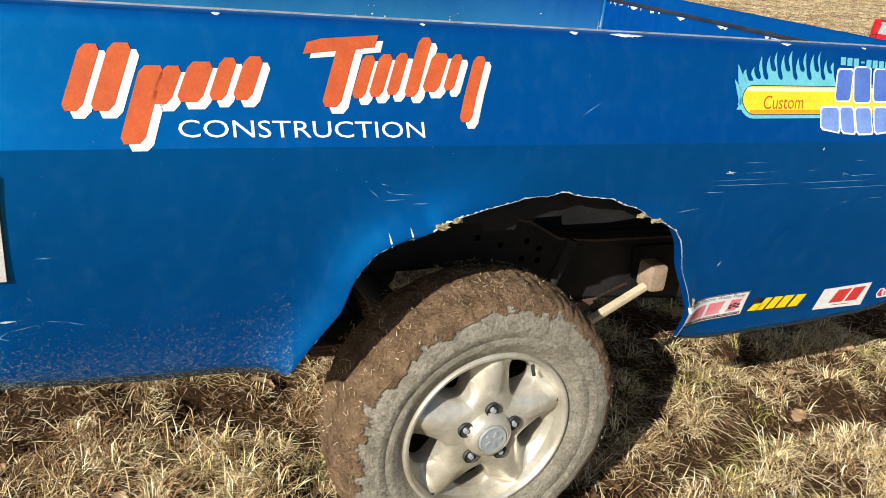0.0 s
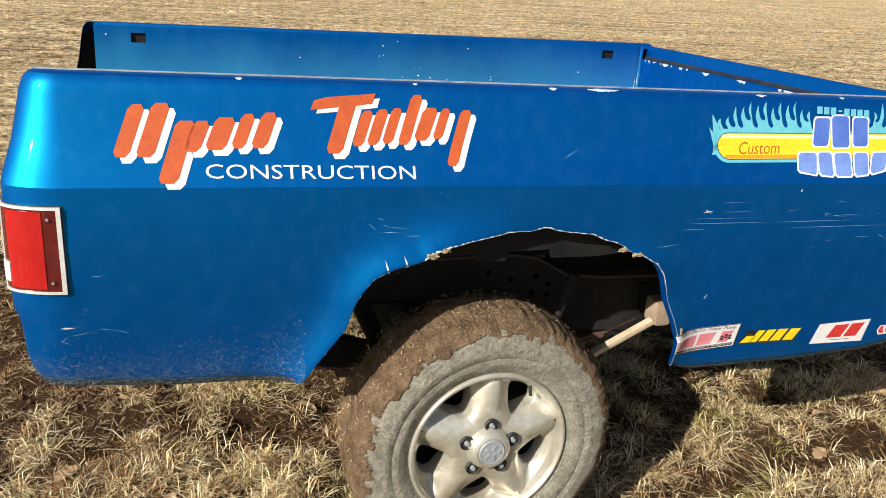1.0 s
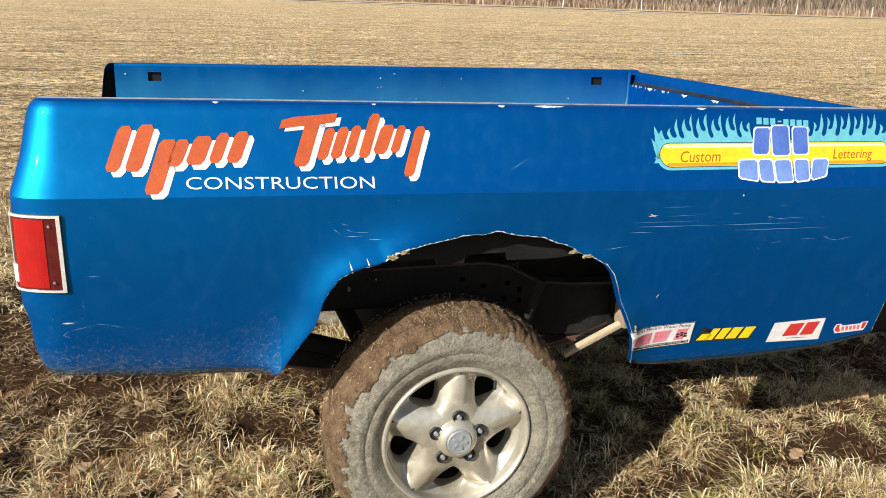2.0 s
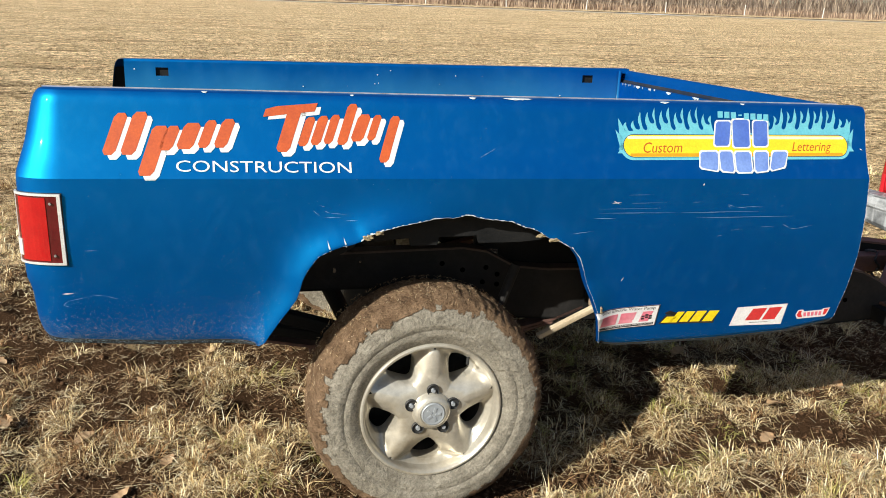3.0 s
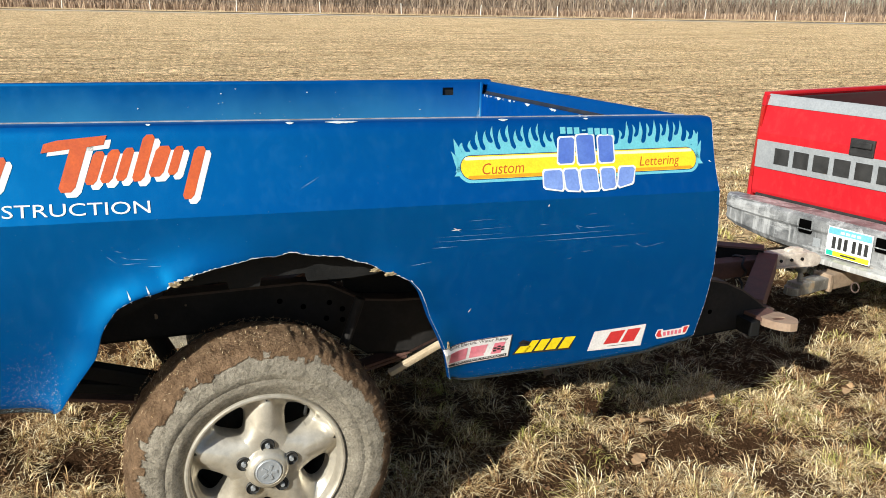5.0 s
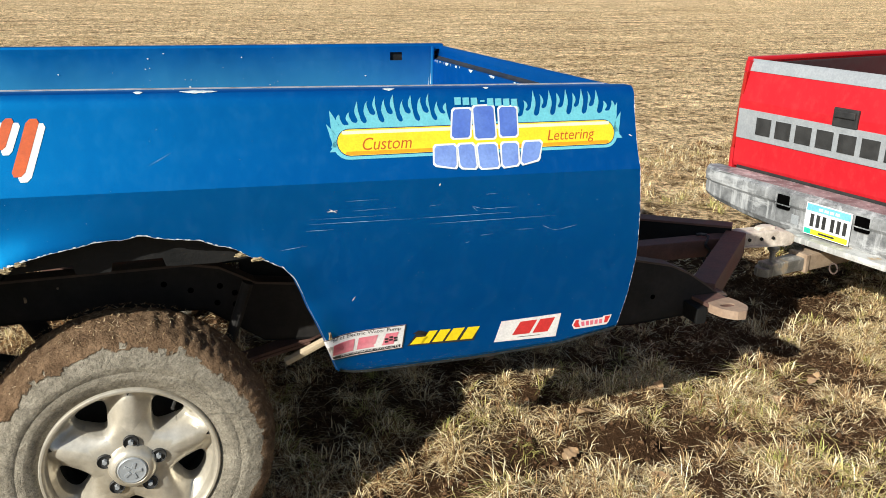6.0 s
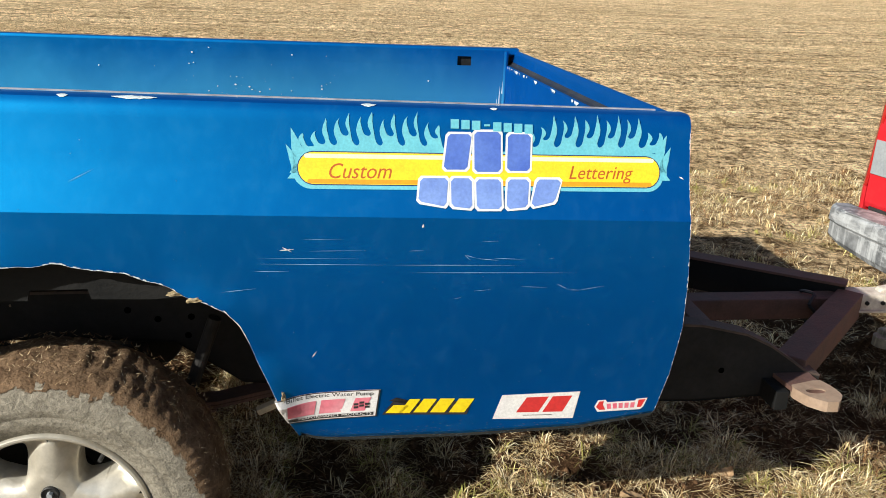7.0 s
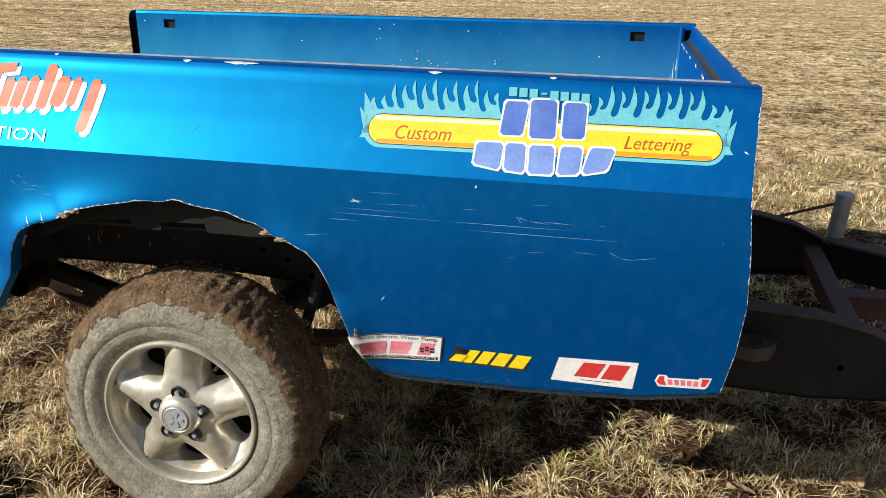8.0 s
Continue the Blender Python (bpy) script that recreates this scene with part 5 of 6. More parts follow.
def lump(name, centre, size, seed, mat, parent, label=""):
    bm = bmesh.new()
    bmesh.ops.create_icosphere(bm, subdivisions=3, radius=1.0)
    for v in bm.verts:
        v.co *= 0.7 + 0.6 * noise.noise(v.co * 1.8 + Vector((seed, 0, 0)))
        v.co = Vector([a * b for a, b in zip(v.co, size)]) + Vector(centre)
    return part(name, bm, mat, parent, label, smooth=True)


for i, (x, z, sx, sz) in enumerate(((0.742, 0.899, 0.020, 0.009), (0.768, 0.910, 0.018, 0.007), (1.236, 0.880, 0.022, 0.007), (1.274, 0.868, 0.022, 0.008), (1.440, 0.640, 0.007, 0.018))):
    lump("filler_lump", settle(x, side(x, z + 0.016 * x)[1] + 0.002, z + 0.016 * x), (sx, 0.010, sz), i * 3.1, FOAM, TRAILER, "crumbled tan filler")


def rail_chip(x0, x1, wide):
    """Paint broken away over the rounded outer edge of the near rail."""
    prof = [(0.0105, 1.2673), (0.013, 1.2697), (0.017, 1.2716), (0.022, 1.2727), (0.022 + wide, 1.2727)]
    n = max(3, int((x1 - x0) / 0.006))
    v, f = [], []
    for i in range(n + 1):
        x = x0 + (x1 - x0) * i / n
        e = min(1.0, 2.2 * min(i, n - i) / n + 0.12) * rnd.uniform(0.6, 1.0)
        for d, z in prof:
            v.append(settle(*side(x, TOP, -(0.017 + (d - 0.017) * e) + 0.0006)[:2], 1.2716 + (z - 1.2716) * e + 0.0006))
        if i:
            for k in range(4):
                a = (i - 1) * 5 + k
                f.append((a, a + 5, a + 6, a + 1))
    shell("bare_patch", v, f, RAWFIBRE, TRAILER)


for x0, x1, wide in ((1.128, 1.212, 0.010), (1.03, 1.05, 0.002), (0.705, 0.716, 0.002), (1.60, 1.63, 0.003), (1.86, 1.875, 0.002), (0.33, 0.345, 0.002)):
    rail_chip(x0, x1, wide)
for _ in range(60):
    bm = bmesh.new()
    x, z = rnd.gauss(1.30, 0.14), rnd.uniform(1.04, 1.14)
    if rnd.random() < 0.35:
        x, z = rnd.uniform(-0.05, 2.2), rnd.uniform(1.12, 1.25)
    r = rnd.choice((0.0010, 0.0015, 0.002, 0.003, 0.0045))
    bow = 0.012 * math.sin(math.pi * (x + 0.085) / 2.33) * (1.271 - z) / 0.3
    bm.faces.new([bm.verts.new(settle(a, WIDTH - 0.1475 - bow, b)) for a, b in chip(rnd, x, z, r)])
    part("chip", bm, RAWFIBRE, TRAILER)
# bare fibreglass worn through along the flange, in the far corner and on the outer rail
for _ in range(26):
    y, w = rnd.choice((0.34, 0.75, 1.02, 1.40, 1.60)) + rnd.gauss(0, 0.07), rnd.choice((0.006, 0.008, 0.012, 0.02, 0.05))
    if abs(y - 0.95) < 0.12 and w < 0.02:
        continue
    bm = bmesh.new()
    bm.faces.new([bm.verts.new(settle(2.2325, y + b * w, 1.2065 - a * rnd.uniform(0.4, 1.3))) for a, b in ((-0.001, -0.5), (0.004, -0.35), (0.010, 0.0), (0.006, 0.3), (0.0, 0.5), (-0.002, 0.1))])
    part("bare_patch", bm, RAWFIBRE, TRAILER)
for y, w in ((0.30, 0.03), (0.47, 0.05), (0.72, 0.02), (1.05, 0.04), (1.31, 0.05), (1.48, 0.03), (1.62, 0.05)):
    bm = bmesh.new()
    bm.faces.new([bm.verts.new(settle(2.274 + a * 0.6, y + b * w, 1.2662)) for a, b in ((0, -0.5), (0.006, -0.2), (0.003, 0.1), (0.010, 0.4), (0.001, 0.5), (-0.003, 0.0))])
    part("bare_patch", bm, RAWFIBRE, TRAILER)
for x, z, h, w in ((2.214, 1.03, 0.10, 0.006), (2.205, 1.035, 0.05, 0.004), (2.224, 1.10, 0.05, 0.004), (2.196, 1.03, 0.03, 0.006)):
    bm = bmesh.new()
    bm.faces.new([bm.verts.new(settle(x + a * w, WIDTH - 0.158, z + b * h)) for a, b in ((-0.5, 0.0), (0.6, -0.05), (0.3, 0.5), (0.1, 1.0), (-0.2, 0.6))])
    part("bare_patch", bm, RAWFIBRE, TRAILER)
v, f = [], []
for i in range(80):
    x = -0.05 + 2.28 * i / 79
    w = 0.004 + 0.004 * float(vnoise(x * 9, 0.3, 6))
    v += [settle(x, 0.1385, 1.272), settle(x, 0.1385, 1.2748), settle(x, 0.1385 + w, 1.2748), settle(x, 0.1385 + w, 1.272)]
    if i < 79:
        for j in range(4):
            a, b = i * 4 + j, i * 4 + (j + 1) % 4
            f.append((a, b, b + 4, a + 4))
shell("rail_edge", v, f, WORNEDGE, TRAILER, "worn grey edge of the rail")
# inner lip left hanging behind the top of the wheel opening, with two notches
def inner_lip():
    pts = [(0.60, 0.80), (0.71, 0.848), (0.72, 0.862), (0.80, 0.868), (0.865, 0.872), (0.87, 0.850), (0.945, 0.850), (0.95, 0.872), (1.06, 0.874), (1.066, 0.852), (1.18, 0.850), (1.25, 0.855), (1.29, 0.880), (1.42, 0.90), (1.30, 1.0), (1.0, 1.03), (0.72, 1.0), (0.60, 0.93)]
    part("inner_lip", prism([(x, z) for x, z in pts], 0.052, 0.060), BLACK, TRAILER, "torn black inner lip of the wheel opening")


inner_lip()
# Floor is unseen; its pale colour throws light up onto the inner walls.
part("bed_floor", box(settle(-0.04, 0.16, 0.93), settle(2.23, 1.69, 0.96), 0.0), FLOORPAINT, TRAILER, "unseen blue-grey floor of the bed, pale to bounce light")


# Added black sheet in place of the shade above the rail; blocks the view.
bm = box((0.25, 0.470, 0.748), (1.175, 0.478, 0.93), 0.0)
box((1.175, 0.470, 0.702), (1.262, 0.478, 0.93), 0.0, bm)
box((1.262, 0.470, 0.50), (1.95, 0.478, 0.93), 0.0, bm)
part("gap_sheet", bm, BLACK, TRAILER, "added black sheet over the shaded gap behind the frame rail")


# ---- wheels ----
def wheel_tyre(parent):
    half = [(0.036, 0.203), (0.026, 0.213), (0.016, 0.228), (0.0085, 0.243), (0.0075, 0.246), (0.0082, 0.249), (0.0042, 0.2600), (0.0054, 0.2612), (0.0054, 0.2625), (0.0036, 0.2640), (0.0028, 0.276), (0.0018, 0.279), (0.0030, 0.282), (0.0045, 0.2950), (0.0090, 0.310), (0.0160, 0.324), (0.0270, 0.338), (0.0340, 0.342), (0.0400, 0.345), (0.0490, 0.348), (0.0580, 0.351), (0.0690, 0.353), (0.0800, 0.355), (0.0920, 0.3565), (0.1040, 0.3575), (0.116, 0.358), (0.128, 0.358)]
    prof = half + [(0.256 - y, r) for y, r in half[-2::-1]]
    seg = 420
    v, f = revolve(prof, seg)
    rr = np.hypot(v[:, 0], v[:, 2])
    ang = np.arctan2(v[:, 2], v[:, 0])
    # caked mud: uneven thickness, lugs showing through on the shoulder
    cake = np.clip((rr - 0.305) / 0.03, 0, 1)
    lumpy = 0.6 * fbm(ang * 10 + 30, v[:, 1] * 26, 71, 3) + 0.4 * fbm(ang * 30 + 30, v[:, 1] * 80, 73, 2) - 0.5
    lugs = np.where((np.sin(ang * 62) > 0.1) & (rr > 0.325), 0.0016, -0.0006) * np.clip((rr - 0.318) / 0.012, 0, 1)
    grow = cake * (0.018 * lumpy) + 0.8 * lugs
    s = 1 + grow / rr
    v[:, 0] *= s
    v[:, 2] *= s
    v[:, 1] -= np.where(v[:, 1] < 0.05, cake * 0.010 * lumpy, 0)
    # flattened where it bears
    v[:, 2] = np.maximum(v[:, 2], -0.350 + 0.006 * np.abs(v[:, 0]))
    return shell("tyre", v, f, TYRE, parent, "all-terrain tyre, grey with dust, caked with brown mud", smooth=True)


def window_loop(n):
    """Outline of one opening of the wheel, in (radius, angle) about its middle ray: a rounded triangle, wide at the rim."""
    r0, r1 = 0.101, 0.183
    pts = []
    for i in range(n):
        a = 2 * math.pi * i / n
        c, s = math.cos(a), math.sin(a)
        k = (abs(c) ** 3.6 + abs(s) ** 3.6) ** (-1 / 3.6)
        r = (r0 + r1) / 2 + (r1 - r0) / 2 * k * c
        w = 0.010 + 0.048 * max(0.0, (r - r0) / (r1 - r0)) ** 0.9
        pts.append((r - 2.5 * (k * s * w) ** 2 * (1 if c > 0 else 0), k * s * w / r))
    return pts


def wheel_face(parent):
    """Five star rays, each a rounded roof that narrows to a point at the lip, with openings between them."""
    n, rings = 72, 13
    half = math.pi / 5
    v, f = [], []
    win = window_loop(n)
    mid = 0.148
    def depth(r, th, d):
        ds = (half - abs(th)) * r
        crest = float(np.interp(r, [0.05, 0.08, 0.13, 0.17, 0.19, 0.198], [0.027, 0.027, 0.027, 0.029, 0.034, 0.038]))
        wide = float(np.interp(r, [0.05, 0.085, 0.105, 0.13, 0.16, 0.185, 0.198], [0.14, 0.075, 0.058, 0.047, 0.040, 0.030, 0.020]))
        floor_ = float(np.interp(r, [0.05, 0.09, 0.12, 0.17, 0.185, 0.198], [0.036, 0.044, 0.062, 0.072, 0.062, 0.046]))
        fall = 1 - math.exp(-((ds / wide) ** 2.6))
        return crest + (floor_ - crest) * fall + 0.005 * math.exp(-((d / 0.004) ** 1.3))
    for sector in range(5):
        base = len(v)
        turn = radians(124 + 72 * sector)
        for i in range(n):
            r, th = win[i]
            a = math.atan2(th * r, r - mid)
            dr, dt = math.cos(a), math.sin(a)
            # out to the edge of the wedge
            k = 9.0
            if abs(dr) > 1e-6:
                k = min(k, ((0.198 if dr > 0 else 0.052) - mid) / dr)
            for _ in range(12):
                rr = mid + k * dr
                if abs(k * dt / max(rr, 0.02)) > half:
                    k = k * 0.97 if abs(k * dt / max(rr, 0.02)) > half * 1.03 else half * max(rr, 0.02) / abs(dt)
            re, te = mid + k * dr, k * dt / (mid + k * dr)
            te = max(-half, min(half, te))
            for j in range(rings):
                t = (j / (rings - 1)) ** 1.4
                rj, tj = r + (re - r) * t, th + (te - th) * t
                dist = math.hypot(rj - r, (tj - th) * rj)
                v.append((rj * math.cos(turn + tj), depth(rj, tj, dist), rj * math.sin(turn + tj)))
            v.append((r * math.cos(turn + th) * 0.99, 0.115, r * math.sin(turn + th) * 0.99))
        k = rings + 1
        for i in range(n):
            a, b = base + i * k, base + ((i + 1) % n) * k
            for j in range(rings - 1):
                f.append((a + j, a + j + 1, b + j + 1, b + j))
            f.append((a + rings, a, b, b + rings))
    ob = shell("spokes", v, f, ALLOY, parent, "five-spoke cast alloy face, brown road film", smooth=True)
    ob.data.set_sharp_from_angle(angle=radians(50))
    bm = bmesh.new()
    bm.from_mesh(ob.data)
    bmesh.ops.remove_doubles(bm, verts=bm.verts, dist=0.0006)
    bmesh.ops.recalc_face_normals(bm, faces=bm.faces)
    bm.to_mesh(ob.data)
    bm.free()


def road_wheel(x, y, z, flip, label):
    w = new("wheel")
    w.parent = TRAILER
    tagged(w, label)
    w.matrix_basis = pose(x, y, z, 0, 0, 180 if flip else 0)
    wheel_tyre(w)
    lathe("rim_lip", [(0.060, 0.190), (0.052, 0.1935), (0.030, 0.197), (0.020, 0.2005), (0.0165, 0.205), (0.0165, 0.2095), (0.020, 0.2125), (0.030, 0.2135), (0.04, 0.209)], 120, ALLOY, w, "bright rim lip")
    lathe("barrel", [(0.056, 0.193), (0.09, 0.188), (0.16, 0.184), (0.22, 0.19), (0.22, 0.02)], 72, ALLOYDARK, w, "dark inside of the rim")
    wheel_face(w)
    lathe("hub_boss", [(0.036, 0.062), (0.024, 0.058), (0.012, 0.053), (0.006, 0.048), (0.003, 0.042), (0.002, 0.039), (0.004, 0.0365), (0.007, 0.0)], 60, ALLOY, w)
    lathe("hub_cap", [(0.006, 0.0355), (0.0005, 0.0345), (-0.001, 0.0325), (-0.0005, 0.031), (0.0, 0.029), (-0.0015, 0.012), (-0.002, 0.0)], 48, SILVER, w, "hub cap with a plain pressed badge")
    bm = bmesh.new()
    for k in range(5):
        a = radians(90 + 72 * k)
        box((-0.004, -0.003, 0.006), (0.004, -0.001, 0.022), 0.001, bm, pose(0, 0, 0, 0, math.degrees(a), 0))
    part("cap_badge", bm, SILVER, w)
    for k in range(5):
        a = radians(88 + 72 * k)
        cx, cz = 0.066 * math.cos(a), 0.066 * math.sin(a)
        # Black cup: the shade of the lug hole is put into its colour.
        lathe("lug_pocket", [(0.040, 0.0185), (0.0205, 0.0185), (0.0188, 0.0172), (0.0235, 0.0158), (0.0250, 0.0)], 24, INKHOLE, w, centre=(cx, 0, cz))
        part("lug_nut", tube((cx, 0.030, cz), (cx, 0.0155, cz), 0.0078, 0.0060, 6), SILVER, w)
    a = radians(52)
    part("valve_stem", bent_tube([(0.186 * math.cos(a), 0.058, 0.186 * math.sin(a)), (0.178 * math.cos(a), 0.046, 0.178 * math.sin(a)), (0.172 * math.cos(a), 0.034, 0.172 * math.sin(a))], 0.0045, 8), BLACKPLASTIC, w)
    return w


near_wheel = road_wheel(0.943, 0.014, 0.345, False, "mud-caked wheel with five-spoke alloy rim")
road_wheel(0.943, 1.90, 0.340, True, "mud-caked far wheel")


def straw_on_mud():
    """Chopped straw stuck in the mud of the tread."""
    k = 1900
    ang, ax = RNG.uniform(-0.3, np.pi + 0.5, k), RNG.uniform(0.02, 0.24, k)
    r = np.interp(ax, [0.02, 0.05, 0.1, 0.2, 0.24], [0.331, 0.351, 0.360, 0.356, 0.345]) + 0.003
    d = RNG.uniform(0, np.pi, k)
    ln, w = RNG.uniform(0.004, 0.018, k), RNG.uniform(0.0004, 0.0011, k)
    v, f = [], []
    for i in range(k):
        t = np.array([-math.sin(ang[i]), 0, math.cos(ang[i])]) * math.cos(d[i]) + np.array([0, 1, 0]) * math.sin(d[i])
        n_ = np.array([math.cos(ang[i]), 0, math.sin(ang[i])])
        s_ = np.cross(t, n_)
        p = n_ * r[i] + np.array([0, ax[i], 0])
        b = len(v)
        v += [p - t * ln[i] / 2 + s_ * w[i], p - t * ln[i] / 2 - s_ * w[i], p + t * ln[i] / 2 + n_ * RNG.uniform(0, 0.006)]
        f.append((b, b + 1, b + 2))
    ob = tri_mesh("straw", np.array(v), np.array(f), LITTER)
    ob.parent = near_wheel
    tagged(ob, "chopped straw stuck in the mud", kind="stuff")


straw_on_mud()


# ---- running gear ----
def frame_rail(y, drop, label):
    """A deep channel that kicks up over the axle and tapers to its nose."""
    up = [(-0.06, 0.685), (0.0, 0.716), (1.12, 0.726), (1.20, 0.711), (1.30, 0.655), (1.42, 0.640), (2.35, 0.615), (2.55, 0.602), (2.68, 0.573), (2.76, 0.535), (2.83, 0.488), (2.88, 0.452), (2.92, 0.442)]
    low = [(2.92, 0.395), (2.55, 0.375), (2.0, 0.40), (1.55, 0.455), (1.32, 0.475), (1.16, 0.590), (0.95, 0.605), (0.0, 0.605), (-0.06, 0.62)]
    pts = [(x, z - drop) for x, z in up + low]
    s = 1 if y < 0.9 else -1
    rail = part("frame_rail", prism(pts, y, y + 0.008 * s, 0.0), RAILPAINT, TRAILER, label)
    for name, line in (("upper_flange", up), ("lower_flange", low)):
        v, f = [], []
        for x, z in line:
            for dy, dz in ((0, 0.0), (0.055 * s, 0.0), (0.055 * s, 0.007), (0, 0.007)):
                v.append((x, y + dy, z - drop + dz))
        for i in range(len(line) - 1):
            for j in range(4):
                a, b = i * 4 + j, i * 4 + (j + 1) % 4
                f.append((a, b, b + 4, a + 4))
        shell(name, v, f, DARKRUST if name == "upper_flange" else BLACK, rail)
    for x, z in ((1.05, 0.68), (1.12, 0.655), (1.20, 0.66), (1.19, 0.61), (1.24, 0.60), (1.24, 0.635), (2.45, 0.52), (2.62, 0.47)):
        part("rail_hole", tube((x, y - 0.0015 * s, z - drop), (x, y + 0.004 * s, z - drop), 0.0085, seg=12), VOID, rail)
    return rail


frame_rail(0.40, 0.0, "black truck frame rail under the near side")
frame_rail(1.45, 0.045, "black truck frame rail under the far side")
for x, z in ((0.10, 0.69), (0.62, 0.70), (1.75, 0.56), (2.35, 0.54)):
    part("crossmember", box((x - 0.035, 0.41, z - 0.05), (x + 0.035, 1.44, z + 0.03), 0.006), BLACK, TRAILER)
part("axle", tube((0.945, 0.2, 0.345), (0.945, 1.72, 0.335), 0.042), BLACK, TRAILER, "dark axle tube")
bm = bmesh.new()
bmesh.ops.create_uvsphere(bm, u_segments=24, v_segments=16, radius=0.14, matrix=pose(0.945, 1.0, 0.36) @ Matrix.Diagonal((1, 0.8, 1, 1)))
part("differential", bm, BLACK, TRAILER, "round axle housing", smooth=True)
for y in (0.43, 1.42):
    pts = [(0.30, 0.52), (0.42, 0.46), (0.62, 0.42), (0.945, 0.405), (1.25, 0.42), (1.45, 0.465), (1.62, 0.53)]
    for k in range(3):
        inset = 0.13 * k
        line = [(x, z - 0.011 * k) for x, z in pts if pts[0][0] + inset <= x <= pts[-1][0] - inset]
        v, f = [], []
        for x, z in line:
            v += [(x, y - 0.03, z), (x, y + 0.03, z), (x, y + 0.03, z - 0.009), (x, y - 0.03, z - 0.009)]
        for i in range(len(line) - 1):
            for j in range(4):
                a, b = i * 4 + j, i * 4 + (j + 1) % 4
                f.append((a, b, b + 4, a + 4))
        shell("spring_leaf", v, f, RUST, TRAILER)
    part("spring_hanger", prism([(1.56, 0.46), (1.66, 0.46), (1.69, 0.62), (1.55, 0.62)], y - 0.045, y + 0.045, 0.004), BLACK, TRAILER)
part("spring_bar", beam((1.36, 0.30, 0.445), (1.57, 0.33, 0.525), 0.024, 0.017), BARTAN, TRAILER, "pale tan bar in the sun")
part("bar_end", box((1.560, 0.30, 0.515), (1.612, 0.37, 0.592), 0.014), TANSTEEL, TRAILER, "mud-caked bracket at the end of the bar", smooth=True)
part("shock_absorber", tube((0.66, 0.46, 0.66), (0.78, 0.50, 0.40), 0.028), BLACK, TRAILER)
part("shock_absorber", tube((1.27, 0.30, 0.70), (1.20, 0.30, 0.50), 0.016, seg=14), RAILPAINT, TRAILER)
part("shackle_eye", tube((0.375, 0.22, 0.590), (0.375, 0.31, 0.590), 0.038, seg=24, caps=False), BLACK, TRAILER)
part("shackle_plate", prism([(0.33, 0.545), (0.40, 0.545), (0.46, 0.66), (0.46, 0.70), (0.36, 0.70), (0.32, 0.60)], 0.31, 0.322, 0.004), BLACK, TRAILER)
# Pale discs for rail holes: the lit ground behind is put in as colour.
for hx, hz, hr in ((0.534, 0.681, 0.016), (0.50, 0.676, 0.007), (0.545, 0.698, 0.006), (0.697, 0.672, 0.008), (0.60, 0.690, 0.004), (0.78, 0.697, 0.003)):
    part("lit_hole_disc", tube((hx, 0.3975, hz), (hx + 0.003, 0.3995, hz), hr, seg=9), TANSTEEL, TRAILER)
part("bracing_bar", beam((0.12, 0.33, 0.690), (0.84, 0.37, 0.44), 0.05, 0.04), BLACK, TRAILER)
part("bracing_bar", beam((0.46, 0.40, 0.495), (0.86, 0.44, 0.40), 0.05, 0.03), BLACK, TRAILER)

# tongue
part("tongue_tube", beam((2.72, 0.955, 0.425), (3.34, 0.955, 0.425), 0.075, 0.075), RUST, TRAILER, "rusty square tongue tube")
part("tongue_brace", beam((2.86, 0.46, 0.43), (3.36, 0.95, 0.43), 0.085, 0.095), RUST, TRAILER, "rusty diagonal tongue brace")
far_brace = part("tongue_brace", beam((2.80, 1.44, 0.41), (3.36, 0.98, 0.43), 0.06, 0.12), BLACK, TRAILER, "black diagonal tongue brace")
part("brace_flange", beam((2.80, 1.44, 0.474), (3.36, 0.98, 0.494), 0.075, 0.010, 0.003), RUST, far_brace, "rusty top flange")
part("tongue_brace", beam((2.70, 0.42, 0.445), (2.75, 1.44, 0.42), 0.06, 0.065), RUST, TRAILER, "rusty cross brace")
coupler = part("hitch_coupler", prism([(3.35, 0.412), (3.55, 0.405), (3.585, 0.398), (3.625, 0.405), (3.640, 0.425), (3.632, 0.452), (3.60, 0.468), (3.54, 0.474), (3.35, 0.476)], 0.910, 0.995, 0.010), CHALK, TRAILER, "pale worn ball coupler", smooth=True)
part("coupler_flange", prism([(3.37, 0.414), (3.57, 0.408), (3.57, 0.416), (3.37, 0.422)], 0.898, 1.007, 0.003), CHALK, coupler)
part("coupler_latch", prism([(3.46, 0.474), (3.55, 0.472), (3.545, 0.488), (3.50, 0.492), (3.47, 0.486)], 0.935, 0.970, 0.004), CHALK, coupler)
for x in (3.40, 3.46, 3.52):
    part("coupler_bolt", tube((x, 0.904, 0.446), (x, 0.912, 0.446), 0.008, seg=6), BLACK, coupler)


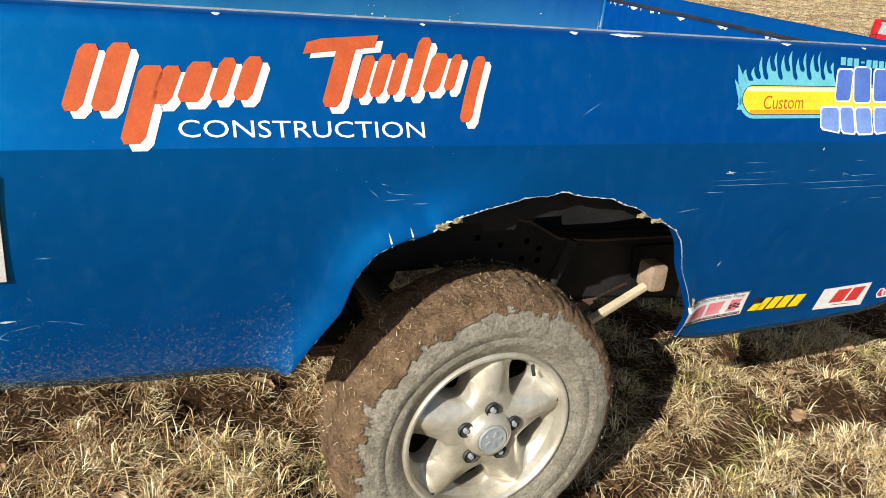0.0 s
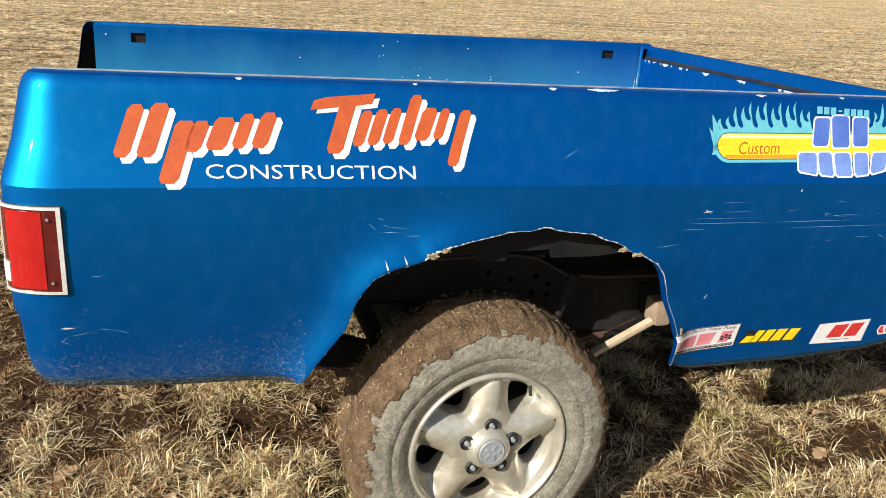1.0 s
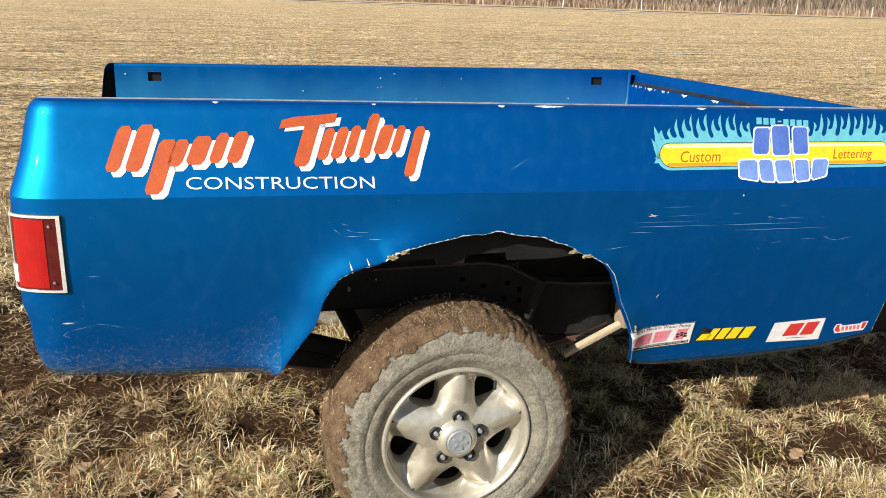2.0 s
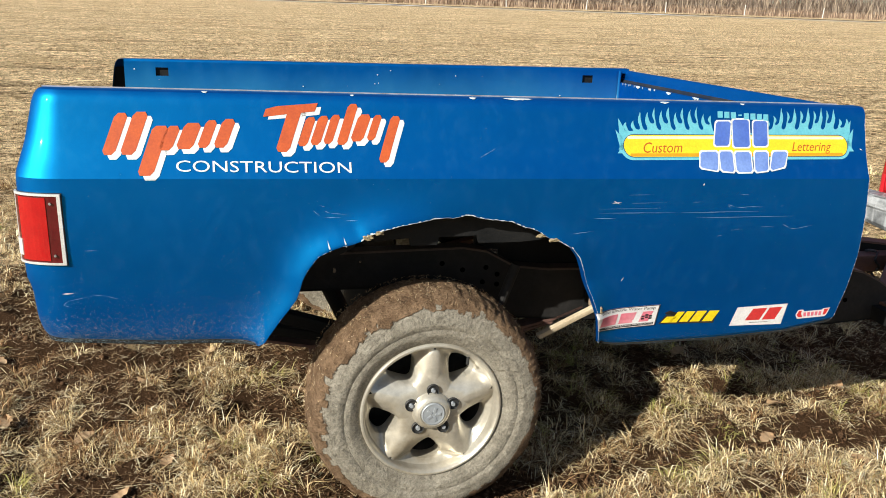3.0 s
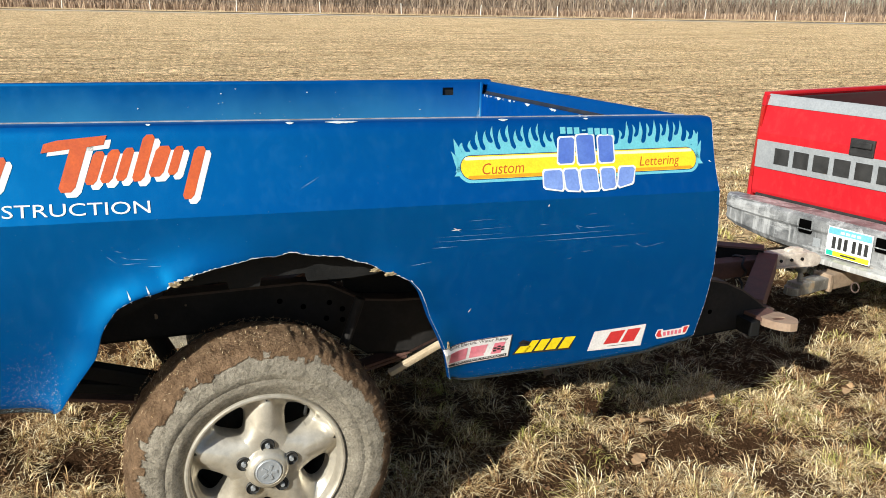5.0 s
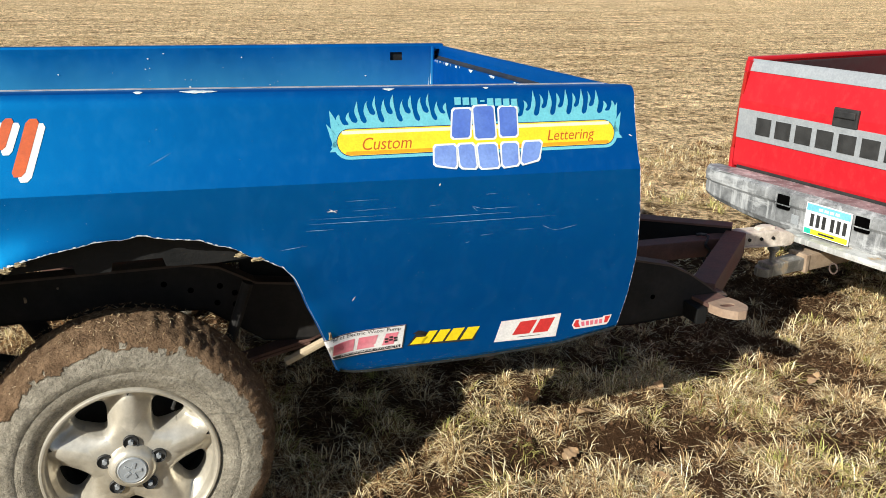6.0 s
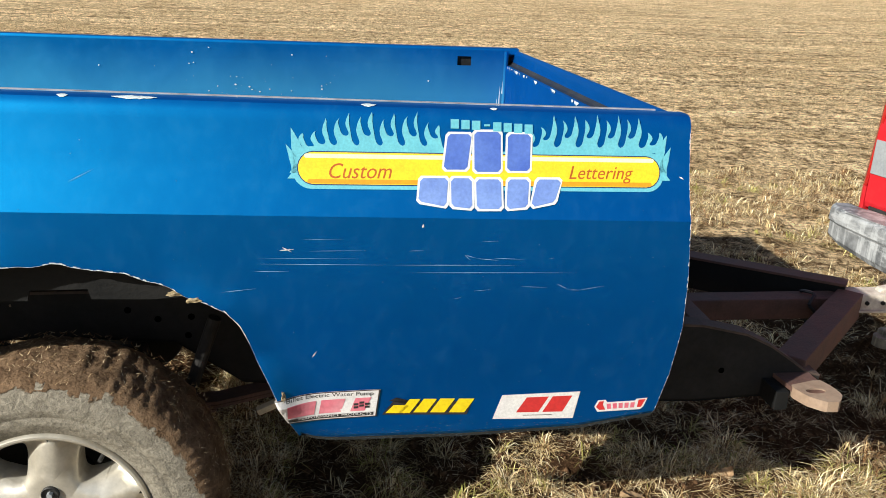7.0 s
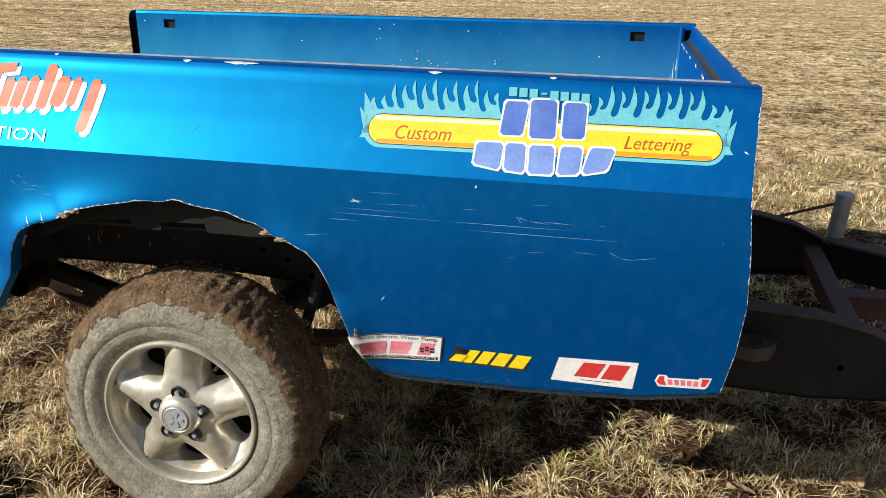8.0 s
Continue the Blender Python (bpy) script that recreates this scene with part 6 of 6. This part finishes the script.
def bracket(out, centre, rx, ry, z, thick, mat, label, name="mounting_ear"):
    """An out-turned flat ear of outline (x, y) with an oval hole, its top at height z."""
    c = Vector(centre)
    turns = np.linspace(0, 2 * math.pi, 29)[:-1]
    hole = [(c.x + rx * math.cos(a), c.y + ry * math.sin(a)) for a in turns]
    ring = []
    for a in turns:
        d = Vector((math.cos(a), math.sin(a)))
        best = 9
        for p, q in zip(out, out[1:] + out[:1]):
            p, q = Vector(p), Vector(q)
            e = q - p
            den = d.x * e.y - d.y * e.x
            if abs(den) > 1e-9:
                t = ((p.x - c.x) * e.y - (p.y - c.y) * e.x) / den
                s = ((p.x - c.x) * d.y - (p.y - c.y) * d.x) / den
                if t > 0 and -0.001 <= s <= 1.001:
                    best = min(best, t)
        ring.append(tuple(c + d * best))
    k = len(ring)
    v, f = [], []
    for loop in (ring, hole):
        for dz in (0.0, -thick):
            v += [(x, y, z + dz) for x, y in loop]
    for i in range(k):
        j = (i + 1) % k
        f += [(i, j, 2 * k + j, 2 * k + i), (k + i, 3 * k + i, 3 * k + j, k + j), (i, k + i, k + j, j), (2 * k + i, 2 * k + j, 3 * k + j, 3 * k + i)]
    return shell(name, v, f, mat, TRAILER, label)


# Ear's sunlit end gets its own lighter colour; the shaded part stays rust.
bracket([(2.772, 0.53), (2.775, 0.42), (2.787, 0.300), (2.80, 0.262), (2.835, 0.230), (2.872, 0.230), (2.900, 0.268), (2.895, 0.31), (2.880, 0.36), (2.90, 0.53)], (2.838, 0.285), 0.027, 0.013, 0.457, 0.012, RUST, "rusty steel mounting ear with a slot")
bracket([(2.784, 0.322), (2.787, 0.296), (2.80, 0.258), (2.833, 0.224), (2.872, 0.222), (2.902, 0.262), (2.898, 0.31), (2.884, 0.350)], (2.838, 0.285), 0.028, 0.014, 0.4605, 0.030, EARLIT, "pinkish tan end of the ear, sunlit tone in its colour", "sunlit_ear_end")
part("mounting_gusset", prism([(2.745, 0.443), (2.783, 0.443), (2.783, 0.388), (2.745, 0.388)], 0.315, 0.40, 0.003), BLACK, TRAILER)
part("ear_hole", tube((2.832, 0.422, 0.4575), (2.832, 0.417, 0.4585), 0.008, seg=14), INKHOLE, TRAILER)
bracket([(2.318, 0.401), (2.322, 0.362), (2.345, 0.322), (2.385, 0.306), (2.425, 0.322), (2.448, 0.362), (2.452, 0.401)], (2.384, 0.352), 0.026, 0.020, 0.548, 0.036, DARKRUST, "rusty body mount ear on the frame rail")
part("jack_tube", tube((2.83, 1.46, 0.44), (2.845, 1.46, 0.63), 0.030, seg=20), GALV, TRAILER, "galvanised jack tube on the frame")
part("jack_cap", tube((2.845, 1.46, 0.625), (2.846, 1.46, 0.642), 0.033, seg=20), GALV, TRAILER)
part("jack_rod", tube((2.84, 1.455, 0.612), (2.62, 1.47, 0.535), 0.006, seg=8), RUST, TRAILER)
part("cable", bent_tube([(3.20 + 0.015 * math.sin(4 * a), 0.955 + 0.046 * math.cos(a), 0.425 + 0.05 * math.sin(a)) for a in np.linspace(0, 4 * math.pi, 40)] + [(3.19, 0.90, 0.36), (3.15, 0.86, 0.28), (3.12, 0.84, 0.22)], 0.006, 6), BLACKPLASTIC, TRAILER, "black cable wound round the tongue")


# ---- tail lamp ----
def tail_lamp():
    root = new("tail_lamp")
    root.parent = TRAILER
    tagged(root, "wrap-round red tail lamp in a chrome bezel")

    def pad(name, u0, u1, z0, z1, base, out, mat, label="", n=10, hole=None):
        us, zs = list(np.linspace(u0, u1, n)), [z0, z1]
        if hole:
            us = sorted(us + [hole[0], hole[1]])
            zs = [z0, hole[2], hole[3], z1]
        v, f = [], []
        for d in (base, out):
            for u in us:
                for z in zs:
                    v.append(settle(*side(u, z, d)))
        k, m = len(zs), len(us)
        o = k * m
        def solid(i, j):
            if not (0 <= i < m - 1 and 0 <= j < k - 1):
                return False
            return not (hole and hole[0] - 1e-9 <= us[i] < hole[1] - 1e-9 and j == 1)
        for i in range(m - 1):
            for j in range(k - 1):
                if not solid(i, j):
                    continue
                a = i * k + j
                f.append((o + a, o + a + k, o + a + k + 1, o + a + 1))
                for p, q, near in ((a, a + k, (i, j - 1)), (a + 1, a + k + 1, (i, j + 1)), (a, a + 1, (i - 1, j)), (a + k, a + k + 1, (i + 1, j))):
                    if not solid(*near):
                        f.append((p, q, q + o, p + o))
        return shell(name, v, f, mat, root, label)

    pad("gasket", -0.129, -0.0020, 0.8430, 1.0290, -0.002, 0.002, BLACKPLASTIC)
    pad("bezel", -0.128, -0.004, 0.845, 1.027, 0.0, 0.0075, CHROME, "chrome bezel", hole=(-0.124, -0.0095, 0.8505, 1.0215))
    pad("lens", -0.124, -0.0095, 0.8505, 1.0215, -0.001, 0.005, LENSDARK, "dark red lens")
    pad("brake_lens", -0.088, -0.028, 0.856, 1.017, 0.004, 0.0065, LENSRED, "bright red lens", n=8)
    pad("reversing_lens", -0.120, -0.086, 0.866, 0.908, 0.004, 0.0080, LENSWHITE, "white reversing lens", n=6)
    for z in (0.870, 1.003):
        p = settle(*side(-0.020, z, 0.005))
        q = settle(*side(-0.020, z, 0.0085))
        part("screw", tube(p, q, 0.0032, seg=10), STEEL, root)


tail_lamp()


# ---- the red tow truck ----
TRUCK = tagged(new("pickup_truck"), "red pickup truck with silver-trimmed tailgate hitched to the trailer", "truck")
TRUCK.matrix_world = pose(3.866, 2.511, 0, 0, 0, 14)
L_, R_ = 0.775, -0.595
MID = (L_ + R_) / 2


def tailgate():
    prof = [(0.008, 0.565), (0.0, 0.590), (0.0, 0.905), (0.010, 0.955), (0.030, 1.060), (0.040, 1.092), (0.052, 1.102), (0.070, 1.100), (0.070, 0.565)]
    tg = part("tailgate", prism(prof, R_, L_, 0.004), RED, TRUCK, "red steel tailgate with a folded upper half", smooth=True)
    part("top_strip", prism([(0.024, 1.050), (0.034, 1.094), (0.050, 1.108), (0.066, 1.106), (0.066, 1.098), (0.046, 1.098), (0.038, 1.050)], R_ + 0.01, L_ - 0.01), SILVER, tg, "silver top strip", smooth=True)
    part("lower_gap", box((-0.002, R_ + 0.03, 0.560), (0.02, L_ - 0.03, 0.574), 0.0), INKHOLE, tg)
    part("name_panel", box((-0.006, R_ + 0.004, 0.716), (0.004, L_ - 0.004, 0.864), 0.003), SILVER, tg, "silver band with dark plain bars")
    for i in range(9):
        y = 0.652 - i * 0.117
        bar = part("letter_bar", box((-0.008, y - 0.093, 0.747), (-0.005, y - 0.001, 0.835), 0.002), SILVER, tg, "pale edge round a dark bar")
        part("bar_face", box((-0.010, y - 0.0915, 0.7485), (-0.0075, y - 0.0025, 0.8335), 0.002), INKHOLE, bar)
    part("handle_cup", box((-0.010, 0.100, 0.862), (0.004, 0.228, 0.948), 0.006), BLACKPLASTIC, tg, "black tailgate handle cup")
    part("handle", box((-0.020, 0.110, 0.905), (-0.008, 0.218, 0.936), 0.006), BLACKPLASTIC, tg)


tailgate()


def bed_side(y0, y1, outer):
    """One side of the truck's bed: skin, rounded rail, inner wall and wheel opening."""
    pts = [(0.10, 0.52), (0.45, 0.50)]
    pts += [(0.90 + 0.44 * math.cos(a), 0.46 + 0.40 * math.sin(a)) for a in np.linspace(math.pi * 0.97, math.pi * 0.03, 16)]
    pts += [(1.36, 0.48), (2.0, 0.46), (2.0, 1.10), (0.10, 1.10)]
    b = part("bed_side", prism(pts, y0, y1, 0.012), RED, TRUCK, "red bed side", smooth=True)
    part("bed_rail", box((0.05, min(y0, y1) + (0.022 if outer < 0 else -0.01), 1.095), (2.0, max(y0, y1) - (0.022 if outer > 0 else -0.01), 1.116), 0.009), RED, b, smooth=True)
    s = 1 if outer > 0 else -1
    base = (L_ if s > 0 else R_) + 0.004 * s
    arc = [(0.055 - 0.055 * math.cos(a), base + s * 0.052 * math.sin(a)) for a in np.linspace(0, math.pi / 2, 9)]
    out = arc + [(0.101, base + s * 0.052), (0.101, base)]
    for name, z0, z1, mat, lab in (("lower_corner", 0.52, 0.655, RED, ""), ("tail_lamp", 0.657, 1.043, LENSRED, "red tail lamp round the corner"), ("upper_corner", 1.045, 1.10, RED, "")):
        k = len(out)
        v = [(x + 0.03 * max(0.0, z - 0.8), y - s * 0.075 * max(0.0, z - 0.76), z) for z in (z0, z1) for x, y in out]
        f = [(i, (i + 1) % k, k + (i + 1) % k, k + i) for i in range(k)] + [tuple(range(k))[::-1], tuple(range(k, 2 * k))]
        shell(name, v, f if s < 0 else [q[::-1] for q in f], mat, b, lab)


bed_side(L_ + 0.005, L_ + 0.055, L_ + 0.055)
bed_side(R_ - 0.055, R_ - 0.005, R_ - 0.055)
part("bed_floor", box((0.05, R_, 0.60), (2.0, L_, 0.625), 0.0), BLACK, TRUCK, "black bed floor")
part("bed_liner", box((0.10, L_ - 0.02, 0.62), (1.98, L_ + 0.003, 1.085), 0.004), BLACKPLASTIC, TRUCK)
part("bed_liner", box((0.10, R_ - 0.003, 0.62), (1.98, R_ + 0.02, 1.085), 0.004), BLACKPLASTIC, TRUCK)
part("bed_bulkhead", box((1.95, R_, 0.60), (2.0, L_, 1.10), 0.008), RED, TRUCK)
part("rusty_rod", tube((0.35, 0.18, 1.08), (0.32, 0.25, 0.80), 0.012, seg=10), TANSTEEL, TRUCK)


def cab():
    """Plain cab in front of the bed."""
    prof = [(2.04, 0.50), (2.04, 1.12), (2.12, 1.62), (2.30, 1.70), (3.05, 1.70), (3.20, 1.66), (3.72, 1.15), (4.90, 1.06), (5.02, 0.95), (5.04, 0.50)]
    c = part("cab", prism(prof, R_ - 0.05, L_ + 0.05, 0.03), RED, TRUCK, "red cab and bonnet", smooth=True)
    part("rear_window", prism([(2.052, 1.20), (2.065, 1.20), (2.116, 1.55), (2.103, 1.55)], MID - 0.56, MID + 0.56), GLASSDARK, c)
    for y in (L_ + 0.047, R_ - 0.052):
        part("door_window", prism([(2.35, 1.18), (3.45, 1.18), (3.10, 1.56), (2.40, 1.56)], y, y + 0.005), GLASSDARK, c)


cab()
for wx in (0.90, 4.15):
    for y, flip in ((L_ - 0.19, True), (R_ - 0.035, False)):
        wv, wf = revolve([(0.02, 0.20), (0.0, 0.24), (0.004, 0.31), (0.03, 0.345), (0.11, 0.355), (0.19, 0.345), (0.222, 0.31), (0.226, 0.24), (0.20, 0.20)], 48)
        wh = shell("wheel", wv + np.array([wx, y, 0.36]), wf, BLACKPLASTIC, TRUCK, "black truck tyre", smooth=True)
        lathe("rim", [(0.03, 0.205), (0.05, 0.19), (0.07, 0.06), (0.05, 0.0)] if not flip else [(0.196, 0.205), (0.176, 0.19), (0.156, 0.06), (0.176, 0.0)], 40, STEEL, wh, centre=(wx, y, 0.36))


def bumper():
    """Scuffed step bumper: stepped section with tapered ends, a recessed plate pocket and two square openings."""
    prof = [(0.0, 0.555), (-0.155, 0.562), (-0.172, 0.552), (-0.176, 0.535), (-0.176, 0.50), (-0.166, 0.485), (-0.166, 0.40), (-0.150, 0.372), (-0.10, 0.345), (-0.02, 0.345)]
    ys = [L_ + 0.085, L_ + 0.06, L_ - 0.02, 0.55, 0.35, 0.20, MID, -0.02, -0.17, -0.37, R_ + 0.02, R_ - 0.06, R_ - 0.085]
    pull = [0.085, 0.055, 0.03, 0.008, 0.0, 0.0, 0.0, 0.0, 0.0, 0.008, 0.03, 0.055, 0.085]
    lift = [0.06, 0.05, 0.035, 0.012, 0.0, 0.0, 0.0, 0.0, 0.0, 0.012, 0.035, 0.05, 0.06]
    v, f = [], []
    k = len(prof)
    for y, p, up in zip(ys, pull, lift):
        for x, z in prof:
            v.append((x + p * (1 if x < -0.05 else 0), y, z + up * max(0, (0.5 - z) / 0.15)))
    for i in range(len(ys) - 1):
        for j in range(k - 1):
            a = i * k + j
            f.append((a, a + 1, a + k + 1, a + k))
    f.append(tuple(range(k))), f.append(tuple((len(ys) - 1) * k + j for j in range(k))[::-1])
    b = shell("bumper", v, f, BUMPER, TRUCK, "dented silver-grey step bumper", smooth=True)
    b.data.set_sharp_from_angle(angle=radians(25))
    for y in (0.295, MID * 2 - 0.295):
        part("step_opening", box((-0.1785, y - 0.036, 0.470), (-0.15, y + 0.036, 0.540), 0.010), VOID, b, "dark square opening")
        part("opening_frame", box((-0.1795, y - 0.040, 0.488), (-0.172, y + 0.040, 0.494), 0.002), BUMPER, b)
    part("peeled_patch", box((-0.1690, 0.205, 0.415), (-0.164, 0.245, 0.458), 0.003), SILVER, b, "peeled white patch")
    part("step_ledge", box((-0.240, -0.34, 0.358), (-0.150, 0.25, 0.386), 0.008), LEDGE, b, "chalky white lower ledge with a rust stain", smooth=True)
    part("top_tread", box((-0.150, R_ + 0.06, 0.5595), (-0.02, L_ - 0.05, 0.5655), 0.003), BUMPER, b)


bumper()


def licence_plate():
    y0, y1, z0, z1 = -0.072, 0.160, 0.396, 0.542
    lp = part("licence_plate", box((-0.186, y0, z0), (-0.181, y1, z1), 0.002), PLATE_W, TRUCK, "white licence plate with plain dark bars")
    x = -0.1868
    part("plate_band", box((x, y0 + 0.005, z1 - 0.036), (-0.186, y1 - 0.005, z1 - 0.005), 0.0), PLATE_B, lp)
    part("plate_band", box((x, y0 + 0.005, z0 + 0.004), (-0.186, y1 - 0.040, z0 + 0.028), 0.0), PLATE_Y, lp)
    part("plate_band", box((x, y1 - 0.040, z0 + 0.004), (-0.186, y1 - 0.005, z0 + 0.028), 0.0), PLATE_G, lp)
    for i in range(6):
        y = y1 - 0.030 - i * 0.031 - (0.012 if i > 2 else 0)
        part("plate_bar", box((x - 0.0006, y - 0.018, z0 + 0.040), (-0.186, y, z0 + 0.098), 0.0), INKHOLE, lp)
    for i in range(4):
        y = y1 - 0.068 - i * 0.028
        part("plate_bar", box((x - 0.0004, y - 0.020, z1 - 0.028), (-0.1862, y, z1 - 0.016), 0.0), PLATE_W, lp)
    part("plate_bar", box((x - 0.0004, y0 + 0.07, z0 + 0.012), (-0.1862, y1 - 0.08, z0 + 0.020), 0.0), INKHOLE, lp)


licence_plate()
draw = part("draw_bar", box((-0.50, 0.055, 0.262), (-0.27, 0.130, 0.318), 0.008), WEATHERED, TRUCK, "dull muddy draw bar under the bumper")
part("draw_bar_tip", tube((-0.50, 0.0925, 0.264), (-0.50, 0.0925, 0.300), 0.037, seg=28), WEATHERED, draw)
part("hitch_ball", tube((-0.455, 0.092, 0.31), (-0.455, 0.092, 0.37), 0.012, seg=14), STEEL, TRUCK)
bm = bmesh.new()
bmesh.ops.create_uvsphere(bm, u_segments=20, v_segments=14, radius=0.026, matrix=pose(-0.455, 0.092, 0.385))
part("hitch_ball", bm, STEEL, TRUCK, smooth=True)
rec = part("hitch_receiver", box((-0.27, 0.050, 0.255), (0.25, 0.135, 0.330), 0.008), TANSTEEL, TRUCK, "rust-tan hitch receiver")
part("receiver_collar", box((-0.285, 0.044, 0.250), (-0.262, 0.141, 0.335), 0.005), TANSTEEL, rec)
part("safety_chain_ring", bent_tube([(-0.15, 0.00 + 0.020 * math.cos(a), 0.265 + 0.024 * math.sin(a)) for a in np.linspace(0, 2 * math.pi, 16)], 0.004, 6), DARKRUST, TRUCK)


# ---- fallen leaves ----
def oak_leaf(name, size, seed):
    rl = random.Random(seed)
    pts = []
    for i in range(26):
        t = i / 25
        lobes = 0.5 + 0.5 * abs(math.sin(t * math.pi * 3.5))
        pts.append((t, 0.30 * math.sin(math.pi * min(1, t * 1.05)) ** 0.6 * (0.35 + 0.65 * lobes) * rl.uniform(0.9, 1.1)))
    v, f = [], []
    for t, w in pts:
        for s in (-1, 0, 1):
            v.append(((t - 0.5) * size, s * w * size, size * (0.06 * math.sin(4 * t + seed) + (0.10 + 0.05 * math.sin(seed)) * s * s * (0.5 + t))))
    for i in range(25):
        a = i * 3
        f += [(a, a + 3, a + 4, a + 1), (a + 1, a + 4, a + 5, a + 2)]
    ob = shell(name, v, f, LEAF, smooth=True)
    return tagged(ob, "curled dry brown oak leaf on the grass", "leaf", "fallen oak leaves")


spots = [(-0.265, 1.963), (2.289, 1.932), (-0.118, 2.395), (2.341, 1.478), (0.02, 1.80), (-0.10, 1.62), (2.07, 2.35), (0.10, 2.62), (2.75, 1.62), (2.15, 1.75), (-0.55, 2.1), (3.05, 1.9), (1.75, 2.9), (-0.75, 2.7), (3.6, 1.75), (0.45, 2.25), (3.3, 2.0), (2.6, 2.0)]
rl = random.Random(9)
leaves = [oak_leaf("oak_leaf", 0.085, k) for k in range(3)]
for i, (x, y) in enumerate(spots):
    m = pose(x, y, float(height(x, y)) + 0.014, rl.uniform(-18, 18), rl.uniform(-18, 18), rl.uniform(0, 360))
    if i < 3:
        leaves[i].matrix_basis = m
    else:
        copy_thing(leaves[i % 3], m)
